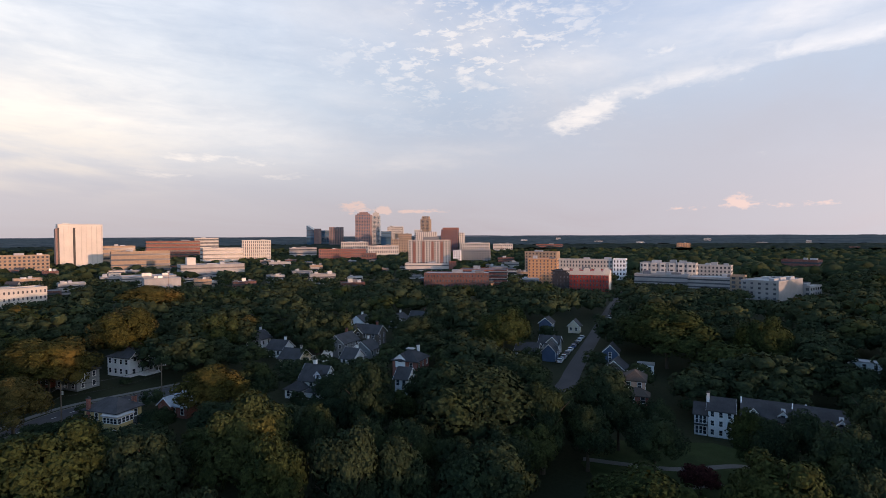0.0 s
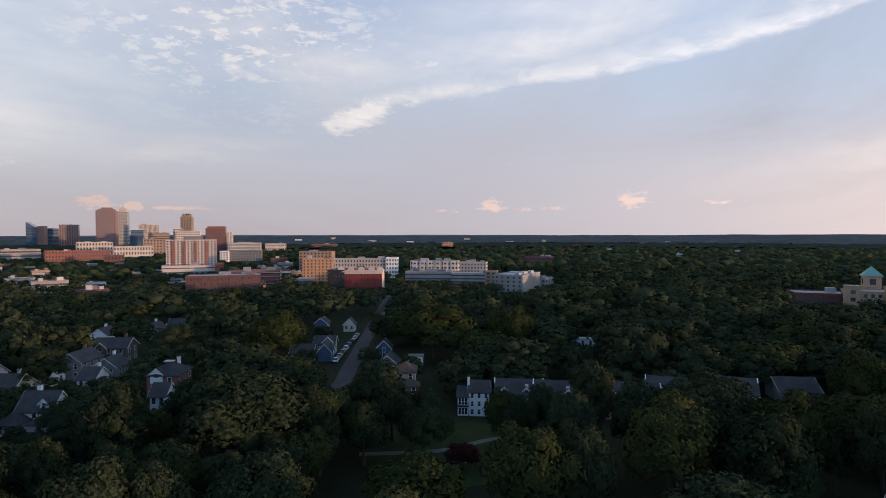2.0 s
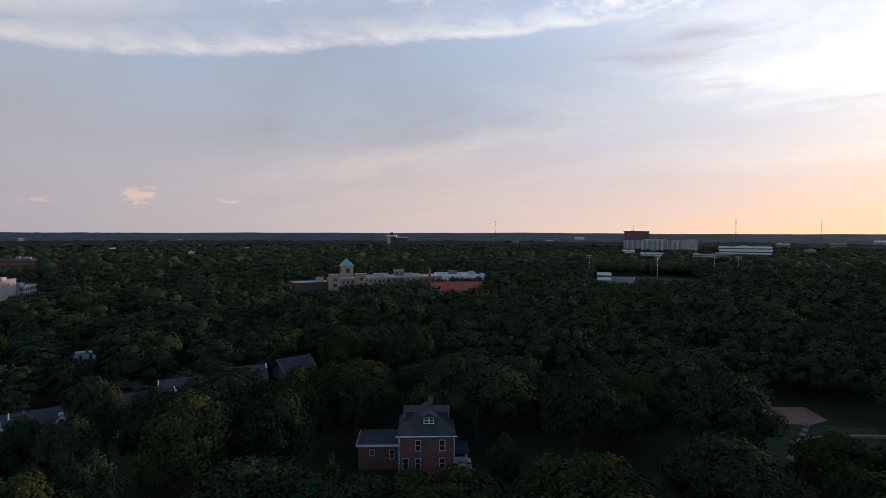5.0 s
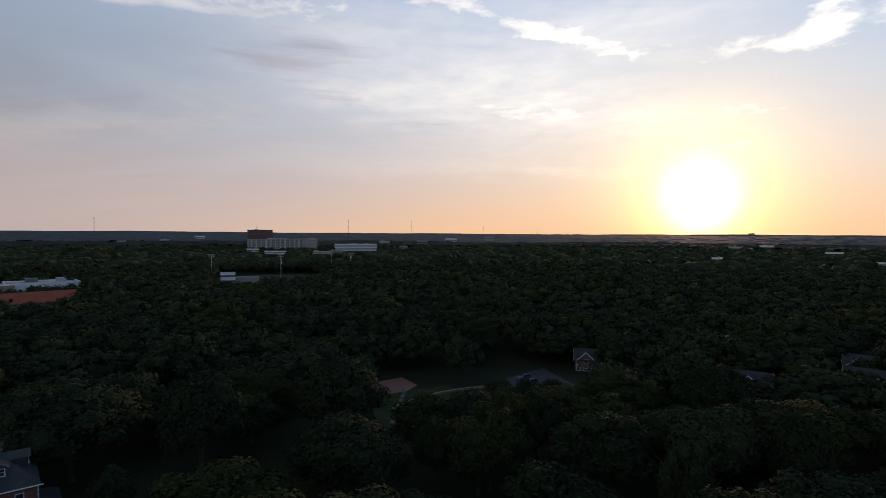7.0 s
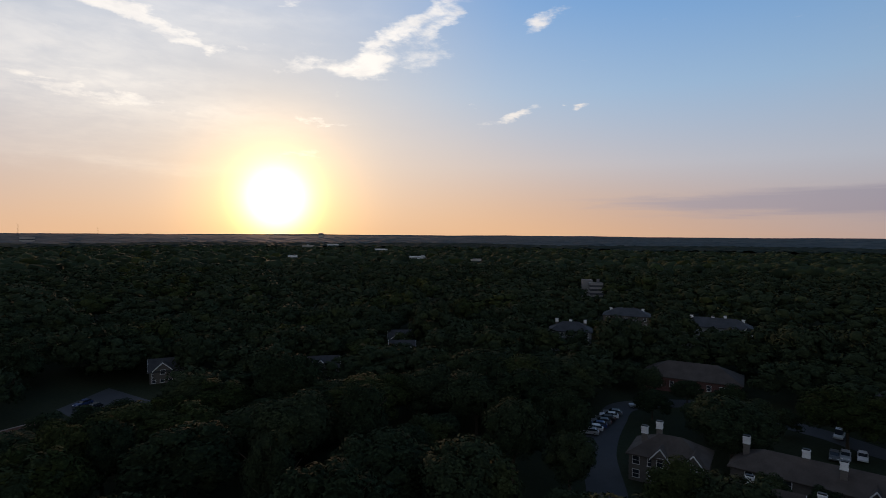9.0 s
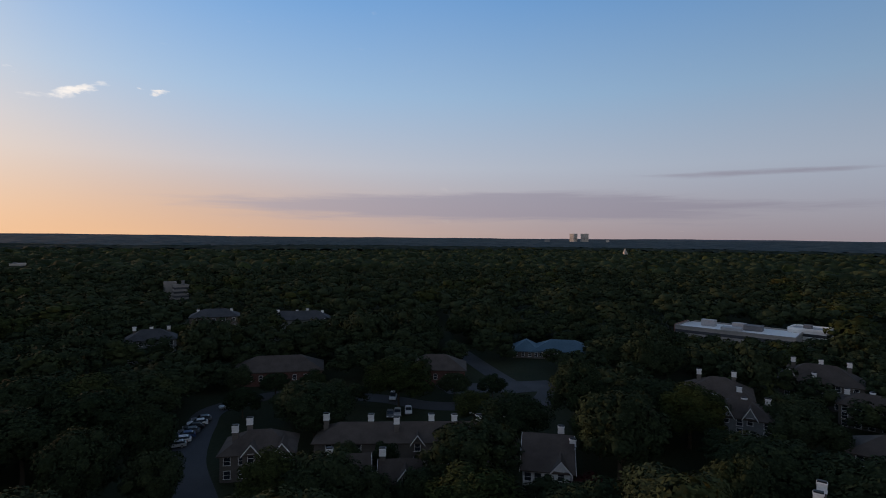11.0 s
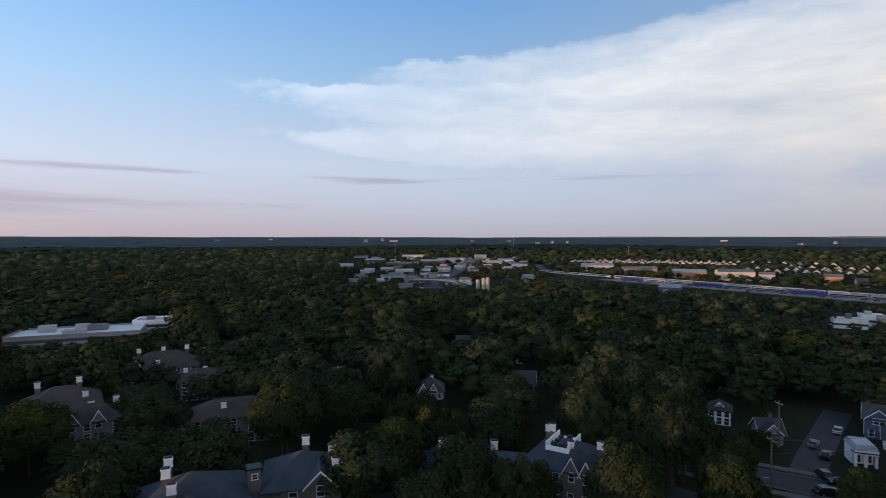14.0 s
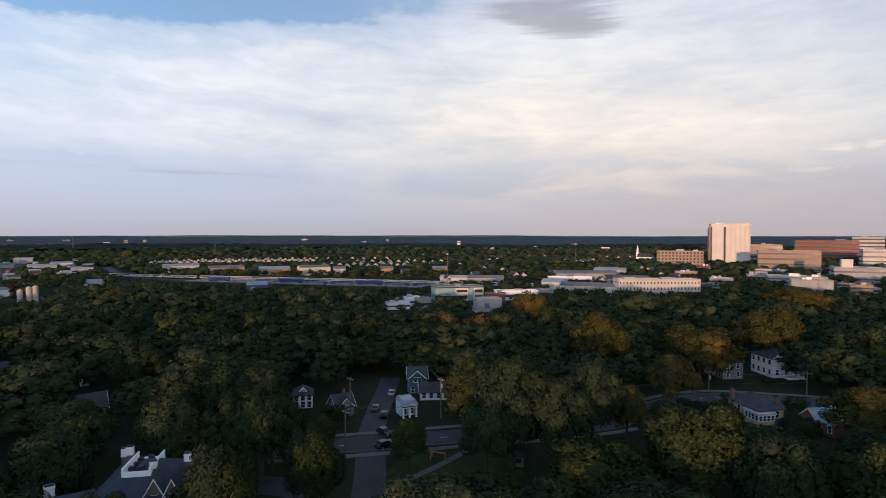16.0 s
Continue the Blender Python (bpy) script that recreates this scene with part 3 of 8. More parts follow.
def array_mesh(name, verts, faces, material, smooth=False, normals=None):
    """A large mesh out of number arrays; all faces have as many corners."""
    me = bpy.data.meshes.new(name)
    n, k = faces.shape
    me.vertices.add(len(verts))
    me.vertices.foreach_set("co", np.ascontiguousarray(verts, dtype=np.float32).ravel())
    me.loops.add(n * k)
    me.loops.foreach_set("vertex_index", np.ascontiguousarray(faces, dtype=np.int32).ravel())
    me.polygons.add(n)
    me.polygons.foreach_set("loop_start", np.arange(0, n * k, k, dtype=np.int32))
    if smooth:
        me.polygons.foreach_set("use_smooth", np.ones(n, dtype=bool))
    me.materials.append(material)
    me.update(calc_edges=True)
    me.validate()
    if normals is not None:
        me.attributes.new("custom_normal", "FLOAT_VECTOR", "POINT").data.foreach_set("vector", np.ascontiguousarray(normals, dtype=np.float32).ravel())
    return me


def thing(name, m, label, category, group="", kind=""):
    """An Empty at a thing's base, to which its parts are added."""
    e = new(name)
    e.empty_display_size = 0.5
    e.matrix_world = m
    return tagged(e, label, category, group, kind)


def part(name, shape, material, parent, label="", at=None, smooth=False):
    """One mesh object under a thing or a part. shape: a Shape, or a mesh that alike parts share."""
    me = shape if isinstance(shape, bpy.types.Mesh) else shape.mesh(name, material, smooth)
    ob = new(name, me)
    ob.parent = parent
    if at is not None:
        ob.matrix_basis = at
    return tagged(ob, label)


def single(name, shape, material, label, category, m=None, group="", kind="", smooth=False):
    ob = new(name, shape if isinstance(shape, bpy.types.Mesh) else shape.mesh(name, material, smooth))
    if m is not None:
        ob.matrix_world = m
    return tagged(ob, label, category, group, kind)


# places that trees keep out of: (x, y, radius), and views kept open: (bearing, half width, distance, height seen)
KEEP, OPEN = [], []


def keep_clear(x, y, radius, seen=None, half=None):
    KEEP.append((x, y, radius))
    if seen is not None:
        d = math.hypot(x, y)
        OPEN.append((math.degrees(math.atan2(x, y)), half if half else math.degrees(math.atan2(radius, d)), d, seen))

# ---- the ground: one sheet, level near by, rising gently towards the horizon ----
def ground_z(x, y):
    r = np.hypot(x, y)
    rise = 24.0 * np.clip((r - 1200.0) / 3700.0, 0, 1) ** 1.25
    roll = np.clip((r - 700.0) / 1500.0, 0, 1) * (3.5 * np.sin(x / 310.0 + 1.0) * np.cos(y / 420.0) + 2.0 * np.sin((x + y) / 173.0))
    return rise + roll


def make_ground():
    rings = np.concatenate([[0.5], np.linspace(20, 400, 20), np.geomspace(430, 4960, 60)])
    n = 240
    a = np.linspace(0, 2 * np.pi, n, endpoint=False)
    rr, aa = np.meshgrid(rings, a, indexing="ij")
    x, y = rr * np.sin(aa), rr * np.cos(aa)
    v = np.stack([x, y, ground_z(x, y)], -1).reshape(-1, 3)
    i, j = np.meshgrid(np.arange(len(rings) - 1), np.arange(n), indexing="ij")
    k = (j + 1) % n
    f = np.stack([i * n + j, i * n + k, (i + 1) * n + k, (i + 1) * n + j], -1).reshape(-1, 4)[:, ::-1]
    ob = new("ground", array_mesh("ground", v, f, LITTER))
    tagged(ob, "dark green grass and woodland floor under the trees", "ground", kind="structure")
    # the last ridge; distance haze is put into its blue colour and a faint glow
    n = 720
    a = np.linspace(0, 2 * np.pi, n, endpoint=False)
    crest = 45.0 + 3.0 * np.sin(a * 5 + 1) + 2.0 * np.sin(a * 13 + 2) + 1.2 * np.sin(a * 37) + 0.6 * np.sin(a * 91)
    x, y = 4965 * np.sin(a), 4965 * np.cos(a)
    v = np.concatenate([np.stack([x, y, 0 * a], -1), np.stack([x, y, crest], -1)])
    j = np.arange(n)
    k = (j + 1) % n
    f = np.stack([j, k, n + k, n + j], -1)
    mat = surf("ridge_haze_glow", (0.07, 0.09, 0.12), (0.085, 0.105, 0.135), 0.002, 1.0, bump=0.0, spec=0.0, vary=0.0)
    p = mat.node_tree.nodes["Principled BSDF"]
    # emission stands for bright haze before the ridge, which is no light source
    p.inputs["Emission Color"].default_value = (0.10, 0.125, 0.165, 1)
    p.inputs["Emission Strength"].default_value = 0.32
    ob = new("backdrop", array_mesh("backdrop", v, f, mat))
    tagged(ob, "far horizon ridge, haze put into its blue-grey colour and faint glow", "horizon", kind="structure")


make_ground()


def ribbon(points, width, z, thick, bend=0.0):
    """A strip along a smooth line through the points, as a Shape."""
    p = [Vector((x, y, 0)) for x, y in points]
    line = []
    for i in range(len(p) - 1):
        a, b, c, d = p[max(i - 1, 0)], p[i], p[i + 1], p[min(i + 2, len(p) - 1)]
        for s in range(8):
            t = s / 8
            line.append(0.5 * (2 * b + (c - a) * t + (2 * a - 5 * b + 4 * c - d) * t * t + (3 * b - a - 3 * c + d) * t ** 3))
    line.append(p[-1])
    s = Shape()
    rows = []
    for i, q in enumerate(line):
        d = (line[min(i + 1, len(line) - 1)] - line[max(i - 1, 0)]).normalized()
        side = Vector((d.y, -d.x, 0))
        zz = z + float(ground_z(q.x, q.y))
        for e in (-1, 1):
            e0 = q + side * (bend + e * width / 2)
            rows += [(e0.x, e0.y, zz - thick), (e0.x, e0.y, zz)]
    n = len(line)
    f = []
    for i in range(n - 1):
        a, b = 4 * i, 4 * i + 4
        f += [(a + 1, a + 3, b + 3, b + 1), (a, a + 1, b + 1, b), (a + 3, a + 2, b + 2, b + 3)]
    f += [(0, 2, 3, 1), (4 * n - 4, 4 * n - 3, 4 * n - 1, 4 * n - 2)]
    return s.add(rows, f), line


def road(points, width, label, walks=True, dashes=False, seen=0.0, lift=0.0, near=1e9):
    s, line = ribbon(points, width, 0.06 + lift, 0.3)
    single("road", s, ASPHALT, label, "road", kind="structure")
    if walks:
        for e in (-1, 1):
            w, _ = ribbon(points, 1.7, 0.18, 0.4, e * (width / 2 + 2.3))
            single("pavement", w, CONCRETE, "pale concrete footpath along the street", "pavement", kind="structure")
            k, _ = ribbon(points, 0.25, 0.17, 0.4, e * (width / 2 + 0.12))
            single("kerb", k, CONCRETE, "concrete kerb at the edge of the street", "kerb", kind="structure")
    if dashes:
        s = Shape()
        for i in range(0, len(line) - 1, 2):
            a, b = line[i], line[i].lerp(line[i + 1], 0.55)
            d = (b - a).normalized()
            o = Vector((d.y, -d.x, 0)) * 0.1
            zz = 0.07 + lift
            s.add([(a.x - o.x, a.y - o.y, zz), (a.x + o.x, a.y + o.y, zz), (b.x + o.x, b.y + o.y, zz), (b.x - o.x, b.y - o.y, zz)], [(0, 1, 2, 3)])
        single("lane_marking", s, PAINT_LINE, "worn pale lane dashes on the asphalt", "road marking", kind="structure")
    for q in line[::2]:
        d = math.hypot(q.x, q.y)
        keep_clear(q.x, q.y, width / 2 - 0.8, seen if d < near else None, math.degrees(math.atan2(width * 0.2, d)))
    return line


def patch(name, ring, z, material, label, category, seen=None):
    """A flat piece of ground with an outline of its own."""
    n = len(ring)
    s = Shape().prism(ring, -0.2, z)
    single(name, s, material, label, category, kind="structure")
    cx, cy = sum(p[0] for p in ring) / n, sum(p[1] for p in ring) / n
    rad = sum(math.hypot(p[0] - cx, p[1] - cy) for p in ring) / n
    keep_clear(cx, cy, rad * 0.9, seen, None)

# ---- houses ----
WIN = {}


def window_meshes(w, h):
    """Frame with sill and glazing bars, and the pane, for a window that looks along -y."""
    key = (round(w, 2), round(h, 2))
    if key not in WIN:
        a, b, t = w / 2, h / 2, 0.10
        s = Shape().box(-a - t, a + t, -0.07, 0.02, b, b + t).box(-a - t - 0.05, a + t + 0.05, -0.11, 0.02, -b - t, -b)
        s.box(-a - t, -a, -0.07, 0.02, -b, b).box(a, a + t, -0.07, 0.02, -b, b).box(-a, a, -0.055, 0.01, -0.03, 0.03)
        if w > 1.5:
            s.box(-0.05, 0.05, -0.06, 0.015, -b, b)
        frame_me = s.mesh("window", WHITE)
        pane = Shape().box(-a, a, -0.03, 0.005, -b, b).mesh("pane", GLASS)
        WIN[key] = (frame_me, pane)
    return WIN[key]


def window_at(parent, x, y, z, turn, w=1.0, h=1.5, name="window"):
    f, p = window_meshes(w, h)
    ob = part(name, f, None, parent, at=pose(x, y, z, 0, 0, turn))
    part("pane", p, None, ob)
    return ob


def face_spot(face, w, d, along):
    """Local place and turn of a spot on a wall; along runs from -0.5 to 0.5."""
    return {"f": (along * w, -d / 2, 0), "b": (-along * w, d / 2, 180), "l": (-w / 2, -along * d, -90), "r": (w / 2, along * d, 90)}[face]


def gable_roof(w, d, h, rise, over=0.5, t=0.22):
    s = rise / (d / 2)
    lo = h - over * s
    return Shape().extrude_x([(-d / 2 - over, lo), (0, h + rise), (d / 2 + over, lo), (d / 2 + over, lo + t), (0, h + rise + t), (-d / 2 - over, lo + t)][::-1], -w / 2 - over, w / 2 + over)


def gable_wall(w, d, h, rise):
    return Shape().extrude_x([(-d / 2, -0.6), (d / 2, -0.6), (d / 2, h), (0, h + rise), (-d / 2, h)], -w / 2, w / 2)


def chimney(parent, x, y, z0, z1, w=0.9, d=0.7, material=None, cap=None, label=""):
    body = part("chimney", Shape().box(-w / 2, w / 2, -d / 2, d / 2, z0, z1).box(-w / 2 - 0.06, w / 2 + 0.06, -d / 2 - 0.06, d / 2 + 0.06, z1 - 0.25, z1 - 0.1),
                material or RED_BRICK, parent, label, pose(x, y, 0))
    s = Shape().box(-w / 2 - 0.1, w / 2 + 0.1, -d / 2 - 0.1, d / 2 + 0.1, z1, z1 + 0.12)
    for k in (-0.25, 0.25):
        s.tube((k * w, 0, z1 + 0.12), (k * w, 0, z1 + 0.5), 0.13, 0.11)
    part("cap", s, cap or DARKMETAL, body)
    return body


def cross_gable(parent, x, y, turn, w, run, h, rise, wall, roof, win=None):
    """A gabled bay that stands out of a wall or roof and looks along its own -y."""
    bay = part("gable", Shape().extrude_y([(-w / 2, h - 2.6), (w / 2, h - 2.6), (w / 2, h), (0, h + rise), (-w / 2, h)], 0.0, run), wall, parent, "", pose(x, y, 0, 0, 0, turn))
    o, t, s = 0.3, 0.18, rise / (w / 2)
    part("gable_roof", Shape().extrude_y([(-w / 2 - o, h - o * s), (-w / 2 - o, h - o * s + t), (0, h + rise + t), (w / 2 + o, h - o * s + t), (w / 2 + o, h - o * s), (0, h + rise)][::-1], -0.35, run), roof, bay)
    trim = Shape()
    for e in (-1, 1):
        trim.add([(e * (w / 2 + o), -0.42, h - o * s - 0.1), (0, -0.42, h + rise - 0.1), (0, -0.42, h + rise + t + 0.02), (e * (w / 2 + o), -0.42, h - o * s + t + 0.02),
                  (e * (w / 2 + o), -0.34, h - o * s - 0.1), (0, -0.34, h + rise - 0.1), (0, -0.34, h + rise + t + 0.02), (e * (w / 2 + o), -0.34, h - o * s + t + 0.02)],
                 [(0, 1, 2, 3), (7, 6, 5, 4), (0, 4, 5, 1), (3, 2, 6, 7)])
    part("trim", trim, WHITE, bay, "white barge boards")
    if win:
        window_at(bay, 0, 0, h - win[1] * 0.45, 0, *win)
    return bay


def porch(parent, x, y, turn, w, run, h, roof, posts=4):
    p = part("porch", Shape().box(-w / 2, w / 2, -run, 0, -0.3, 0.5).box(-w / 2, w / 2, -run - 0.8, -run, -0.3, 0.25), WHITE, parent, "white-painted porch", pose(x, y, 0, 0, 0, turn))
    part("porch_roof", Shape().add([(-w / 2 - 0.3, -run - 0.3, h), (w / 2 + 0.3, -run - 0.3, h), (w / 2 + 0.3, 0, h), (-w / 2 - 0.3, 0, h),
                                    (-w / 2 - 0.3, -run - 0.3, h + 0.22), (w / 2 + 0.3, -run - 0.3, h + 0.22), (w / 2, 0, h + 0.9), (-w / 2, 0, h + 0.9)],
                                   [(3, 2, 1, 0), (4, 5, 6, 7), (0, 1, 5, 4), (1, 2, 6, 5), (2, 3, 7, 6), (3, 0, 4, 7)]), roof, p)
    for i in range(posts):
        part("post", Shape().box(-0.1, 0.1, -0.1, 0.1, 0.5, h).box(-0.16, 0.16, -0.16, 0.16, h - 0.2, h), WHITE, p, "", pose(-w / 2 + 0.2 + i * (w - 0.4) / (posts - 1), -run + 0.2, 0))
    rail = Shape().box(-w / 2 + 0.2, w / 2 - 0.2, -run + 0.17, -run + 0.23, 1.35, 1.42)
    for i in range(int(w / 0.35)):
        k = -w / 2 + 0.35 + i * 0.35
        rail.box(k - 0.02, k + 0.02, -run + 0.18, -run + 0.22, 0.5, 1.36)
    part("railing", rail, WHITE, p)


def house(label, x, y, turn, w, d, h, roof, rise, wall, tiles, wins, chim=(), gables=(), doors=(), category="house", floors=2, win=(0.95, 1.5), seen=3.0, group="", name="house", half=None, over=0.5):
    """A house whose front looks along its own -y. wins: face and number of bays; doors: face and place along it."""
    e = thing(name, pose(x, y, float(ground_z(x, y)), 0, 0, turn), label, category, group)
    if roof == "gable":
        part("wall", gable_wall(w, d, h, rise), wall, e)
        part("roof", gable_roof(w, d, h, rise, over), tiles, e)
        if over > 0.25:
            s = rise / (d / 2)
            for sx in (-1, 1):
                fascia = Shape()
                for sy in (-1, 1):
                    x0, x1 = sorted((sx * (w / 2 + over + 0.005), sx * (w / 2 + over + 0.06)))
                    a, b = (sy * (d / 2 + over), h - over * s), (0, h + rise)
                    fascia.add([(x0, a[0], a[1] - 0.08), (x0, b[0], b[1] - 0.08), (x0, b[0], b[1] + 0.2), (x0, a[0], a[1] + 0.2), (x1, a[0], a[1] - 0.08), (x1, b[0], b[1] - 0.08), (x1, b[0], b[1] + 0.2), (x1, a[0], a[1] + 0.2)],
                               [(0, 1, 2, 3), (7, 6, 5, 4), (0, 4, 5, 1), (3, 2, 6, 7), (1, 5, 6, 2), (0, 3, 7, 4)])
                part("fascia", fascia, WHITE, e, "white barge boards")
    elif roof == "hip":
        part("wall", Shape().box(-w / 2, w / 2, -d / 2, d / 2, -0.6, h), wall, e)
        part("roof", Shape().hip(w, d, h, rise, over), tiles, e)
    else:
        part("wall", Shape().box(-w / 2, w / 2, -d / 2, d / 2, -0.6, h), wall, e)
        part("roof", Shape().box(-w / 2 - 0.2, w / 2 + 0.2, -d / 2 - 0.2, d / 2 + 0.2, h, h + 0.25), tiles, e)
    step = h / floors
    for face, n in wins:
        skip = [a for g, a in doors if g == face]
        for fl in range(floors):
            for i in range(n):
                along = (i + 0.5) / n - 0.5
                if fl == 0 and any(abs(along - a) < 0.5 / n for a in skip):
                    continue
                px, py, tr = face_spot(face, w, d, along)
                window_at(e, px, py, fl * step + step * 0.56, tr, *win)
    for face, a in doors:
        px, py, tr = face_spot(face, w, d, a)
        dr = part("door", Shape().box(-0.5, 0.5, -0.05, 0.02, 0.15, 2.25).box(-0.36, -0.06, -0.07, -0.04, 1.25, 2.05).box(0.06, 0.36, -0.07, -0.04, 1.25, 2.05), DARK_BRICK if wall is WHITE else WHITE, e, "panelled front door", pose(px, py, 0, 0, 0, tr))
        part("door_handle", Shape().box(0.36, 0.42, -0.11, -0.05, 1.1, 1.16), STEEL, dr)
    for c in chim:
        chimney(e, *c)
    for gb in gables:
        cross_gable(e, *gb)
    if seen is not None and math.hypot(x, y) > 140:
        seen += 0.9
    room = 0.5 * math.hypot(w, d) * 0.66
    keep_clear(x, y, room, seen, half or math.degrees(math.atan2(room * 0.7, math.hypot(x, y))))
    return e


# yellow clapboard house with a white-roofed sun room
e = house("yellow clapboard house with charcoal roof and sun room", -76.5, 124.6, -18, 9.6, 6.6, 5.8, "hip", 2.3, YELLOW, SHINGLE, (("f", 4), ("r", 2), ("l", 3)),
          chim=((-3.4, -3.4, 0, 8.4, 0.7, 0.6), (3.4, 2.6, 3, 8.0)), seen=0.5)
room = part("sun_room", Shape().box(-2.2, 2.2, -2.0, 2.0, -0.5, 5.2), YELLOW, e, "yellow two-storey bay", pose(4.0, -2.3, 0))
part("sun_room_roof", Shape().box(-2.5, 2.5, -2.4, 2.3, 5.2, 5.45), MEMBRANE, room, "flat white roof")
for k in (-1.55, -0.5, 0.5, 1.55):
    window_at(room, k, -2.0, 4.3, 0, 0.8, 1.1)
    window_at(room, 2.2, k, 4.3, 90, 0.8, 1.1)
for k in (-1.2, 1.2):
    window_at(room, k, -2.0, 1.6, 0)
porch(e, 4.8, 1.6, 90, 3.4, 1.8, 2.7, SHINGLE, 3)
# two-storey white house with porch
e = house("white two-storey clapboard house with porch and dark roof", -103.5, 179, -22, 10, 9.6, 6.2, "hip", 2.6, WHITE, SHINGLE, (("f", 4), ("r", 3), ("l", 3)),
          chim=((-3.2, 1.5, 3, 9.6), (2.2, 2.0, 3, 9.7)), seen=-2.0)
porch(e, 5.0, 1.6, 90, 6.0, 2.2, 2.9, SHINGLE, 4)
cross_gable(e, 5.1, -2.9, 90, 3.6, 5.0, 6.2, 1.4, WHITE, SHINGLE, (1.0, 1.3))
house("grey shingled house half hidden by trees", -110, 162, -20, 9, 7, 5.4, "hip", 2.4, GREYSIDE, SHINGLE, (("f", 3), ("r", 2)), chim=((-3, 0, 3, 9),), seen=2.0)
house("low red brick cottage beside the grey house", -120, 165, -20, 7, 6, 3.2, "gable", 2.2, RED_BRICK, SHINGLE_BROWN, (("f", 3),), floors=1, seen=2.0)
# pale metal roof with a white chimney
e = house("brick church hall with a pale standing-seam metal roof", -66, 138.5, -18, 8, 9, 3.0, "hip", 3.2, RED_BRICK, METALROOF, (("f", 3), ("l", 3)), floors=1,
          chim=((3.0, 3.5, 2, 8.2, 0.8, 0.8, WHITE),), seen=1.5)
seams = Shape()
for i in range(-4, 5):
    seams.tube((i, -5.0, 3.02), (i * 0.1, -0.5, 6.1), 0.05, 0.05, 4)
part("seam", seams, METALROOF, e)
cross_gable(e, -2.0, -5.4, 0, 4.0, 5.0, 3.2, 1.8, RED_BRICK, METALROOF)
# white house with dark gables and tall chimney
e = house("white cottage with steep charcoal gable roof", -36, 154.5, -24, 8.0, 6.5, 4.6, "gable", 3.6, WHITE, SHINGLE, (("f", 3), ("r", 2), ("l", 2)), chim=((-1.2, 0.4, 4, 9.6, 0.9, 0.8, WHITE),), seen=0.5)
cross_gable(e, 2.2, -3.0, 0, 2.0, 3.0, 6.2, 1.0, WHITE, SHINGLE, (0.9, 1.0))
house("low white wing with charcoal hip roof", -41, 151.5, -24, 5, 5, 2.6, "hip", 2.0, WHITE, SHINGLE, (("f", 2),), floors=1, seen=1.5)
house("small white shed with dark pyramid roof", -34.5, 148.5, -24, 5, 4, 2.6, "hip", 1.8, WHITE, SHINGLE, (("f", 1),), floors=1, seen=0.5)
# brick house with hipped roof and white dormer
e = house("brick house with charcoal hip roof and white dormer", -10.5, 173, -22, 8.5, 9, 6.0, "hip", 3.0, RED_BRICK, SHINGLE, (("f", 2), ("r", 3)), chim=((1.5, 2.5, 4, 9.8, 0.8, 0.7, WHITE),), seen=2.5)
part("roof_deck", Shape().box(-1.3, 1.3, -1.0, 1.0, 8.9, 9.15), MEMBRANE, e, "flat white roof deck")
cross_gable(e, -1.5, -4.6, 0, 3.4, 4.0, 6.4, 1.5, WHITE, SHINGLE, (1.3, 1.0))
house("narrow white two-storey house behind a big oak", -10.8, 152, -20, 3.6, 6, 5.6, "gable", 2.4, WHITE, SHINGLE, (("f", 2), ("l", 2)), seen=0.5)
# a row of grey-roofed houses
for hx, hy, tr, w, h, wl, rf in ((-38, 205, 66, 10, 5.4, GREYSIDE, SHINGLE_GREY), (-31, 225, -22, 12, 5.4, TAUPE, SHINGLE_GREY), (-45, 196, -22, 6, 3.2, WHITE, SHINGLE_BROWN),
                                 (-52, 189, -22, 8, 3.0, CREAM, SHINGLE_GREY), (-29, 203, 66, 7, 3.2, GREYSIDE, SHINGLE_GREY), (-32, 190, -22, 5, 2.8, WHITE, SHINGLE_GREY), (-76, 222, 68, 6, 3.6, WHITE, SHINGLE),
                                 (-40, 262, 66, 7, 4.0, WHITE, SHINGLE_GREY), (-22, 268, 66, 8, 4.0, GREYSIDE, SHINGLE_GREY), (-12, 278, -20, 9, 3.6, GREYSIDE, SHINGLE_GREY), (-62, 205, -20, 7, 3.0, WHITE, SHINGLE)):
    fl = 2 if h > 4 else 1
    e = house("%s house with grey gable roof in the street row" % {GREYSIDE: "grey clapboard", TAUPE: "taupe", WHITE: "white", CREAM: "cream"}[wl], hx, hy, tr, w, 7.5, h, "gable", 2.8, wl, rf, (("f", 3 if w > 8 else 2), ("r", 2), ("l", 2)),
              chim=((w * 0.3, 0.5, h, h + 4.2, 0.8, 0.7, RED_BRICK if w > 8 else WHITE),), floors=fl, seen=2.0, group="houses in the street row")
    if w > 10:
        cross_gable(e, -2.5, -4.6, 0, 4.0, 5.0, h, 1.8, wl, rf, (1.0, 1.2))
# houses along the street that runs away from the camera
house("blue clapboard house with grey roof by the street", 47.5, 248, 66, 6.5, 5.5, 5.4, "gable", 2.2, BLUESIDE, SHINGLE_GREY, (("f", 2), ("r", 2)), seen=3.4)
e = house("grey clapboard house with white gables and porch", 41, 207, -22, 7.4, 6.4, 4.2, "gable", 2.4, GREYSIDE, SHINGLE_GREY, (("f", 3), ("r", 2)), seen=2.8)
cross_gable(e, 1.5, -4.8, 0, 4.0, 5.0, 5.0, 2.0, GREYSIDE, SHINGLE_GREY, (1.0, 1.2))
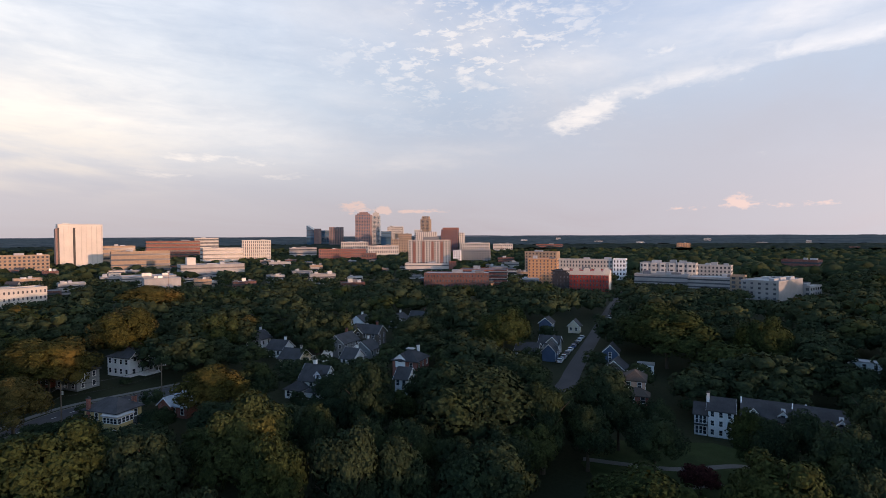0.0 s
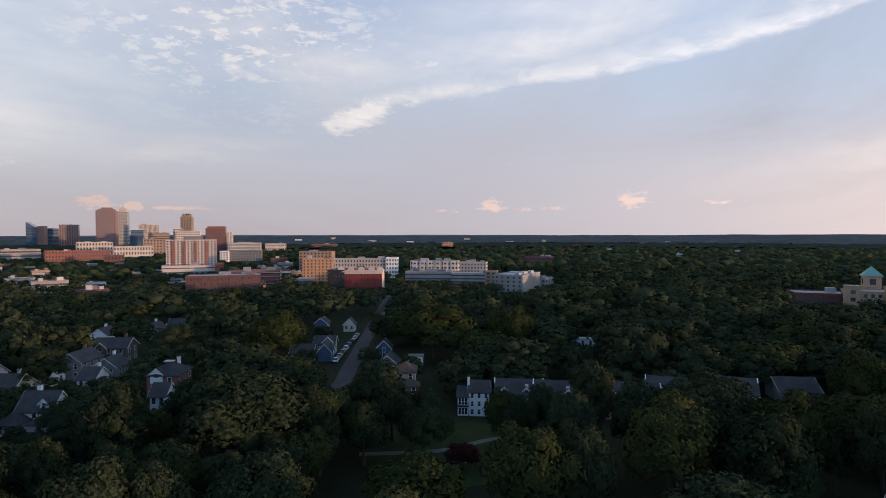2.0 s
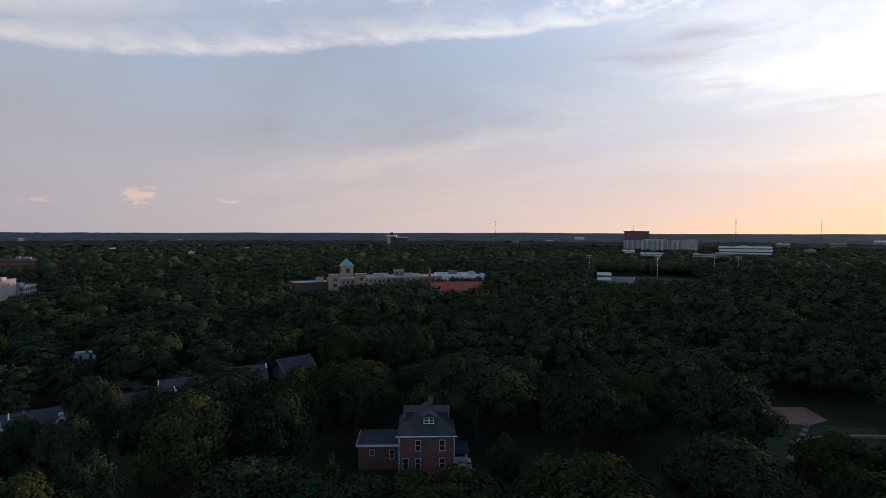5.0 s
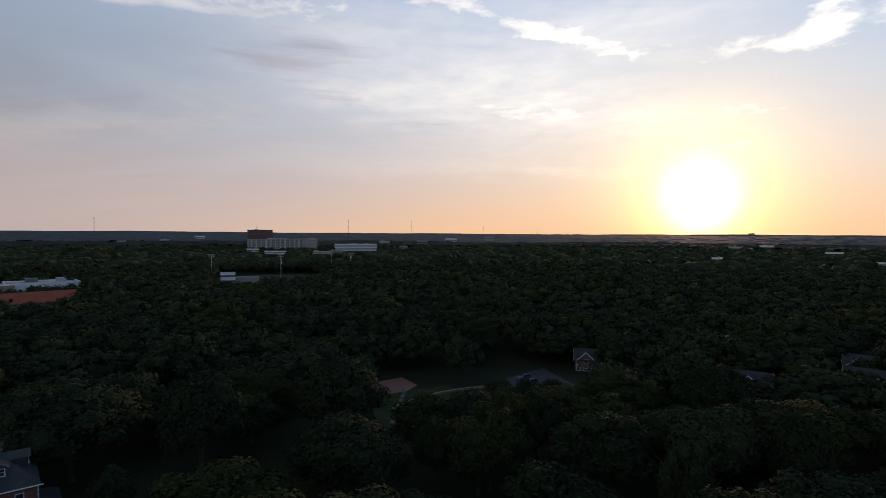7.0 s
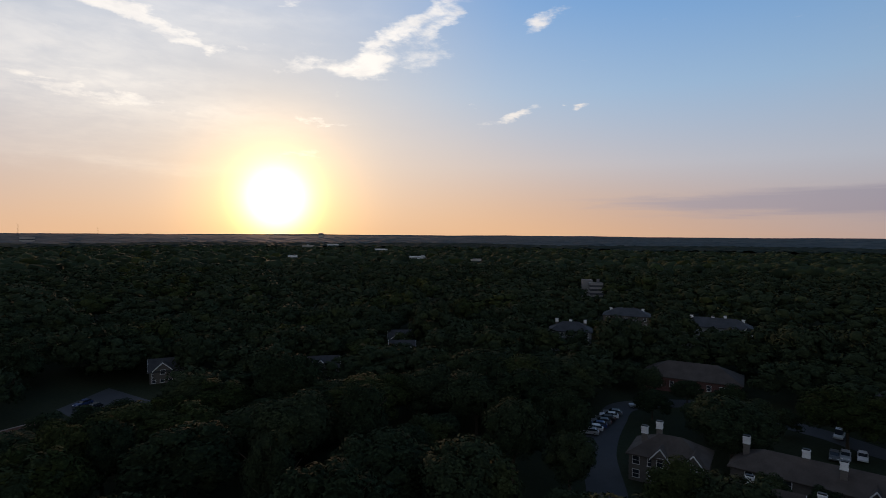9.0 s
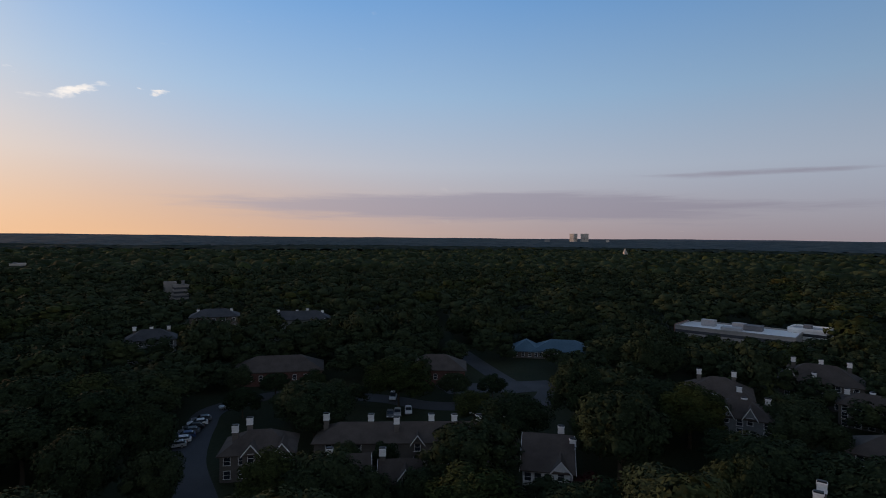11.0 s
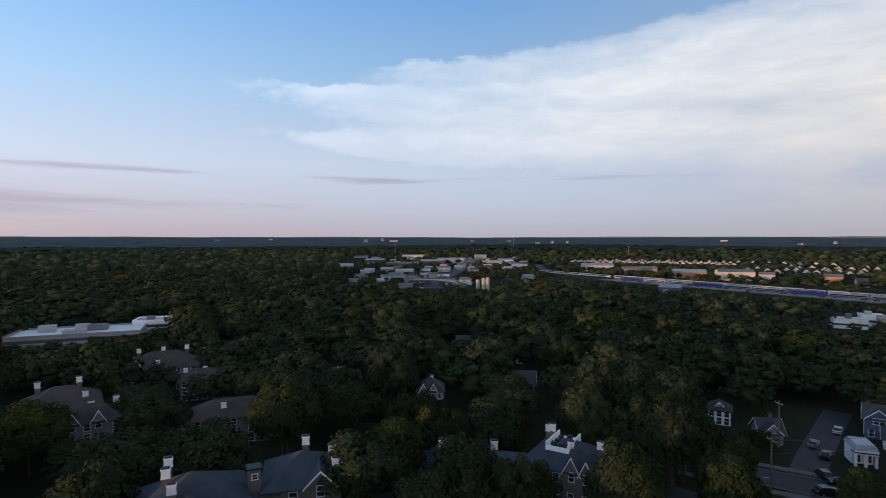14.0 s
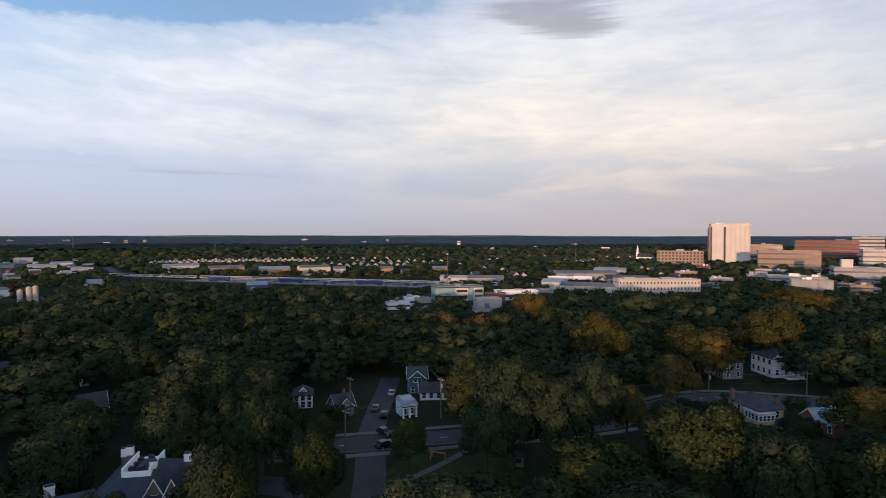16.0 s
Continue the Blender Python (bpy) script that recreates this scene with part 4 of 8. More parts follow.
e = house("dark blue gabled house with white trim", 38.5, 195, 68, 5.4, 4.6, 3.8, "gable", 2.4, BLUESIDE, SHINGLE_GREY, (("f", 2), ("r", 2)), seen=1.4)
cross_gable(e, 0, -2.7, 0, 3.6, 3.0, 3.4, 1.6, BLUESIDE, SHINGLE_GREY, (1.0, 1.2))
house("low grey house with broad shingle roof", 32, 203, -22, 8, 8, 2.6, "gable", 2.2, GREYSIDE, SHINGLE_GREY, (("f", 3),), floors=1, seen=2.5)
house("small cream house with grey gable roof", 61, 251, 66, 5.5, 5, 3.4, "gable", 2.6, CREAM, SHINGLE_GREY, (("f", 2), ("l", 2)), floors=1, seen=2.5)
house("blue gabled house with white barge boards", 60, 193, 66, 6, 5, 3.8, "gable", 2.4, BLUESIDE, SHINGLE_GREY, (("f", 2), ("l", 1), ("r", 1)), seen=3.6)
house("dark-roofed house below the blue gable", 55, 172, 62, 7, 6, 3.2, "gable", 2.4, TAUPE, SHINGLE, (("f", 3), ("l", 2)), floors=1, seen=3.0)
house("low building with pale metal roof", 66, 176, -22, 5, 4, 3.0, "flat", 1.0, WHITE, METALROOF, (("f", 2),), floors=1, seen=2.5)
e = house("peach stucco town house with brown hip roof", 49.8, 140.5, -22, 5.2, 7, 8.0, "hip", 2.0, PEACH, SHINGLE_BROWN, (("f", 2), ("r", 2)), floors=3, seen=3.0)
house("red brick town house with white windows", 49.2, 136.5, -22, 5, 3.5, 4.8, "hip", 1.6, RED_BRICK, SHINGLE_BROWN, (("f", 2),), seen=1.0)
# white stuccoed terrace house at the end of a dark-roofed row
e = house("white end-of-terrace town house with tall windows", 62.8, 121.8, -28, 6.2, 8, 7.0, "gable", 2.4, WHITE, SHINGLE, (("f", 3), ("l", 2)), chim=((-3.2, -1.5, -0.5, 10.8, 0.7, 1.0, WHITE),), floors=3, win=(0.8, 1.3), seen=2.6)
wing = part("side_wing", Shape().box(-1.6, 1.6, -4.5, 4, -0.5, 5.4), WHITE, e, "white side bay with glazed doors", pose(-4.9, 0.6, 0))
part("side_roof", gable_roof(3.2, 8.5, 5.4, 2.0), SHINGLE, wing)
for k in (1.4, 4.2):
    for j in (-0.95, 0, 0.95):
        window_at(wing, j, -4.5, k, 0, 0.7, 1.9)
part("balcony", Shape().box(-1.7, 1.7, -5.6, -4.5, 2.9, 3.05).box(-1.7, 1.7, -5.6, -5.54, 3.9, 3.97).box(-1.7, -1.64, -5.6, -4.5, 3.05, 3.97).box(1.64, 1.7, -5.6, -4.5, 3.05, 3.97), DARKMETAL, wing)
e.matrix_world = e.matrix_world @ Matrix.Diagonal((0.82, 0.82, 0.86, 1))
for k, (hx, hy, w) in enumerate(((71.5, 117, 12), (80, 111.5, 13), (95, 103.5, 14), (109, 102, 15), (122, 97, 12))):
    e = house("brick row house with charcoal roof and white fire walls", hx, hy, -30 - 4 * k, w, 9, 5.6, "gable", 3.0, DARK_BRICK, SHINGLE, (("f", 4),), seen=None, group="row houses beside the lawn", over=0.15)
    for sx in (-1, 1):
        part("fire_wall", Shape().extrude_x([(-4.7, 5.35), (4.7, 5.35), (0, 8.95)], sx * w / 2 - 0.12, sx * w / 2 + 0.12), WHITE, e, "white parapet of the fire wall")
    for q in (-0.3, 0.15):
        cross_gable(e, q * w, -3.4, 0, 1.4, 2.6, 6.8, 0.7, WHITE, SHINGLE, (0.8, 0.9))
    part("skylight", Shape().add([(1.5, -2.6, 6.85), (2.3, -2.6, 6.85), (2.3, -1.6, 7.5), (1.5, -1.6, 7.5), (1.5, -2.6, 7.2), (2.3, -2.6, 7.2), (2.3, -1.6, 7.88), (1.5, -1.6, 7.88)],
                                 [(4, 5, 6, 7), (0, 1, 5, 4), (1, 2, 6, 5), (2, 3, 7, 6), (3, 0, 4, 7)]), MEMBRANE, e)
house("white mobile home on a cleared plot", 139, 178, -40, 9, 4, 3.0, "flat", 1, WHITE, MEMBRANE, (("f", 3),), floors=1, seen=0.5, name="mobile_home", category="trailer")
house("dark grey house with a white gable edge in the woods", 146, 97, -30, 10, 9, 3.2, "gable", 2.8, GREYSIDE, SHINGLE, (("f", 3),), floors=1, seen=2.5)

# old brick house with pyramid roof, arched windows and an annexe
e = house("old red brick house with dark pyramid roof and dormers", 98.8, 35.6, -70, 10.0, 11, 7.4, "hip", 4.5, RED_BRICK, SHINGLE, (), chim=((0.8, 1.0, 9, 12.9, 0.9, 0.7),), seen=-1.0, over=0.45, half=7.5)
for zz in (2.2, 5.6):
    for k in (-3.9, -1.6, 2.9):
        if not (zz > 5 and k < -3):
            window_at(e, k, -5.5, zz, 0, 0.9, 1.9, "arched_window")
    for k in (-2.5, 2.5):
        window_at(e, 5.1, k, zz, 90, 0.9, 1.9, "arched_window")
        window_at(e, -5.1, k, zz, -90, 0.9, 1.9, "arched_window")
for px, py, tr in ((0.4, -4.3, 0), (4.2, 0, 90), (-4.2, 0, -90)):
    dm = part("dormer", Shape().box(-1.15, 1.15, 0, 3.2, 8.2, 10.6), SHINGLE, e, "shingled dormer with a pair of windows", pose(px, py, 0, 0, 0, tr))
    part("dormer_roof", Shape().extrude_y([(-1.45, 10.5), (1.45, 10.5), (0, 11.4)], -0.3, 4.0), SHINGLE, dm)
    window_at(dm, -0.5, 0, 9.85, 0, 0.7, 1.0)
    window_at(dm, 0.5, 0, 9.85, 0, 0.7, 1.0)
part("gutter", Shape().box(-5.7, 5.7, -6.1, -5.95, 7.35, 7.5).box(-5.2, -5.08, -5.62, -5.5, 0, 7.4).box(5.08, 5.2, -5.62, -5.5, 0, 7.4), WHITE, e, "white gutter and downpipes")
an = part("annexe", Shape().box(-4.0, 4.0, -3.5, 4.0, -0.5, 4.6), RED_BRICK, e, "low red brick annexe", pose(-9.0, 0.5, 0))
part("annexe_roof", Shape().box(-4.3, 4.1, -3.8, 4.3, 4.6, 4.95), SHINGLE, an)
part("annexe_trim", Shape().box(-4.34, 4.1, -3.86, -3.8, 4.55, 4.98).box(-4.36, -4.3, -3.86, 4.3, 4.55, 4.98), WHITE, an)
window_at(an, -1.4, -3.5, 3.3, 0, 0.8, 1.0, "arched_window")
window_at(an, 2.4, -3.5, 3.0, 0, 0.8, 1.6, "arched_window")
porch(e, 5.5, -1.0, 90, 5.0, 2.4, 3.2, SHINGLE, 3)

# houses beyond the garden
for k, (hx, hy, tr) in enumerate(((152, -108, -125), (112, -134, -140), (104, -168, -150), (116, -186, -148))):
    e = house("dark-roofed house with white gable trim among trees", hx, hy, tr, 9, 8, 3.8, "gable", 2.8, TAUPE, SHINGLE, (("f", 4), ("r", 2)), seen=5.6, group="gabled houses beyond the garden")
    cross_gable(e, -1.0, -4.2, 0, 5.0, 4.5, 4.0, 2.2, TAUPE, SHINGLE, (1.2, 1.2))
    if k > 1:
        cross_gable(e, 3.2, -4.2, 0, 2.4, 3.4, 4.0, 1.3, WHITE, SHINGLE, (0.9, 1.1))

# corner of the two streets
e = house("blue gabled house with white trim and red chimney", -141, 67.5, 66, 5.2, 6, 4.6, "gable", 2.4, BLUESIDE, SHINGLE_GREY, (("f", 2), ("l", 2), ("r", 3)), chim=((-2.0, 1.0, 4, 7.3, 0.6, 0.5),), seen=3.0)
cross_gable(e, 0, -3.2, 0, 4.6, 3.6, 4.6, 2.0, BLUESIDE, SHINGLE_GREY, (2.0, 1.3))
house("low white building with long grey roof", -133, 69, 66, 8, 5, 2.4, "gable", 1.8, WHITE, SHINGLE_GREY, (("f", 4),), floors=1, seen=2.0)
e = house("grey gabled cottage with white barge boards", -132, 42.0, 95, 4.6, 5, 2.6, "gable", 2.4, GREYSIDE, SHINGLE_GREY, (("f", 2), ("r", 2)), floors=1, chim=((1, 1, 3, 5.8, 0.6, 0.5),), seen=2.6)
cross_gable(e, 0, -2.8, 0, 3.8, 2.8, 2.6, 1.9, GREYSIDE, SHINGLE_GREY, (1.2, 0.9))
e = house("white house with charcoal hip roof and dormer", -143, 35, 76, 4.8, 5, 3.6, "hip", 2.0, WHITE, SHINGLE, (("f", 3), ("r", 2)), seen=1.6)
cross_gable(e, 0, -2.0, 0, 1.5, 2.6, 4.6, 0.8, WHITE, SHINGLE, (1.2, 0.7))
house("dark house with white eaves among trees", -158, -14, 100, 7, 6, 3.2, "gable", 2.8, GREYSIDE, SHINGLE, (("f", 3),), floors=1, seen=2.0)
for hx, hy, tr in ((-195, -20, 95), (-214, -42, 100)):
    house("white-trimmed bungalow glimpsed between the trees", hx, hy, tr, 6, 6, 3.0, "gable", 2.2, WHITE, SHINGLE_GREY, (("f", 3),), floors=1, seen=3.5, group="bungalows in the woods")

# small white corner shop with canopy
e = thing("corner_shop", pose(-123.5, 56.2, 0, 0, 0, 84) @ Matrix.Scale(0.72, 4), "white flat-roofed corner shop with open canopy bay", "shop")
part("wall", Shape().box(-2.6, 2.6, -1.0, 4.2, -0.4, 4.6), WHITE, e)
for k in (-2.35, 0.0, 2.35):
    part("column", Shape().box(-0.32, 0.32, -0.32, 0.32, -0.4, 3.4), WHITE, e, "", pose(k, -3.4, 0))
part("canopy", Shape().box(-2.8, 2.8, -3.9, -1.0, 3.4, 4.6), WHITE, e)
part("band", Shape().box(-2.84, 2.84, -3.94, -0.9, 3.75, 4.05), DARKMETAL, e, "black band round the canopy")
part("roof", Shape().add([(-2.9, -4.0, 4.6), (2.9, -4.0, 4.6), (2.9, 4.3, 4.6), (-2.9, 4.3, 4.6), (-2.2, -3.2, 6.0), (2.2, -3.2, 6.0), (2.2, 3.6, 6.0), (-2.2, 3.6, 6.0)],
                         [(3, 2, 1, 0), (4, 5, 6, 7), (0, 1, 5, 4), (1, 2, 6, 5), (2, 3, 7, 6), (3, 0, 4, 7)]), METALROOF, e, "pale metal mansard roof")
for k in (-1.3, 1.3):
    window_at(e, k, -1.0, 1.6, 0, 1.6, 2.2, "shop_window")
keep_clear(-121, 56, 6, -1.0)

# ---- apartment houses with boxed chimneys ----


def apartment(label, x, y, turn, w, d, h, rise, wall, tiles, chims=(), gables=(), seen=4.0, roof="hip", wins=(("f", 5),), floors=3, group="apartment houses with white chimneys"):
    e = house(label, x, y, turn, w, d, h, roof, rise, wall, tiles, wins, floors=floors, seen=max(seen, h - 0.4) if seen > 2.6 else seen, group=group, name="apartment_house", category="apartment house", win=(1.1, 1.4))
    for cx, cy, cz in chims:
        cz -= 1.5
        body = part("chimney", Shape().box(-0.5, 0.5, -0.38, 0.38, h - 1.0, cz - 1.3), TAUPE, e, "boxed chimney with a white head", pose(cx, cy, 0))
        part("chimney_head", Shape().box(-0.56, 0.56, -0.44, 0.44, cz - 1.3, cz).box(-0.62, 0.62, -0.5, 0.5, cz - 0.2, cz - 0.07).box(-0.6, 0.6, -0.48, 0.48, cz - 1.3, cz - 1.15), WHITE, body, "white panelled chimney head")
        part("cap", Shape().box(-0.55, 0.55, -0.3, 0.3, cz, cz + 0.2), DARKMETAL, body)
    for gx, gy, tr, gw, run, gh, gr in gables:
        cross_gable(e, gx, gy, tr, gw, run, gh, gr, wall, tiles, (1.0, 1.5))
    return e


BLUEROOF = "large apartment house with blue-grey shingle roofs and white chimneys"
e = apartment(BLUEROOF, -63.5, -50.5, 128.5, 14, 14, 8.8, 4.2, TAUPE, SHINGLE_BLUE, ((-3.0, 4.5, 15.2), (-3.2, 0.6, 15.2), (-2.4, -3.4, 14.6)), ((-0.5, -7.2, 0, 5.5, 7, 9.0, 2.6), (1.5, -7.6, 0, 3.0, 5, 8.0, 2.4)), seen=6.0, wins=(("f", 5), ("l", 4), ("r", 4)))
tw = part("stair_tower", Shape().box(-0.9, 0.9, -0.9, 0.9, 2, 11.6), TAUPE, e, "taupe stair tower with dark cap", pose(8.2, 1.0, 0))
part("tower_cap", Shape().box(-1.05, 1.05, -1.05, 1.05, 11.6, 11.85), DARKMETAL, tw)
window_at(tw, 0, -0.9, 10.6, 0, 0.7, 0.7)
e = apartment(BLUEROOF, -76, -40.5, 118, 11, 11, 8.6, 3.4, TAUPE, SHINGLE_BLUE, ((0.5, 3.5, 14.4), (4.5, 0.5, 13.8), (4.8, -3.4, 13.2)), ((2.5, -6.2, 0, 4.5, 6, 8.8, 2.2),), seen=6.0, wins=(("f", 4), ("l", 3)))
house("link of the apartment house with flat dark roof and balconies", -70.5, -45.5, 123, 7, 7, 8.0, "flat", 1, TAUPE, SHINGLE_BLUE, (("f", 3),), floors=3, seen=6.0, name="apartment_link", category="apartment house")
for bz in (3.0, 6.0):
    sh = Shape().box(-3.4, 3.4, -1.3, 0, bz - 0.15, bz).box(-3.4, 3.4, -1.3, -1.24, bz + 0.95, bz + 1.02)
    for i in range(20):
        sh.box(-3.35 + i * 0.35, -3.31 + i * 0.35, -1.29, -1.25, bz, bz + 0.96)
    single("balcony", sh, WHITE, "white railed balcony on the apartment house", "balcony", pose(-67.5, -43.6, 0, 0, 0, 123))
apartment(BLUEROOF, -86.5, -16, 100, 18, 11, 7.6, 2.6, TAUPE, SHINGLE_BLUE, ((-4.5, -1.5, 13.9), (3.8, -1.5, 13.9)), seen=12.0)
# the one with a sunken roof deck
e = apartment(BLUEROOF, -92.5, -0.5, 72, 14, 14, 8.8, 3.4, TAUPE, SHINGLE_BLUE, ((-4.5, 3.5, 14.6), (-6.2, 5.8, 13.6), (1.2, -1.8, 13.8), (6.0, 1.5, 13.6)), ((3.0, -7.2, 0, 3.2, 6, 8.8, 2.6), (5.8, -7.2, 0, 2.6, 6, 8.8, 2.4)), seen=1.0, wins=(("f", 5), ("r", 4), ("l", 3)))
part("roof_well", Shape().box(-3.4, -3.1, -3.6, 4.2, 9.5, 12.0).box(1.0, 1.3, -3.6, 4.2, 9.5, 12.0).box(-3.1, 1.0, -3.6, -3.3, 9.5, 11.4).box(-3.1, 1.0, -3.3, 4.0, 10.8, 11.1), WHITE, e, "white walls round a roof well")
for i, (ux, uy) in enumerate(((-2.2, -2.2), (-0.6, -2.4), (-2.0, -0.4), (-0.4, 0.4), (-2.0, 1.6), (-0.5, 2.6))):
    part("air_conditioner", Shape().box(-0.45, 0.45, -0.45, 0.45, 11.1, 11.8).tube((0, 0, 11.8), (0, 0, 11.86), 0.36, 0.36, 10), DARKMETAL, e, "grey rooftop cooling unit", pose(ux, uy, 0))
e.matrix_world = e.matrix_world @ Matrix.Diagonal((0.84, 0.84, 0.93, 1))
e = apartment("grey apartment house with steep gables", -131, -34.5, 105, 9, 10, 8.4, 3.2, GREYSIDE, SHINGLE, ((0.5, 1.0, 13.2),), ((-2.4, -5.2, 0, 2.6, 5, 8.6, 2.0), (1.0, -5.2, 0, 2.6, 5, 8.6, 2.0)), seen=2.5, wins=(("f", 3), ("r", 3)))
e.matrix_world = e.matrix_world @ Matrix.Diagonal((0.72, 0.74, 0.86, 1))
BROWNROOF = "apartment house with brown shingle roof and white chimneys"
apartment(BROWNROOF, -101, -115, 139, 15, 12, 7.0, 3.6, TAUPE, SHINGLE_BROWN, ((-4.5, 1.5, 13.2), (3.5, 2.5, 13.2), (4.5, -4.2, 11.2)), seen=6.0)
apartment(BROWNROOF, -138, -119, 131, 19, 12, 7.0, 4.0, TAUPE, SHINGLE_BROWN, ((-6.5, 1.5, 13.4), (0.0, 1.8, 13.4), (6.4, 2.0, 13.4), (-1.5, -4.2, 10.8)), ((-7.5, -4.5, 0, 3.0, 5, 8.0, 2.0),), seen=6.0)
apartment(BROWNROOF, -133, -101, 127, 13, 8, 5.6, 2.4, TAUPE, SHINGLE_BROWN, ((-5.0, 1.0, 9.8), (0.0, 1.0, 9.8), (5.4, 1.0, 9.8)), seen=6.0)
apartment(BROWNROOF, -95, -101.5, 137, 13, 9, 6.2, 3.0, GREYSIDE, SHINGLE_BROWN, ((-5.0, -0.5, 11.4), (0.8, 0.5, 11.0), (5.5, 1.5, 11.2)), ((-2.6, -4.7, 0, 2.6, 5, 6.4, 2.2), (2.0, -4.7, 0, 2.6, 5, 6.4, 2.2)), seen=2.5)
apartment(BROWNROOF, -107, -74, 125, 18, 10, 6.0, 3.0, TAUPE, SHINGLE_BROWN, ((-2.0, -2.6, 10.4), (6.5, 1.6, 10.9), (5.5, -2.6, 10.4)), seen=5.5)
apartment("apartment house with a lone white chimney in the trees", -141, -64, 115, 12, 9, 6.0, 2.4, TAUPE, SHINGLE_BROWN, ((0.5, 0, 10.0),), seen=9.0)
# the court with a line of white chimneys
e = apartment(BROWNROOF, -43.4, -91.6, 155, 8.4, 16, 5.4, 3.4, WHITE, SHINGLE_BROWN, ((2.4, 2.0, 11.4), (4.4, -1.5, 10.4)), ((2.2, -8.2, 0, 3.2, 5, 5.4, 1.8), (-4.4, -2.0, -90, 5.0, 5, 5.4, 2.6)), seen=1.0, floors=2, roof="gable")
apartment(BROWNROOF, -22, -108, 168.4, 40, 9, 4.8, 2.6, TAUPE, SHINGLE_BROWN, ((-18.3, 0, 10.6), (-9.3, 0, 10.4), (-4.0, -2.2, 10.5), (3.0, 0, 10.4), (7.7, 0, 10.3), (12.7, 0, 10.2), (18.0, 0, 10.0)), ((0.2, -4.6, 0, 2.4, 4, 4.6, 1.6),), seen=5.0, floors=2, roof="hip", wins=(("f", 7),))
apartment(BROWNROOF, -16.2, -93.2, 170, 7, 6.4, 3.6, 2.4, TAUPE, SHINGLE_BROWN, ((-3.2, 0.0, 9.6),), ((0.8, -3.5, 0, 2.2, 3.4, 4.2, 1.5),), seen=2.0, floors=2, roof="gable")
apartment(BROWNROOF, -6.2, -95.0, 175, 9, 8, 4.4, 2.6, TAUPE, SHINGLE_BROWN, ((-2.2, 0.0, 9.8),), ((2.4, -4.3, 0, 2.4, 4, 4.6, 1.6),), seen=4.0, floors=2, roof="gable")
e = apartment(BROWNROOF, 8.4, -108.5, 176, 13, 9, 5.0, 3.0, TAUPE, SHINGLE_BROWN, ((-4.4, -1.0, 10.8), (-2.2, 1.5, 11.3)), ((4.5, -4.8, 0, 3.0, 5, 5.0, 1.8), (-1.0, -4.8, 0, 3.0, 5, 5.0, 1.8)), seen=2.6, floors=2)
# farther blocks of the same estate
apartment(BROWNROOF, 54, -214, 193, 16, 10, 8.0, 3.2, GREYSIDE, SHINGLE_GREY, ((-5.4, 2.0, 13.4), (0, 2.0, 13.2), (5.6, 2.0, 13.2), (-5.2, -4.0, 10.0), (3.0, -4.0, 10.0)), seen=5.0)
apartment(BROWNROOF, 3, -247, 179, 26, 11, 9.0, 3.2, GREYSIDE, SHINGLE_GREY, ((-9.0, 2.0, 14.0), (-1.0, 2.0, 13.8), (3.5, 2.0, 14.4), (10.0, 2.0, 13.4), (5.0, -4.0, 10.4), (10.5, -4.0, 10.4)), ((11.0, -5.6, 0, 4.0, 5, 7.0, 2.4),), seen=6.0)
apartment(BROWNROOF, 40, -262, 186, 20, 11, 9.0, 3.0, TAUPE, SHINGLE_GREY, ((-7, 1, 13.2), (-2.0, 1, 13.2), (3.0, 1, 13.4), (7.0, 1, 13.2)), seen=8.0)
# dark brick hall beside the road
house("long brick hall with brown roof and paved forecourt", 8, -176, 178, 26, 13, 4.2, "hip", 3.6, DARK_BRICK, SHINGLE_BROWN, (("f", 8),), floors=1, seen=7.6, name="brick_hall", category="hall")
house("low brick hall with brown shingle roof", -40, -166, 164, 18, 12, 4.6, "hip", 3.6, DARK_BRICK, SHINGLE_BROWN, (("f", 5),), floors=1, seen=None, name="brick_hall", category="hall")

# ---- streets, lots and lawns ----
road([(30, 148), (38, 165), (45, 184), (65, 235), (104, 335), (140, 425), (177, 516), (215, 610)], 5.6, "long straight residential street of grey asphalt", walks=False, seen=4.2, near=420)
road([(-116, 22), (-110, 40), (-104, 62), (-97, 85), (-95, 101), (-98, 118), (-96, 138), (-84, 153), (-70, 168)], 7.5, "curving grey asphalt street beside the park", dashes=True, seen=2.4)
road([(-86, 32), (-97, 36.5), (-118, 45), (-146, 60), (-158, 66.5)], 6.0, "side street crossing the park road", walks=False, near=141, lift=0.012)
road([(16, -88), (17.7, -97), (22.7, -115), (24, -135), (22, -150), (4, -160), (-20, -150), (-34, -140), (-60, -136), (-72, -150)], 7.0, "estate road of dark asphalt with parking", walks=False, seen=4.5)
road([(-104, 6), (-100, 18), (-92, 26)], 7.0, "drive between the apartment house and trees", walks=False)
road([(-62, -147), (-60, -175), (-59, -215)], 7.0, "park drive past the tennis courts", walks=False, seen=7.0)
patch("parking_lot", [(126, -72), (150, -76), (158, -94), (134, -92)], 0.05, ASPHALT, "grey asphalt car park beside the garden", "car park", 1.5)
patch("parking_lot", [(-75, -146), (-40, -150), (-38, -160), (-74, -158)], 0.05, ASPHALT, "curved asphalt car park behind a hedge", "car park", 0.5)
patch("parking_lot", [(206, -92), (214, -95), (215, -101), (207, -99)], 0.05, ASPHALT, "far car park between trees", "car park", None)
patch("lawn", [(30, 88), (55, 84), (66, 108), (58, 116), (36, 118), (27, 106)], 0.04, GRASS, "shaded mown lawn in the hollow", "lawn", 0.0)
patch("lawn", [(-101, 46), (-88, 30), (-74, 42), (-82, 62), (-96, 66)], 0.04, GRASS, "mown park lawn beside the street", "lawn", 0.0)
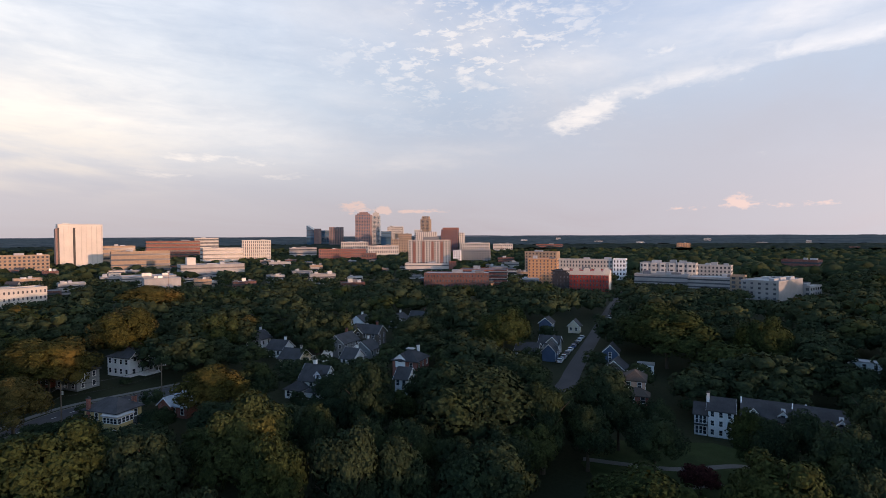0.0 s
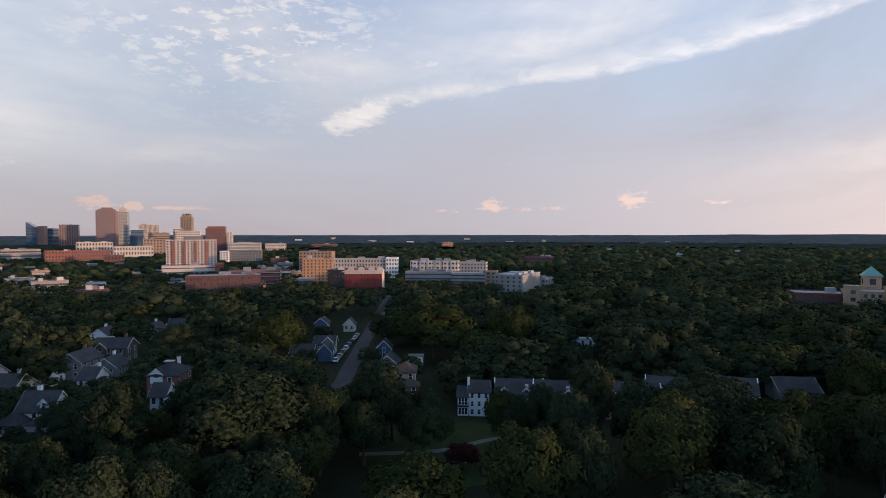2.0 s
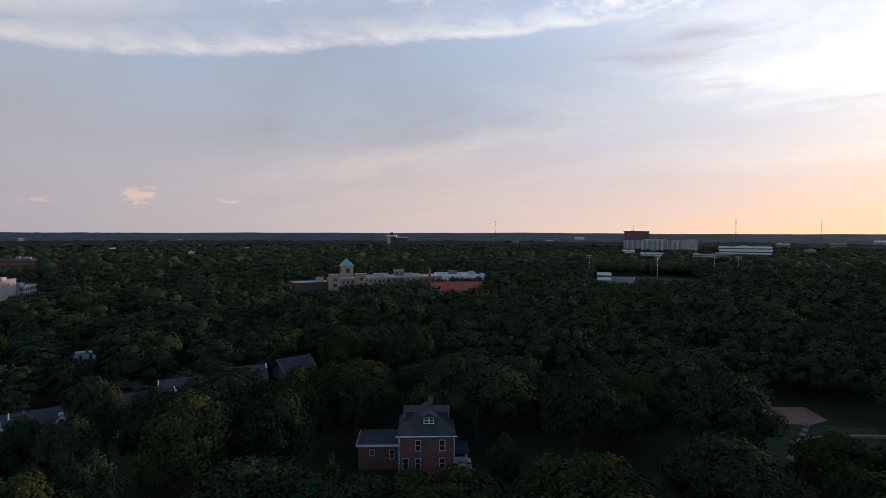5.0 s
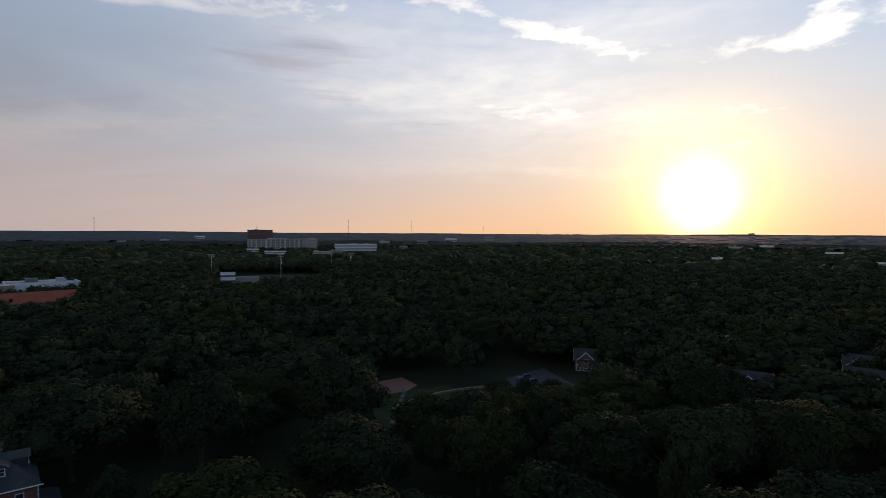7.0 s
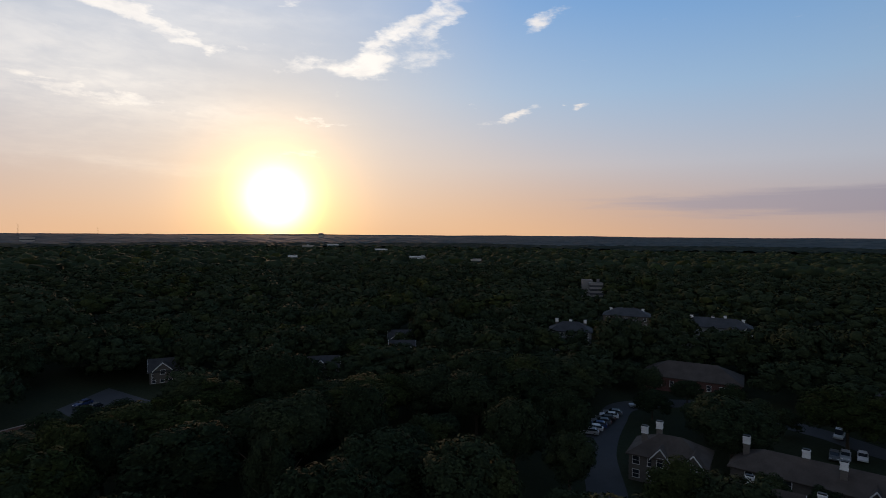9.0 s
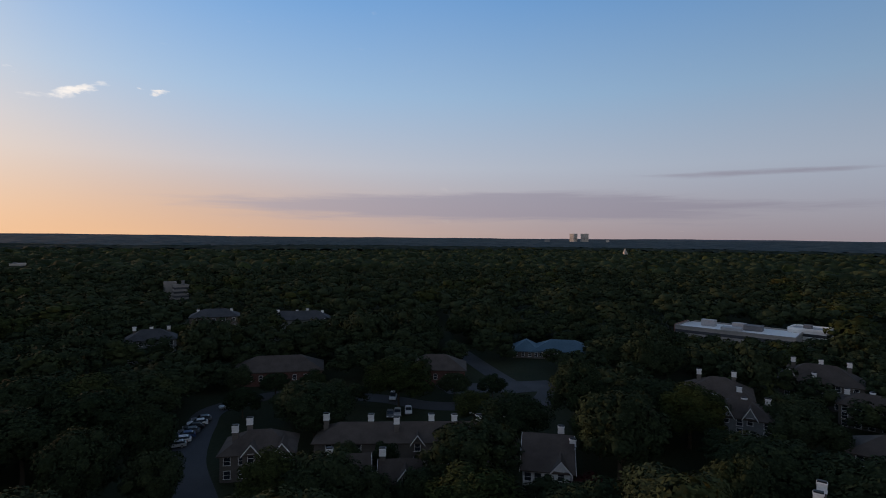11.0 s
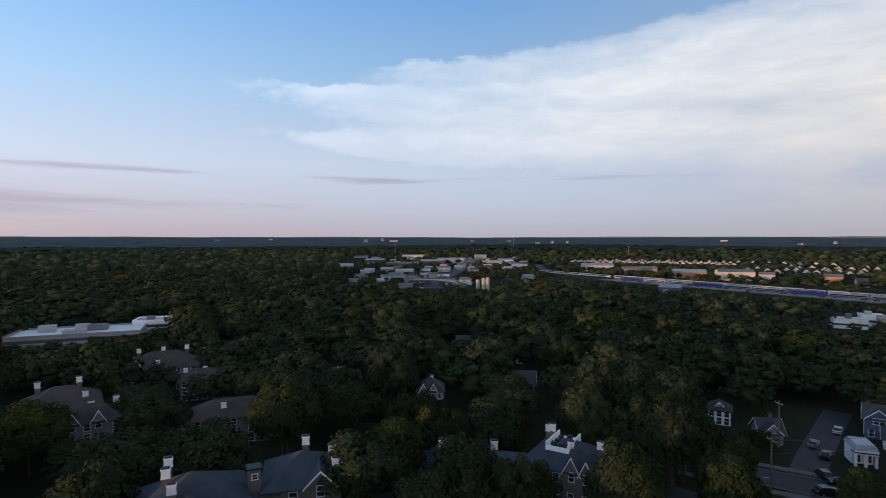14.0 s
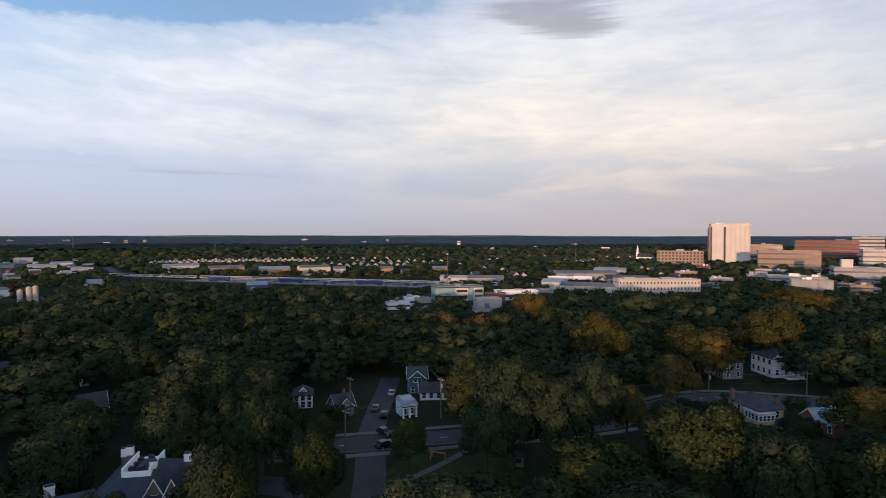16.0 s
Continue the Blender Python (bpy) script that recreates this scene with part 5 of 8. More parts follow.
patch("lawn", [(88, 56), (100, 60), (110, 70), (96, 74), (84, 66)], 0.04, GRASS, "dark lawn beside the brick house", "lawn", 0.0)
for pts in ([(28, 108), (44, 103), (58, 104), (66, 98)], [(30, 90), (42, 95), (50, 97)]):
    s, _ = ribbon(pts, 1.8, 0.07, 0.2)
    single("path", s, CONCRETE, "worn gravel path across the lawn", "path", kind="structure")
s, _ = ribbon([(-100, 66), (-92, 47), (-88, 34)], 1.5, 0.07, 0.2)
single("path", s, CONCRETE, "narrow pale footpath along the lawn", "path", kind="structure")

# terraced garden: brick forecourt, steps, and curved retaining walls
patch("forecourt", [(146, -36), (158, -34), (162, -46), (152, -48), (147, -43)], 0.06, BRICK_PAVE, "red brick paved forecourt of the garden", "paving", 3.5)
patch("lawn", [(118, -32), (132, -29), (147, -36), (149, -56), (132, -60), (119, -50)], 0.03, GRASS, "terraced lawn of the amphitheatre garden", "lawn", 6.5)


def arc_wall(cx, cy, r, a0, a1, h, material, label):
    ring = []
    n = 24
    for i in range(n + 1):
        a = radians(a0 + (a1 - a0) * i / n)
        ring.append((cx + r * math.sin(a), cy + r * math.cos(a)))
    s, _ = ribbon(ring[::3], 0.7, h, h + 0.3)
    single("retaining_wall", s, material, label, "garden wall", kind="structure")


arc_wall(104, -62, 39, 46, 100, 0.6, BRICK_PAVE, "curved brick retaining wall of the garden terrace")
arc_wall(104, -62, 25, 40, 88, 0.5, CONCRETE, "curved stone kerb of the lower terrace")
for i in range(7):
    single("garden_step", Shape().box(-1.3, 1.3, -0.55, 0.55, -0.2, 0.18 + 0.05 * i), CONCRETE, "pale stone step between the terraces", "step", pose(124 + i * 3.6, -33.0 - i * 1.5, 0, 0, 0, -22), group="steps of the garden terraces")

# ---- the town: offices, flats and halls ----
PANES = {}


def pane_mesh(w, h, material=None):
    material = material or GLASS_FAR
    key = (round(w, 1), round(h, 1), material.name)
    if key not in PANES:
        a, b = key[0] / 2, key[1] / 2
        PANES[key] = Shape().box(-a, a, -0.06, 0.02, -b, b).mesh("window", material)
    return PANES[key]


def block(label, az, d, w, depth, h, wall, style="grid", floors=4, bays=8, skew=0.0, roof=None, name="office_building", category="building", glass=None, share=0.5, tall=0.55, units=2, faces="flr", group="", seen=None, parent=None, slab=None):
    """A flat-roofed building. style grid: a window a bay; band: a strip of glass a storey."""
    x, y = bearing(az, d + depth / 2)
    z = float(ground_z(np.array(x), np.array(y)))
    e = thing(name, pose(x, y, z, 0, 0, -az + skew), label, category, group)
    z0 = -4.0
    part("wall", Shape().box(-w / 2, w / 2, -depth / 2, depth / 2, z0, h), wall, e)
    s = Shape()
    t, p = 0.35, 0.9
    s.box(-w / 2 - 0.1, w / 2 + 0.1, -depth / 2 - 0.1, -depth / 2 + t, h, h + p).box(-w / 2 - 0.1, w / 2 + 0.1, depth / 2 - t, depth / 2 + 0.1, h, h + p)
    s.box(-w / 2 - 0.1, -w / 2 + t, -depth / 2 + t, depth / 2 - t, h, h + p).box(w / 2 - t, w / 2 + 0.1, -depth / 2 + t, depth / 2 - t, h, h + p)
    part("parapet", s, wall, e)
    part("roof", Shape().box(-w / 2 + t, w / 2 - t, -depth / 2 + t, depth / 2 - t, h, h + 0.25), roof or MEMBRANE, e)
    rng = random.Random(int(az * 97) + int(d))
    for _ in range(units):
        uw, ud, uh = rng.uniform(0.05, 0.16) * w + 1.2, rng.uniform(0.1, 0.25) * depth + 1.0, rng.uniform(1.4, 3.4)
        ux, uy = rng.uniform(-0.36, 0.36) * w, rng.uniform(-0.25, 0.25) * depth
        part("rooftop_unit", Shape().box(-uw / 2, uw / 2, -ud / 2, ud / 2, h + 0.2, h + uh).box(-uw / 2 - 0.1, uw / 2 + 0.1, -ud / 2 - 0.1, ud / 2 + 0.1, h + uh, h + uh + 0.12), rng.choice((STEEL, MEMBRANE, GREYROOF)), e, "", pose(ux, uy, 0))
    step = h / floors
    if style == "band":
        for k in range(floors):
            zz = k * step + step * 0.52
            b = 0.8 * tall * step / 2
            part("window_band", Shape().box(-w / 2 - 0.05, w / 2 + 0.05, -depth / 2 - 0.05, depth / 2 + 0.05, zz - b, zz + b), glass or GLASS_FAR, e, "strip of dark glass")
            if slab:
                part("ledge", Shape().box(-w / 2 - 0.5, w / 2 + 0.5, -depth / 2 - 0.5, depth / 2 + 0.5, zz + b + 0.02, zz + b + 0.35), slab, e)
    elif style == "grid":
        for face in faces:
            run = w if face in "fb" else depth
            n = bays if face in "fb" else max(2, round(bays * depth / w))
            me = pane_mesh(run / n * share, step * tall, glass)
            if d > 540 and not (face == "f" and name == "apartment_tower") or face != "f" and d > 430:
                for k in range(floors):
                    a, b, row = run / n * share / 2, step * tall / 2, Shape()
                    for i in range(n):
                        q = ((i + 0.5) / n - 0.5) * run
                        row.box(q - a, q + a, -0.06, 0.02, -b, b)
                    px, py, tr = face_spot(face, w, depth, 0.0)
                    ob = part("glazing", row, glass or GLASS_FAR, e, "", pose(px, py, k * step + step * 0.55, 0, 0, tr))
                    tagged(ob, kind="stuff")
                continue
            for k in range(floors):
                for i in range(n):
                    px, py, tr = face_spot(face, w, depth, (i + 0.5) / n - 0.5)
                    part("window", me, None, e, "", pose(px, py, k * step + step * 0.55, 0, 0, tr))
    elif style == "curtain":
        g = glass or GLASS_BLUE
        for k in range(floors):
            part("glazing", Shape().box(-w / 2 - 0.08, w / 2 + 0.08, -depth / 2 - 0.08, depth / 2 + 0.08, k * step + 0.25, (k + 1) * step - 0.2), g, e)
    keep_clear(x, y, 0.5 * math.hypot(w, depth) * 0.75, seen, math.degrees(math.atan2(w / 2, d)))
    return e


# windowless precast slab with deep slots
e = block("tall windowless pale precast archive tower with vertical slots", -33.85, 905, 52, 30, 62, PRECAST, "none", 1, 1, 6, name="archive_tower", units=1, seen=14)
s = Shape()
for k in (-25.2, -8.0, -7.0):
    s.box(k - 0.9, k + 0.9, -15.15, -14.6, 3, 58)
part("slot", s, DARKMETAL, e, "deep dark vertical slots")
for k in (-19, -13, 1, 7, 13, 19, 25):
    part("rib", Shape().box(k - 0.45, k + 0.45, -15.8, -15.0, 0, 60.5), PRECAST, e, "projecting precast rib")
part("corner_pier", Shape().box(-28.5, -26, -13, 10, 0, 57), ROSE_GRANITE, e)

block("long tan brick apartment block with many windows", -38.1, 860, 62, 16, 22, TAN_BRICK, "grid", 5, 13, 8, name="apartment_block", category="apartment block", seen=9)
block("tan office block with dark window bands", -30.9, 1000, 44, 24, 30, TAN_BRICK, "band", 4, skew=5, seen=14)
block("low tan brick office with window bands", -29.2, 790, 66, 26, 26, TAN_BRICK, "band", 4, skew=5, tall=0.4, seen=14)
block("large red-brown office with long window bands", -26.5, 1150, 92, 40, 36, RED_BRICK, "band", 5, skew=5, tall=0.45, seen=14, slab=ORANGE_BRICK)
block("distant pale office with window grid", -23.6, 1500, 56, 30, 40, PALE, "band", 5, skew=5, tall=0.5, seen=24)
block("white office with long ribbon windows", -22.2, 950, 62, 30, 26, PALE, "band", 4, skew=10, tall=0.42, seen=12)
block("pale cubic office with fine vertical windows", -19.05, 1000, 47, 40, 38.5, PRECAST, "grid", 7, 14, 4, share=0.4, tall=0.7, seen=14)
block("low pale concrete hall with stair tower", -23.2, 650, 66, 30, 14, GREYWALL, "band", 2, skew=10, tall=0.3, seen=11)
block("small pale lift tower on the hall", -25.0, 655, 9, 9, 21.5, PRECAST, "none", 1, 1, 10, units=0)
block("windowless white storage hall", -27.5, 480, 26, 16, 12.0, GREYWALL, "none", 1, 1, 8, name="storage_hall", seen=7.5)
block("long cream school building with tall windows", -40.2, 425, 60, 14, 12.5, PALE, "grid", 3, 24, 22, share=0.36, tall=0.4, name="school_building", seen=5.0)
block("long grey parking deck with open levels", -28.6, 560, 44, 26, 9, GREYWALL, "band", 3, tall=0.45, skew=6, name="parking_deck", seen=6)
for k, (a, d, w, h) in enumerate(((-34.5, 520, 26, 8), (-31.6, 600, 24, 7), (-24.0, 520, 20, 7), (-20.2, 480, 26, 7), (-17.2, 560, 24, 6), (-14.6, 600, 30, 7), (-37.5, 600, 30, 8), (-9.5, 430, 26, 8), (-12.6, 520, 34, 9),
                                  (-16.8, 760, 40, 10), (-13.2, 700, 22, 8), (-36.0, 700, 20, 9), (5.8, 640, 30, 8), (7.2, 720, 26, 9), (8.4, 560, 18, 7), (6.6, 860, 36, 10))):
    block("low flat-roofed shop building with pale roof", a, d, w * 0.7, 14, h, (GREYWALL, GREYWALL, TAN_BRICK, DARK_BRICK)[k % 4], "band", 2, tall=0.35, skew=5, roof=(MEMBRANE, GREYROOF, GREYROOF)[k % 3], name="shop_building", seen=h - 1.0, group="low shops at the edge of town", units=3)

rng = random.Random(17)
for k in range(34):
    a, d = rng.uniform(-39, 9), rng.uniform(470, 960)
    x, y = bearing(a, d)
    e = thing("shop_building", pose(x, y, float(ground_z(x, y)), 0, 0, -a + rng.uniform(-12, 12)), "small low shop with flat roof among trees", "building", "small shops at the edge of town")
    w, dp, h = rng.uniform(7, 20), rng.uniform(7, 12), rng.uniform(3.5, 7)
    part("wall", Shape().box(-w / 2, w / 2, -dp / 2, dp / 2, -3, h), rng.choice((GREYWALL, DARK_BRICK, TAN_BRICK, PALE, GREYWALL)), e)
    part("roof", Shape().box(-w / 2 - 0.2, w / 2 + 0.2, -dp / 2 - 0.2, dp / 2 + 0.2, h, h + 0.3).box(-w * 0.2, -w * 0.05, -1, 1, h + 0.3, h + 1.5), rng.choice((GREYROOF, MEMBRANE, GREYROOF, SHINGLE_GREY)), e)
    part("window_band", Shape().box(-w / 2 + 0.6, w / 2 - 0.6, -dp / 2 - 0.05, -dp / 2 + 0.02, h * 0.45, h * 0.75), GLASS_FAR, e)
    keep_clear(x, y, 0.35 * w, h - 2.2, math.degrees(math.atan2(w * 0.4, d)))
# downtown
e = block("dark blue glass office with a slanted crown", -13.6, 1900, 26, 30, 62, GLASS_BLUE, "curtain", 16, skew=-20, units=0, seen=22, name="glass_tower")
part("crown", Shape().extrude_y([(-13, 62), (13, 62), (-13, 78)], -15, 15), GLASS_BLUE, e, "slanted glass crown")
block("rose granite stair core of the glass tower", -13.0, 1895, 16, 26, 66, ROSE_GRANITE, "none", 1, 1, -20, units=0)
block("dark curtain-wall office among the towers", -12.4, 1960, 40, 30, 61, GREYWALL, "curtain", 15, skew=-8, units=1, seen=22)
block("pale office with vertical window strips", -11.1, 1800, 44, 30, 70, ROSE_GRANITE, "grid", 12, 8, -6, share=0.55, tall=0.85, seen=24)
e = block("tall rose granite tower with stepped crown", -8.3, 1700, 46, 40, 108, ROSE_GRANITE, "grid", 24, 9, -10, share=0.55, tall=0.6, faces="fl", units=0, seen=24, name="office_tower", glass=GLASS_BLUE)
part("crown", Shape().box(-18, 18, -15, 15, 108.3, 113).box(-12, 12, -10, 10, 113, 117), ROSE_GRANITE, e, "stepped granite crown")
e = block("slim pale tower with a spire", -7.05, 1850, 27, 27, 112, PALE, "grid", 26, 6, -10, share=0.6, tall=0.6, faces="fr", units=0, seen=24, name="office_tower", glass=GLASS_BLUE)
part("crown", Shape().box(-9, 9, -9, 9, 112.3, 122).prism([(-4, -4), (4, -4), (4, 4), (-4, 4)], 122, 128, 0.3).tube((0, 0, 127), (0, 0, 141), 0.6, 0.2), PALE, e, "stepped crown with spire")
block("dark blue glass office block", -5.95, 1700, 30, 24, 57, GLASS_BLUE, "curtain", 14, skew=-6, units=1, seen=24)
block("white office tower with fine vertical ribs", -5.0, 1800, 52, 30, 74, PRECAST, "grid", 12, 16, -4, share=0.4, tall=0.8, faces="f", seen=28)
block("tan office wing before the ribbed tower", -4.2, 1500, 46, 26, 50, TAN_BRICK, "band", 9, skew=-4, tall=0.4, seen=24)
e = block("tan granite tower with notched crown", -1.8, 2000, 34, 34, 104, TAN_BRICK, "grid", 20, 7, -12, share=0.5, tall=0.75, faces="fl", units=0, seen=40, name="office_tower")
for k in (-11, -3.7, 3.7, 11):
    part("pinnacle", Shape().prism([(k - 3, -15), (k + 3, -15), (k + 3, 15), (k - 3, 15)], 104, 116, 0.55), TAN_BRICK, e)
block("pale stepped hotel block", -1.7, 1500, 56, 30, 55, PRECAST, "grid", 10, 10, -4, faces="f", seen=34)
block("upper storeys of the stepped hotel", -2.6, 1510, 20, 20, 61, PRECAST, "band", 10, skew=-4, tall=0.4, units=0)
e = block("brown brick office tower with chamfered corner", 0.75, 1300, 40, 34, 60, RED_BRICK, "grid", 13, 8, -6, share=0.55, tall=0.6, faces="flr", seen=8, glass=GLASS_BLUE)
part("upper_storey", Shape().box(-16, 20, -17, 17, 60.3, 65), RED_BRICK, e)
block("pale wing beside the brown tower", 2.0, 1310, 12, 22, 52, PRECAST, "grid", 12, 2, -6, units=0)
block("long low pale hall with rooftop plant", 3.4, 1250, 66, 40, 28, PALE, "grid", 4, 14, -4, faces="f", units=6, seen=14)
block("long tan civic building in the distance", 6.3, 1400, 50, 30, 24, PALE, "grid", 3, 10, faces="f", units=2, seen=16)
block("red brick apartment row with pale trim", -11.9, 1000, 36, 20, 22, RED_BRICK, "grid", 4, 9, 6, faces="fl", seen=7)
block("red brick apartment row near downtown", -9.5, 1040, 50, 20, 21, RED_BRICK, "grid", 4, 12, 4, faces="f", seen=7)
block("long pale civic building near downtown", -6.3, 1150, 64, 26, 25, PALE, "grid", 3, 14, 4, faces="f", seen=8)
block("grey civic wing near downtown", -9.3, 1250, 60, 24, 32, PALE, "grid", 4, 12, 4, faces="f", seen=20)
block("white civic office near downtown", -14.5, 1150, 54, 26, 22, GREYWALL, "band", 3, tall=0.4, skew=4, seen=10)
block("dark brick house with mansard roof", -7.8, 930, 26, 18, 16, DARK_BRICK, "grid", 2, 6, 0, faces="f", seen=9)
block("tan midrise office near downtown", -4.4, 1290, 48, 24, 37, TAN_BRICK, "grid", 6, 8, -4, faces="f", seen=18)
block("far brick dormitory on the wooded hill", 11.1, 1600, 76, 16, 20, RED_BRICK, "band", 3, tall=0.4, seen=8)

# white apartment tower on a podium
e = block("cream apartment tower with red balconies on a podium", -1.4, 712, 55, 24, 39, PALE, "grid", 13, 15, -2, share=0.52, tall=0.55, name="apartment_tower", category="apartment tower", units=1, seen=4)
for k in (-20.0, -8.0, 4.0, 16.0):
    part("balcony_stack", Shape().box(k - 1.7, k + 1.7, -12.6, -11.9, 2, 37), RED_BRICK, e, "recessed bay of dark red brick")
    for fl in range(0, 13):
        part("balcony", Shape().box(k - 1.4, k + 1.4, -13.6, -12.5, fl * 3 + 1.9, fl * 3 + 2.1).box(k - 1.4, k + 1.4, -13.6, -13.52, fl * 3 + 2.1, fl * 3 + 2.9), ROSE_GRANITE, e)
part("penthouse", Shape().box(-9, 12, -6, 8, 39.3, 43.5).box(-10, 13, -7, 9, 43.5, 43.9), GREYROOF, e)
block("white podium with red panels under the tower", -1.5, 690, 60, 30, 9.5, PALE, "band", 2, tall=0.3, skew=-2, name="podium", seen=2)
block("red feature wall of the podium", 1.0, 684, 9, 6, 12, RED_BRICK, "none", 1, 1, -2, units=0, name="podium")
block("white and olive apartment block behind the tower", 3.3, 880, 52, 18, 22, GREYSIDE, "grid", 6, 12, -8, share=0.45, faces="flr", name="apartment_block", category="apartment block", seen=7)
block("white gable end of the olive apartment block", 1.5, 872, 12, 12, 21, WHITE, "grid", 6, 3, -8, faces="fl", units=0)
block("long dark red brick office with pale roof", 1.5, 468, 56, 26, 12, DARK_BRICK, "grid", 3, 22, -4, share=0.5, tall=0.45, seen=2, units=4)
block("brick parking deck beside the office", 4.3, 500, 44, 30, 13, RED_BRICK, "band", 4, tall=0.4, skew=-4, name="parking_deck", seen=3, roof=GREYROOF, slab=PALE)

# apartment blocks along the straight street
e = block("tall orange brick apartment block", 10.5, 515, 27, 20, 22.5, ORANGE_BRICK, "grid", 8, 8, -6, share=0.35, tall=0.45, name="apartment_block", category="apartment block", seen=2)
block("tan brick apartment block behind", 10.4, 620, 36, 22, 26, TAN_BRICK, "grid", 8, 9, -12, share=0.4, faces="fl", name="apartment_block", category="apartment block", seen=16)
block("long pale apartment block with many windows", 15.0, 575, 62, 16, 19.5, PALE, "grid", 5, 20, -6, share=0.45, name="apartment_block", category="apartment block", seen=6)
block("white corner of the long apartment block", 18.1, 570, 12, 16, 20.5, WHITE, "grid", 5, 4, -6, share=0.45, name="apartment_block", category="apartment block", units=0, seen=6)
e = block("red brick apartment block with cream upper storey", 14.9, 452, 36, 16, 16, CRIMSON, "grid", 5, 14, -9, share=0.4, tall=0.5, name="apartment_block", category="apartment block", seen=2, units=1)
for k in (-15.5, -7.5, 1.0, 9.5, 16.5):
    part("attic_gable", Shape().extrude_y([(k - 2.6, 14.2), (k + 2.6, 14.2), (k + 2.6, 17.6), (k + 1.2, 18.8), (k - 1.2, 18.8), (k - 2.6, 17.6)], -8.4, -7.9), PRECAST, e, "cream curved attic gable")
part("attic", Shape().box(-18.1, 18.1, -8.12, -7.95, 13.0, 16.2).box(18.0, 18.15, -8, 8, 0, 16.4), PRECAST, e)
block("dark slate-clad end of the brick apartment block", 12.4, 455, 14, 14, 15.5, DARKMETAL, "grid", 5, 5, -9, share=0.4, name="apartment_block", category="apartment block", units=1, seen=3)
e = block("cream apartment block with loggias and white roof", 22.6, 560, 50, 16, 17.5, PALE, "grid", 4, 14, -8, share=0.45, name="apartment_block", category="apartment block", seen=6, units=6)
for k in (-20, -12, -4, 4, 12, 20):
    part("bay", Shape().box(k - 2.3, k + 2.3, -9.2, -7.9, 0, 18.2), PRECAST, e, "projecting cream bay")
    for fl in range(4):
        part("window", pane_mesh(2.4, 1.8), None, e, "", pose(k, -9.2, fl * 4.4 + 2.4))
block("cream end block of the loggia flats", 26.6, 590, 31, 14, 14.5, PALE, "grid", 4, 9, -8, share=0.45, name="apartment_block", category="apartment block", seen=5, units=3)
block("low pale wing before the loggia flats", 22.0, 530, 46, 14, 8.5, GREYWALL, "band", 2, tall=0.35, skew=-8, seen=1, units=5, name="apartment_block", category="apartment block")
block("long grey parking deck with white roofs", 26.4, 500, 34, 22, 9, GREYWALL, "band", 3, tall=0.5, skew=-8, name="parking_deck", seen=1)
block("tan stair tower of the parking deck", 28.6, 472, 10, 10, 13, TAN_BRICK, "grid", 4, 2, -8, units=0, seen=3)
block("grey apartment block with flat white roof", 31.3, 428, 24, 44, 12.8, GREYWALL, "grid", 4, 5, -20, share=0.35, tall=0.45, name="apartment_block", category="apartment block", seen=-1, units=7, faces="fl")
block("low white-roofed wing beside the flats", 33.9, 470, 12, 20, 7, GREYWALL, "grid", 2, 3, -20, units=3, seen=2)
block("red brick tower block far in the woods", 23.9, 1500, 30, 20, 24, ORANGE_BRICK, "grid", 5, 5, 10, faces="fl", seen=8)
block("low red and white school in the woods", 33.5, 800, 40, 16, 13, RED_BRICK, "band", 2, tall=0.4, skew=-20, seen=7)
for k, (a, d, w, h, m) in enumerate(((37.2, 1500, 40, 18, RED_BRICK), (40.5, 1300, 24, 15, WHITE), (43.5, 1600, 30, 20, RED_BRICK), (47, 1000, 20, 14, WHITE), (30.5, 1900, 60, 20, PALE), (16.0, 2300, 70, 22, PALE), (20.0, 2000, 50, 20, WHITE), (34.0, 2100, 30, 26, PRECAST),
                                    (46, 1900, 30, 20, WHITE), (52, 1300, 20, 13, WHITE), (8.5, 2500, 60, 22, WHITE), (12, 2900, 50, 26, PALE), (26, 2600, 60, 28, PALE))):
    block("far building between the trees on the wooded slope", a, d, w * 0.5, 14, h * 0.8, m, "grid", 3, 6, units=1, seen=h - 4, group="far buildings in the woods")

# school with a copper-roofed clock tower
e = block("long tan brick school with pale roofs", 62.8, 395, 40, 18, 11.5, TAN_BRICK, "grid", 3, 12, 14, share=0.5, tall=0.55, name="school", category="school", units=0, seen=9.6)
for k in (-18, 1):
    part("pavilion", Shape().box(k - 3.5, k + 3.5, -11, -5, 0, 15).box(k - 3.8, k + 3.8, -11.3, -4.7, 15, 15.6), TAN_BRICK, e, "square corner pavilion")
    for fl in range(3):
        part("window", pane_mesh(2.4, 2.2), None, e, "", pose(k, -11, fl * 4.2 + 3.4))
x, y = bearing(61.8, 416)
t = thing("school_tower", pose(x, y, 0, 0, 0, -50), "square tan brick tower with green copper pyramid roof", "tower")
part("shaft", Shape().box(-4.2, 4.2, -4.2, 4.2, 0, 20).box(-4.6, 4.6, -4.6, 4.6, 19.4, 20.2).box(-4.5, 4.5, -4.5, 4.5, 13.4, 13.9), TAN_BRICK, t)
part("roof", Shape().prism([(-5, -5), (5, -5), (5, 5), (-5, 5)], 20.2, 25.8, 0.02), COPPER, t, "green copper pyramid roof")
for tr in (0, 90, 180, 270):
    part("belfry_window", pane_mesh(3.0, 3.4), None, t, "", pose(0, 0, 16.6, 0, 0, tr) @ pose(0, -4.2, 0))
keep_clear(x, y, 8, 10)
block("low dark brick gym wing with flat roof", 58.2, 400, 30, 22, 8.5, DARK_BRICK, "band", 1, tall=0.2, skew=14, units=1, seen=3, name="school")
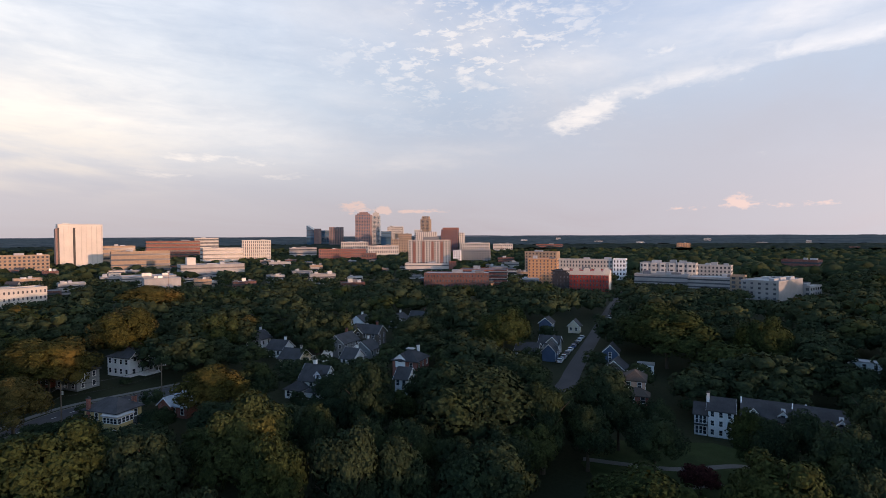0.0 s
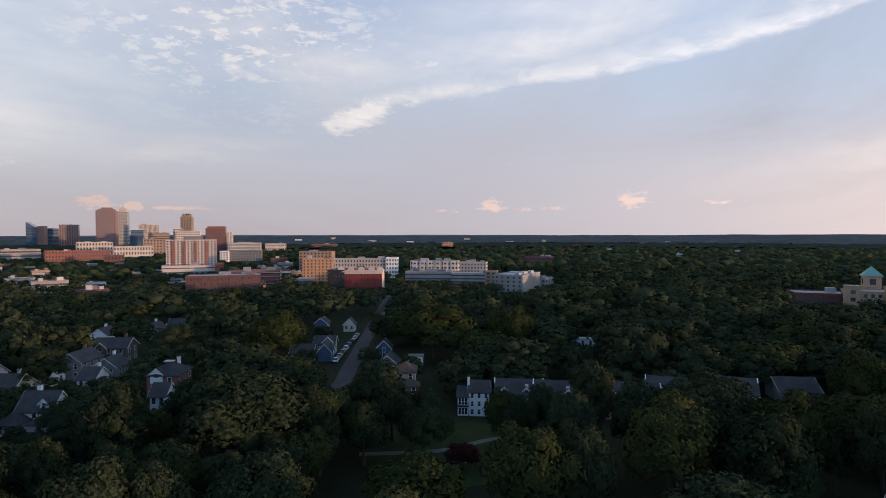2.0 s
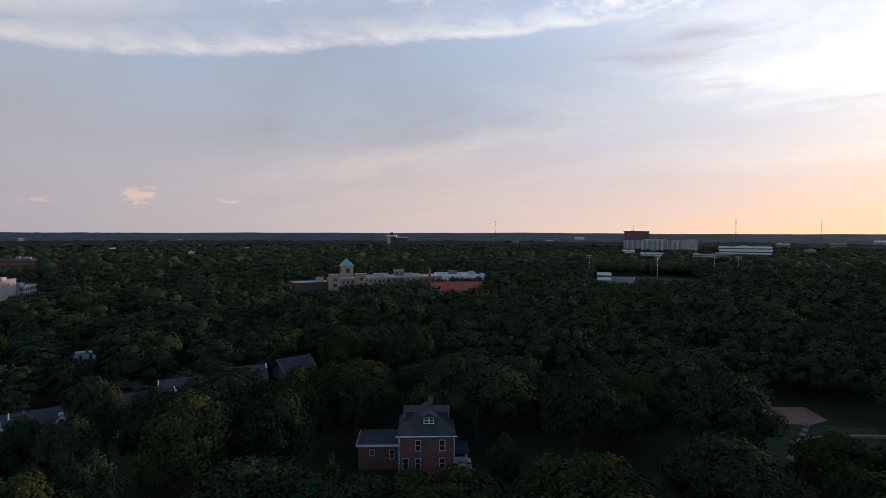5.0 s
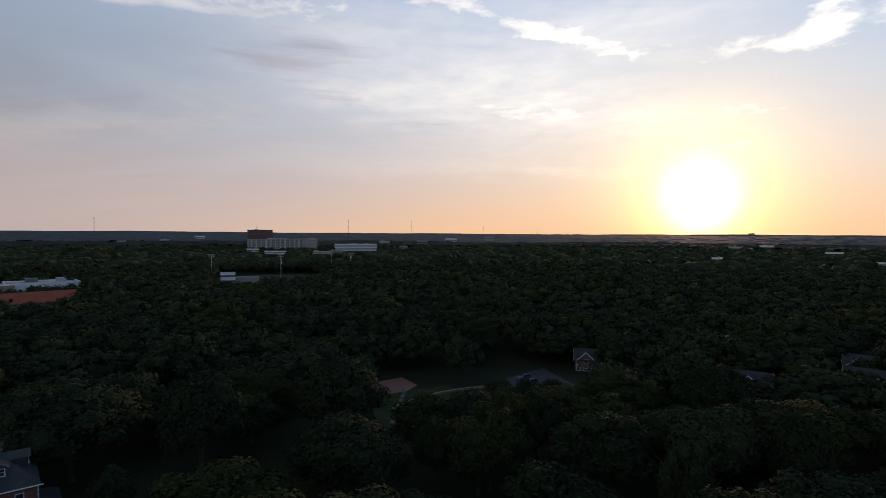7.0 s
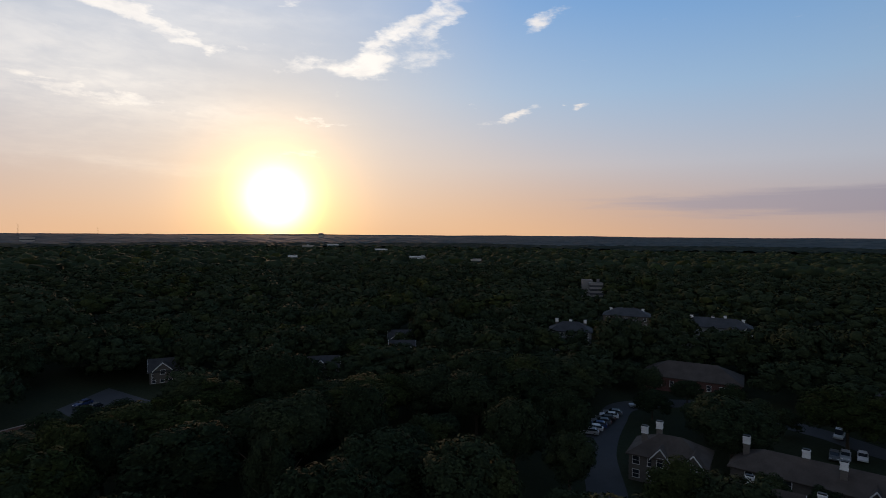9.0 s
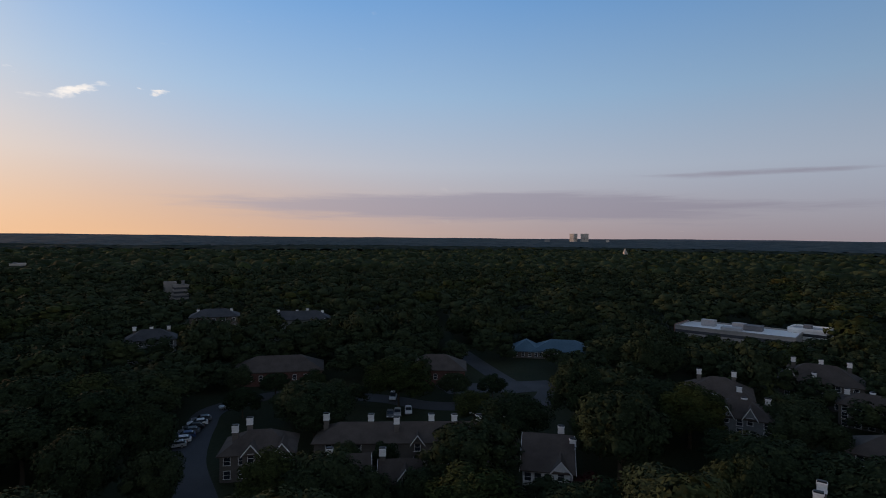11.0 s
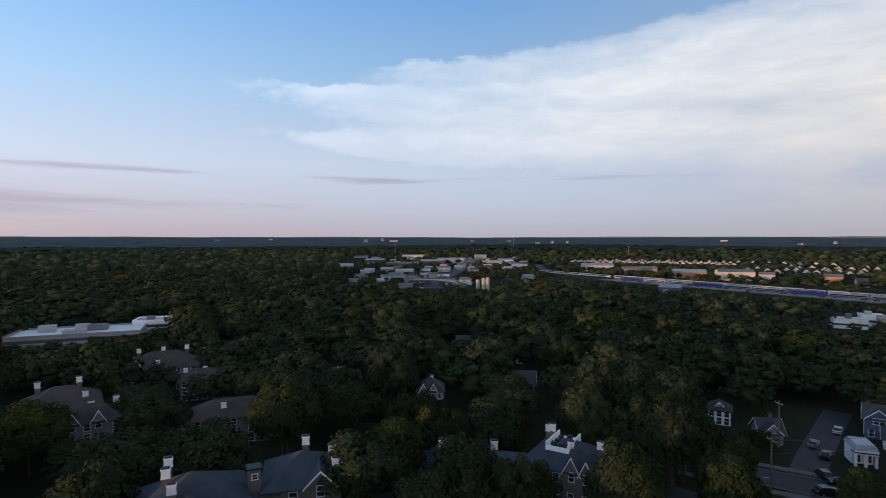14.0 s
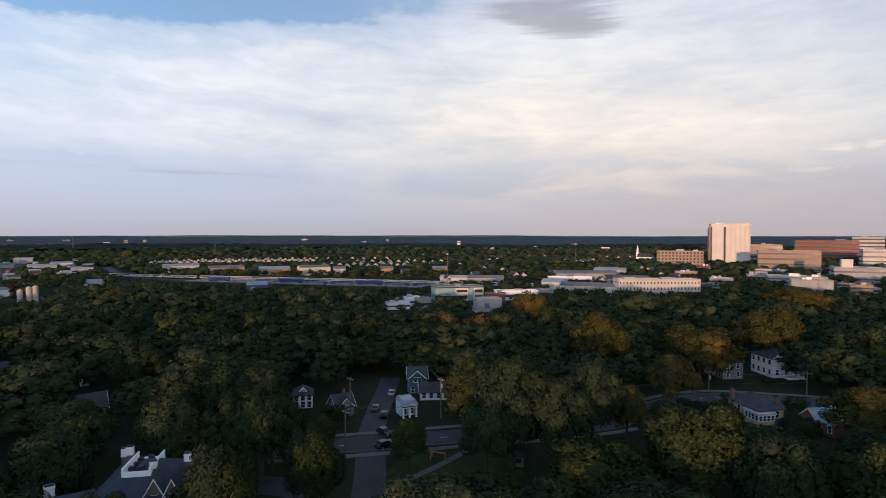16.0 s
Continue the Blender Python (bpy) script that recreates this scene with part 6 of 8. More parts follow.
block("long school wing with white roofs", 67.6, 425, 60, 26, 10, TAN_BRICK, "grid", 2, 12, 8, faces="f", units=4, seen=8.8, name="school")
block("school pavilion with square tower", 67.2, 440, 8, 8, 14.5, TAN_BRICK, "grid", 3, 2, 8, faces="fl", units=0)
block("white-roofed gymnasium of the school", 73.6, 440, 40, 24, 10.5, WHITE, "none", 1, 1, 6, units=2, seen=10.2, name="school")
x, y = bearing(73.4, 372)
house("school hall with red tiled gable roof", x, y, -73.4 + 8, 36, 18, 6.5, "gable", 5.0, TAN_BRICK, TILE_RED, (("f", 6), ("l", 2)), floors=1, seen=6, name="school_hall", category="school")
x, y = bearing(70.5, 425)
single("smokestack", Shape().tube((0, 0, 0), (0, 0, 17), 1.3, 1.0, 12), RED_BRICK, "red brick boiler chimney of the school", "chimney", pose(x, y, 0))
# sports field
x, y = bearing(92, 565)
patch("sports_field", [(x - 20, y + 42), (x + 26, y + 40), (x + 30, y - 50), (x - 16, y - 48)], 0.1, GRASS, "mown sports field in the woods", "field", 1.0)
block("white press box above the stand", 88.5, 505, 12, 5, 9, WHITE, "band", 2, tall=0.4, units=0, seen=3)
block("grey concrete grandstand beside the field", 90.2, 512, 22, 8, 4.5, GREYWALL, "none", 1, 1, 0, units=0, seen=1)
for a, d in ((87, 540), (93.5, 540), (98.5, 590), (100.5, 560)):
    x, y = bearing(a, d)
    m = thing("floodlight_mast", pose(x, y, 0, 0, 0, -a), "tall steel floodlight mast beside the field", "floodlight", "floodlight masts of the field")
    part("pole", Shape().tube((0, 0, 0), (0, 0, 24), 0.3, 0.18), STEEL, m)
    part("lamp_rack", Shape().box(-3, 3, -0.2, 0.2, 23.6, 24.4).box(-3, 3, -0.2, 0.2, 22.0, 22.5), STEEL, m)
# hospital
e = block("broad pale hospital with many balconies", 92.9, 1240, 112, 40, 30, GREYWALL, "grid", 6, 26, 6, share=0.5, tall=0.5, faces="f", units=4, seen=14, name="hospital", category="hospital")
for k in range(-50, 55, 10):
    part("bay", Shape().box(k - 1.4, k + 1.4, -21.5, -19.9, 0, 31), PALE, e, "projecting pale bay")
block("dark slab of the hospital's rear tower", 91.5, 1330, 54, 30, 50, DARK_BRICK, "band", 9, tall=0.4, skew=6, units=1, seen=34)
block("end wing of the hospital", 96.0, 1260, 46, 30, 31, PALE, "grid", 6, 9, 6, faces="f", units=2, seen=14)
block("long white low clinic", 101, 1230, 92, 40, 20, WHITE, "band", 3, tall=0.4, skew=6, units=4, seen=6)
for k, (a, d, w, h) in enumerate(((93, 1120, 60, 9), (97.5, 1100, 50, 9), (99, 1150, 40, 9), (90.8, 1180, 36, 12), (104, 1500, 40, 24), (108, 1600, 46, 24), (111, 1900, 60, 26), (83, 1800, 40, 22), (79.5, 1700, 30, 20), (86, 2100, 50, 24), (115, 2300, 60, 28), (106, 1350, 30, 14))):
    block("low white building around the hospital", a, d, w * 0.7, 22, h * 0.9, (WHITE, PALE, GREYWALL)[k % 3], "band", 2, tall=0.35, units=2, seen=h - 5, group="low buildings round the hospital")
# domed arena and radio masts on the skyline
x, y = bearing(66.5, 1560)
e = thing("arena", pose(x, y, 0, 0, 0, -66), "white sports arena with a shallow dark dome", "arena")
part("wall", Shape().prism([(11 * math.sin(k * 0.3927), 11 * math.cos(k * 0.3927)) for k in range(16)], 0, 35), DARK_BRICK, e)
part("band", Shape().prism([(15 * math.sin(k * 0.3927), 15 * math.cos(k * 0.3927)) for k in range(16)], 35, 38.5), WHITE, e, "white overhanging upper band")
part("roof", Shape().prism([(9 * math.sin(k * 0.3927), 9 * math.cos(k * 0.3927)) for k in range(16)], 38.5, 47, 0.25), DARKMETAL, e)
part("wing", Shape().box(12, 46, -10, 10, 0, 32), DARK_BRICK, e)
part("wing_roof", Shape().box(11, 47, -11, 11, 32, 34), WHITE, e)
part("stair_core", Shape().box(-14, -4, -20, -12, 0, 34), PEACH, e)
for a, d, h in ((77.4, 3000, 112), (100.25, 2500, 108), (106.8, 2800, 110), (91.2, 3200, 90), (114.4, 3300, 85), (120.0, 3600, 80)):
    x, y = bearing(a, d)
    m = thing("radio_mast", pose(x, y, 0), "slender lattice radio mast on the skyline", "mast", "radio masts on the skyline")
    s = Shape()
    for q in range(3):
        b = q * 2.0944
        s.tube((1.4 * math.cos(b), 1.4 * math.sin(b), 0), (1.4 * math.cos(b), 1.4 * math.sin(b), h), 0.3, 0.25, 4)
    for k in range(0, int(h), 6):
        s.tube((1.4, 0, k), (-0.7, 1.2, k + 6), 0.15, 0.15, 3)
    part("lattice", s, DARKMETAL, m)
# sun side, behind the woods
for k, (a, d, w, h, m) in enumerate(((138.5, 1400, 46, 20, PALE), (141, 1500, 50, 22, WHITE), (137, 900, 24, 13, WHITE), (146, 1300, 50, 14, WHITE), (149.8, 980, 60, 8, WHITE), (127, 2600, 50, 30, PALE), (139.8, 3400, 50, 48, PALE), (156, 800, 26, 12, PALE))):
    block("pale low building seen over dark woods", a, d, w * 0.6, 20, h * 0.8, m, "band", 2, tall=0.35, units=1, seen=h - 4, group="pale buildings towards the sunset")
block("pale four-storey office on stilts in the trees", 168.3, 400, 9, 8, 11, GREYWALL, "band", 4, 5, 8, tall=0.6, seen=3.5, units=1)
block("pale penthouse wing of the office", 167.4, 408, 7, 8, 12.4, GREYWALL, "none", 1, 1, 8, units=0, seen=9)
# flat white school and blue-roofed pavilion
e = block("long white flat-roofed school with dark windows", -137.2, 258, 46, 22, 6.0, GREYWALL, "band", 2, tall=0.5, skew=-12, seen=3.6, units=4, name="school", category="school", roof=WHITE)
part("end_wall", Shape().box(-23.3, -23.0, -11.2, 11.2, -2, 7.2), RED_BRICK, e, "red brick end wall")
block("raised white wing of the school", -131.6, 272, 14, 12, 7.5, WHITE, "band", 2, tall=0.4, skew=-12, seen=5, units=1, name="school", category="school")
for k, w, z in ((-157.0, 10, 4.2), (-153.2, 22, 4.6)):
    x, y = bearing(k, 212)
    house("low pavilion with blue metal hip roof", x, y, -k, w, 13, z - 1.6, "hip", 3.4, TAUPE, BLUEMETAL, (("f", 4),), floors=1, seen=2.6, name="pavilion", category="pavilion", group="blue-roofed pavilions")
# far towers and halls
for a in (-152.35, -151.25):
    block("far apartment tower glowing in the evening sun", a, 3500, 34, 34, 64, PRECAST, "band", 12, skew=-42, tall=0.3, units=0, seen=50, group="twin towers on the horizon")
for k, (a, d, w, h) in enumerate(((-155, 3300, 90, 40), (-149, 3300, 60, 38), (-153, 1500, 36, 18), (-126, 2900, 80, 28), (-121, 3000, 60, 28), (-111.5, 2700, 60, 34), (-109.8, 2800, 40, 40), (-108.6, 2700, 120, 28), (-100.3, 2600, 60, 26), (-96.5, 2700, 80, 26),
                                  (-93.5, 2300, 60, 24), (-92.0, 2400, 40, 34), (-90.5, 2500, 36, 34), (-76, 2600, 90, 28), (-70, 2300, 60, 24), (-67.5, 2500, 40, 30), (-60, 1700, 30, 36), (-48, 1900, 60, 22), (-52, 1500, 36, 20), (-45, 1400, 60, 20), (-56.5, 1300, 30, 22))):
    block("distant pale building on the plain", a, d, w * 0.34, 20, h * 0.7, (GREYWALL, PRECAST, GREYWALL)[k % 3], "band", 3, tall=0.35, units=1, seen=h - 6, group="distant buildings on the plain")
x, y = bearing(-147.3, 1200)
e = thing("church_spire", pose(x, y, 0), "pale stone church tower rising over the woods", "church")
part("tower", Shape().box(-4, 4, -4, 4, 0, 17).prism([(-3.2, -3.2), (3.2, -3.2), (3.2, 3.2), (-3.2, 3.2)], 17, 26, 0.1), PALE, e)
part("nave", Shape().box(-9, 9, 4, 26, 0, 10), PALE, e)

# ---- highway, rail yard and works ----
def far_road(points, width, label, z=0.3):
    s, line = ribbon(points, width, z, 0.6)
    single("road", s, ASPHALT, label, "road", kind="structure")
    for q in line[::2]:
        if math.hypot(q.x, q.y) < 1250:
            keep_clear(q.x, q.y, width / 2 + 3, 0.5)


P = lambda az, d: bearing(az, d)
far_road([P(-104.5, 470), P(-104.2, 560), P(-102.8, 640), P(-101.2, 800), P(-100.2, 1020), P(-99, 1300), P(-98.5, 1800)], 18, "broad highway running out to the plain")
far_road([P(-93.5, 900), P(-92.5, 740), P(-90, 640), P(-85, 590)], 10, "curving asphalt road beside the tracks")
# flyover
pts = [P(-106.4, 505), P(-104.9, 506), P(-103.3, 498), P(-102.0, 482), P(-101.3, 460)]
s, line = ribbon(pts, 8, 5.0, 0.9)
e = thing("flyover", pose(0, 0, 0), "curved pale concrete flyover with parapets", "bridge")
part("deck", s, CONCRETE, e)
for off in (-3.85, 3.85):
    w, _ = ribbon(pts, 0.3, 5.8, 0.85, off)
    part("parapet", w, PALE, e)
for q in line[2::6]:
    part("pier", Shape().box(-0.6, 0.6, -1.8, 1.8, -1, 4.2).box(-0.7, 0.7, -3.4, 3.4, 3.4, 4.15), CONCRETE, e, "", pose(q.x, q.y, 0, 0, 0, 10))
for q in line:
    keep_clear(q.x, q.y, 7, 3.0)


def shed(label, az, d, w, depth, h, wall, roof, skew=0.0, seen=None, rise=1.6, group="sheds and warehouses"):
    x, y = bearing(az, d)
    e = thing("warehouse", pose(x, y, 0, 0, 0, -az + skew), label, "warehouse", group)
    part("wall", gable_wall(w, depth, h, rise), wall, e)
    part("roof", gable_roof(w, depth, h, rise, 0.3), roof, e)
    for k in range(max(1, int(w / 9))):
        part("roller_door", Shape().box(-1.8, 1.8, -depth / 2 - 0.06, -depth / 2 + 0.02, 0, min(3.6, h - 0.6)), STEEL, e, "", pose(-w / 2 + 5 + k * 9, 0, 0))
    keep_clear(x, y, 0.4 * math.hypot(w, depth), seen if seen is not None else h - 3, math.degrees(math.atan2(w / 2, d)))
    return e


rng = random.Random(5)
for k, (a, d, w, dp, h) in enumerate(((-112.8, 520, 14, 10, 5), (-110.0, 505, 10, 12, 6), (-108.6, 560, 40, 14, 6), (-106.6, 540, 26, 16, 4.4), (-107.5, 640, 34, 20, 7), (-103.4, 700, 26, 14, 7), (-108.0, 800, 60, 26, 8), (-104.5, 860, 60, 30, 9), (-103.0, 930, 50, 30, 9),
                                      (-110.5, 900, 50, 26, 9), (-98.2, 860, 46, 26, 8), (-96.8, 900, 40, 24, 9), (-94.5, 560, 22, 16, 6), (-113.5, 760, 30, 16, 8), (-99.4, 1100, 40, 20, 9), (-106.5, 1100, 70, 24, 10), (-107.4, 470, 20, 14, 4.2), (-104.6, 600, 20, 14, 5), (-109.3, 690, 26, 16, 6), (-111.6, 640, 18, 12, 6), (-101.8, 980, 40, 20, 8), (-112, 1050, 40, 18, 9), (-95.6, 760, 24, 14, 7))):
    shed("pale-roofed warehouse beside the highway", a, d, w * 0.62, dp * 0.8, h * 0.85, rng.choice((GREYWALL, PALE, GREYWALL, DARK_BRICK)), rng.choice((GREYROOF, METALROOF, GREYROOF, MEMBRANE)), rng.uniform(-15, 15), seen=h - 2.2)
for k in range(46):
    a, d = rng.uniform(-113.5, -94.5), rng.uniform(500, 1150)
    shed("small dim-roofed shed beside the highway", a, d, rng.uniform(6, 15), rng.uniform(5, 9), rng.uniform(3, 5), rng.choice((GREYWALL, DARK_BRICK, GREYWALL, WHITE)), rng.choice((GREYROOF, METALROOF, SHINGLE_GREY, MEMBRANE)), rng.uniform(-25, 25), seen=2.6)
# silos
for k, (dx, hh) in enumerate(((-1.7, 10), (1.7, 10.5), (-6.5, 8.5))):
    x, y = bearing(-98.9, 455)
    single("silo", Shape().tube((0, 0, 0), (0, 0, hh), 1.6, 1.6, 16).tube((0, 0, hh), (0, 0, hh + 0.9), 1.6, 0.4, 16), PALE, "pale concrete silo lit by the sun", "silo", pose(x - 0.15 * dx, y + dx, 0), "silos at the works")
keep_clear(*bearing(-98.9, 455), 10, 2.0)
# tall floodlight mast
for a, d, h in ((-108.45, 950, 32), (-96.0, 1500, 40), (-84.5, 1100, 26), (-61.2, 430, 30), (-47.9, 780, 34), (-26.9, 430, 20)):
    x, y = bearing(a, d)
    m = thing("light_mast", pose(x, y, 0), "tall slender steel light mast", "mast", "tall masts by the highway and town")
    part("pole", Shape().tube((0, 0, 0), (0, 0, h), 0.0004 * d, 0.00028 * d), ROSE_GRANITE, m)
    part("head", Shape().tube((0, 0, h), (0, 0, h + 0.8), 1.1, 1.1, 10), STEEL, m)
# rail yard: tracks, platform and a blue and silver train
ya, yb = Vector((*bearing(-86.5, 600), 0)), Vector((*bearing(-63.5, 480), 0))
run = (yb - ya).normalized()
turn = math.degrees(math.atan2(run.y, run.x))
side = Vector((-run.y, run.x, 0))
mid = (ya + yb) / 2
half = (yb - ya).length / 2
single("rail_yard", Shape().box(-half, half, -14, 26, -0.3, 0.25), surf("ballast", (0.16, 0.14, 0.13), (0.24, 0.21, 0.19), 0.3, 0.95, bump=0.5), "broad brown ballast bed of the rail yard", "rail yard", pose(mid.x, mid.y, 0, 0, 0, turn), kind="structure")
for q in np.linspace(-half, half, 24):
    p = mid + run * float(q)
    keep_clear(p.x, p.y, 22, 0.0)
s = Shape()
for k in range(-2, 6):
    for g2 in (-0.72, 0.72):
        s.box(-half, half, k * 4.2 + g2 - 0.05, k * 4.2 + g2 + 0.05, 0.25, 0.42)
single("rail_tracks", s, STEEL, "parallel steel rails across the yard", "rails", pose(mid.x, mid.y, 0, 0, 0, turn), kind="structure")
BLUECOACH = surf("blue_coach_paint", (0.03, 0.06, 0.2), (0.04, 0.08, 0.26), 0.2, 0.4, bump=0.0)


def coach(along, track, length, body, stripe, label, name="railway_coach", hh=3.9):
    p = mid + run * along + side * (track * 4.2)
    # rails run along the yard's own x; +y there is away from the street
    e = thing(name, pose(p.x, p.y, 0.42, 0, 0, turn), label, "train", "rail vehicles in the yard")
    part("body", Shape().extrude_x([(-1.45, 0.9), (1.45, 0.9), (1.45, hh - 0.4), (1.0, hh), (-1.0, hh), (-1.45, hh - 0.4)], -length / 2, length / 2), body, e)
    for sy in (-1, 1):
        y0, y1 = sorted((sy * 1.45, sy * 1.49))
        part("stripe", Shape().box(-length / 2, length / 2, y0, y1, 1.1, 1.9), stripe, e)
        part("window_band", Shape().box(-length / 2 + 1, length / 2 - 1, y0, y1, 2.2, 3.0), GLASS, e)
    for k in (-length / 2 + 3, length / 2 - 3):
        b = part("bogie", Shape().box(-1.6, 1.6, -1.1, 1.1, 0.35, 0.9), DARKMETAL, e, "", pose(k, 0, 0))
        if name == "railway_coach":
            for wx in (-1.1, 1.1):
                part("wheelset", Shape().tube((0, -0.8, 0), (0, 0.8, 0), 0.45, 0.45, 12), DARKMETAL, b, "", pose(wx, 0, 0.45))


for k in range(9):
    coach(-half * 0.72 + k * 26.5, -1, 25, STEEL if k % 3 else BLUECOACH, BLUECOACH, "blue and silver passenger coach in the yard")
for k in range(22):
    coach(-half * 0.95 + k * 15.5, 3, 14, PALE if k % 4 else GREYWALL, GREYWALL, "pale freight wagon standing on a far track", "freight_wagon", 3.6)
for k in range(14):
    coach(-half - 190 + k * 13.8, 3 - 0.6 * k / 14, 12.5, PALE if k % 3 else GREYWALL, PALE, "white freight wagon on the curve of the line", "freight_wagon", 3.4)
for k, (a, d, w, dp, h, m) in enumerate(((-75.1, 640, 34, 20, 9, CREAM), (-79.0, 660, 34, 14, 7, TAN_BRICK), (-83.5, 720, 40, 16, 6, TAN_BRICK), (-87.5, 740, 40, 16, 8, PALE), (-72.5, 640, 14, 12, 7, PALE), (-80.6, 470, 16, 12, 5, BLUESIDE), (-67.6, 620, 14, 12, 8, ORANGE_BRICK),
                                         (-62, 640, 16, 12, 7, ORANGE_BRICK), (-57.5, 520, 40, 12, 5, GREYWALL), (-60.5, 520, 26, 8, 5, PALE), (-47.0, 560, 60, 22, 8, GREYWALL), (-44.5, 640, 34, 16, 7, GREYWALL), (-46.0, 430, 50, 16, 7, PALE), (-50.0, 470, 20, 14, 6, PALE), (-42.5, 520, 30, 14, 7, GREYWALL))):
    shed("pale gabled works building by the railway", a, d, w, dp, h, m, METALROOF if k % 2 else GREYROOF, 12 if k < 3 else rng.uniform(-12, 12), seen=h - 1.8, rise=2.2)
# rows of small gabled houses on the slope
hut = None
spots = [(-90.0 + 0.62 * k, 905 + 9 * math.sin(k)) for k in range(25)] + [(-90.0 + 0.62 * k + 0.3, 945 + 6 * math.sin(2 * k)) for k in range(24)] + [(-74.0 + 0.75 * k, 770 + 30 * math.sin(1.7 * k)) for k in range(12)] + [(-70.0 + 0.9 * k, 850 + 25 * math.sin(2.3 * k)) for k in range(10)] + [(-88 + 1.2 * k, 985) for k in range(18)]
for k, (a, d) in enumerate(spots):
    x, y = bearing(a, d)
    m = pose(x, y, float(ground_z(x, y)), 0, 0, -a + 90 + 8 * math.sin(k))
    if hut is None:
        hut = thing("row_house", m, "small white gabled house in a hillside row", "house", "rows of small houses on the slope")
        part("wall", gable_wall(9, 7.5, 4.6, 3.2), PALE, hut)
        part("roof", gable_roof(9, 7.5, 4.6, 3.2), SHINGLE_GREY, hut)
        for fl in (1.4, 3.8):
            part("window", pane_mesh(2.6, 1.3), None, hut, "", pose(4.5, 0, fl, 0, 0, 90))
    else:
        copy_thing(hut, m)
    keep_clear(x, y, 5, 5.2)
for k in range(42):
    a, d = rng.uniform(-72, -38), rng.uniform(480, 1150)
    x, y = bearing(a, d)
    m = pose(x, y, float(ground_z(x, y)), 0, 0, rng.uniform(0, 180))
    copy_thing(hut, m)
    keep_clear(x, y, 4.5, 6.2)
# teal and cream office with white store
e = block("teal and cream two-storey office with flat roof", -60.2, 375, 34, 16, 9, surf("teal_panel", (0.20, 0.32, 0.33), (0.25, 0.38, 0.39), 0.2, 0.6), "none", 2, 1, 14, name="office_building", seen=3.2)
for k0, k1 in ((-3, 6), (10, 17)):
    part("cream_bay", Shape().box(k0, k1, -8.5, -7.9, 0, 8.8), CREAM, e, "cream projecting bay")
    for zz in (2.6, 6.6):
        part("window_band", Shape().box(k0 + 0.6, k1 - 0.6, -8.56, -8.45, zz - 0.9, zz + 0.9), GLASS, e)
part("glass_front", Shape().box(-16, -4, -8.1, -7.9, 0.4, 3.4), GLASS, e)
part("cornice", Shape().box(-17.6, 17.6, -8.9, 8.4, 9.0, 9.5), DARKMETAL, e)
block("plain white block-built store", -57.0, 335, 16, 10, 5.4, PALE, "none", 1, 1, 14, units=0, name="store", seen=2.2)
block("low red shop front by the store", -56.2, 368, 14, 10, 5, RED_BRICK, "band", 1, tall=0.3, units=1, name="store", seen=1.5)
patch("parking_lot", [(-262, 100), (-240, 120), (-250, 132), (-274, 114)], 0.05, ASPHALT, "asphalt car park between trees", "car park", None)
for k, (a, d, w, h) in enumerate(((-66.5, 330, 14, 4), (-63.8, 330, 9, 6), (-65.0, 345, 10, 5), (-57.5, 300, 10, 4), (-54, 380, 30, 6), (-51.5, 400, 18, 5), (-48.5, 520, 40, 6))):
    block("small pale workshop between trees", a, d, w, 8, h, (WHITE, GREYWALL)[k % 2], "band", 1, tall=0.3, skew=12, units=1, roof=MEMBRANE, name="workshop", seen=h - 0.9, group="workshops below the railway")
# white church with steeple
x, y = bearing(-41.2, 1000)
e = thing("white_church", pose(x, y, 0, 0, 0, 30), "white clapboard church with steeple", "church")
part("nave", gable_wall(24, 13, 9, 6), WHITE, e)
part("roof", gable_roof(24, 13, 9, 6), SHINGLE, e)
part("steeple", Shape().box(-15, -11, -2, 2, 0, 17).box(-14.4, -11.6, -1.4, 1.4, 17, 22).prism([(-14.2, -1.2), (-11.8, -1.2), (-11.8, 1.2), (-14.2, 1.2)], 22, 29, 0.05), WHITE, e)
keep_clear(x, y, 12, 7)

# ---- trees ----
# large trees: bearing, distance, crown radius, height
HERO = []
HERO += [(3, 106, 12.3, 21), (-9.9, 78, 6.2, 18), (-8, 112, 6.8, 19), (-20.4, 92, 7.8, 19), (-29.4, 89, 6.7, 17), (-36.5, 95, 9.6, 20), (-23.5, 141, 9.8, 18), (10.4, 103, 5.4, 20), (32.5, 82, 7.6, 17), (38.1, 85, 5.1, 16), (-30.5, 225, 11.7, 19), (-36.6, 197, 14.7, 20), (-38.7, 153, 7.5, 18), (-28.6, 340, 17.9, 18), (22.5, 197, 16.5, 21), (30.6, 194, 8.7, 20), (-13.2, 197, 8.4, 17), (6.3, 194, 10.4, 19), (-2.7, 212, 11, 19), (-5.1, 78, 6, 16)]
HERO += [(-17.8, 77, 5.6, 17), (15, 106, 6, 17), (29.8, 115, 4.8, 12), (39.1, 122, 6, 18), (-24.7, 71, 4.3, 15), (4.5, 77, 7.5, 15), (-13.3, 99, 4.1, 15), (11.8, 114, 6.5, 16), (46.3, 96, 8.1, 18), (53.8, 98, 7.6, 18), (62.8, 115, 5.6, 17), (61.3, 166, 7.2, 17), (72.5, 114, 9, 18), (68.5, 162, 8.8, 18), (59.8, 115, 3.5, 14), (-45.6, 174, 9, 21), (-36.2, 186, 10.8, 20), (-30.2, 212, 10.3, 20), (-54.4, 105, 9.2, 22), (-65.4, 104, 4.3, 9)]
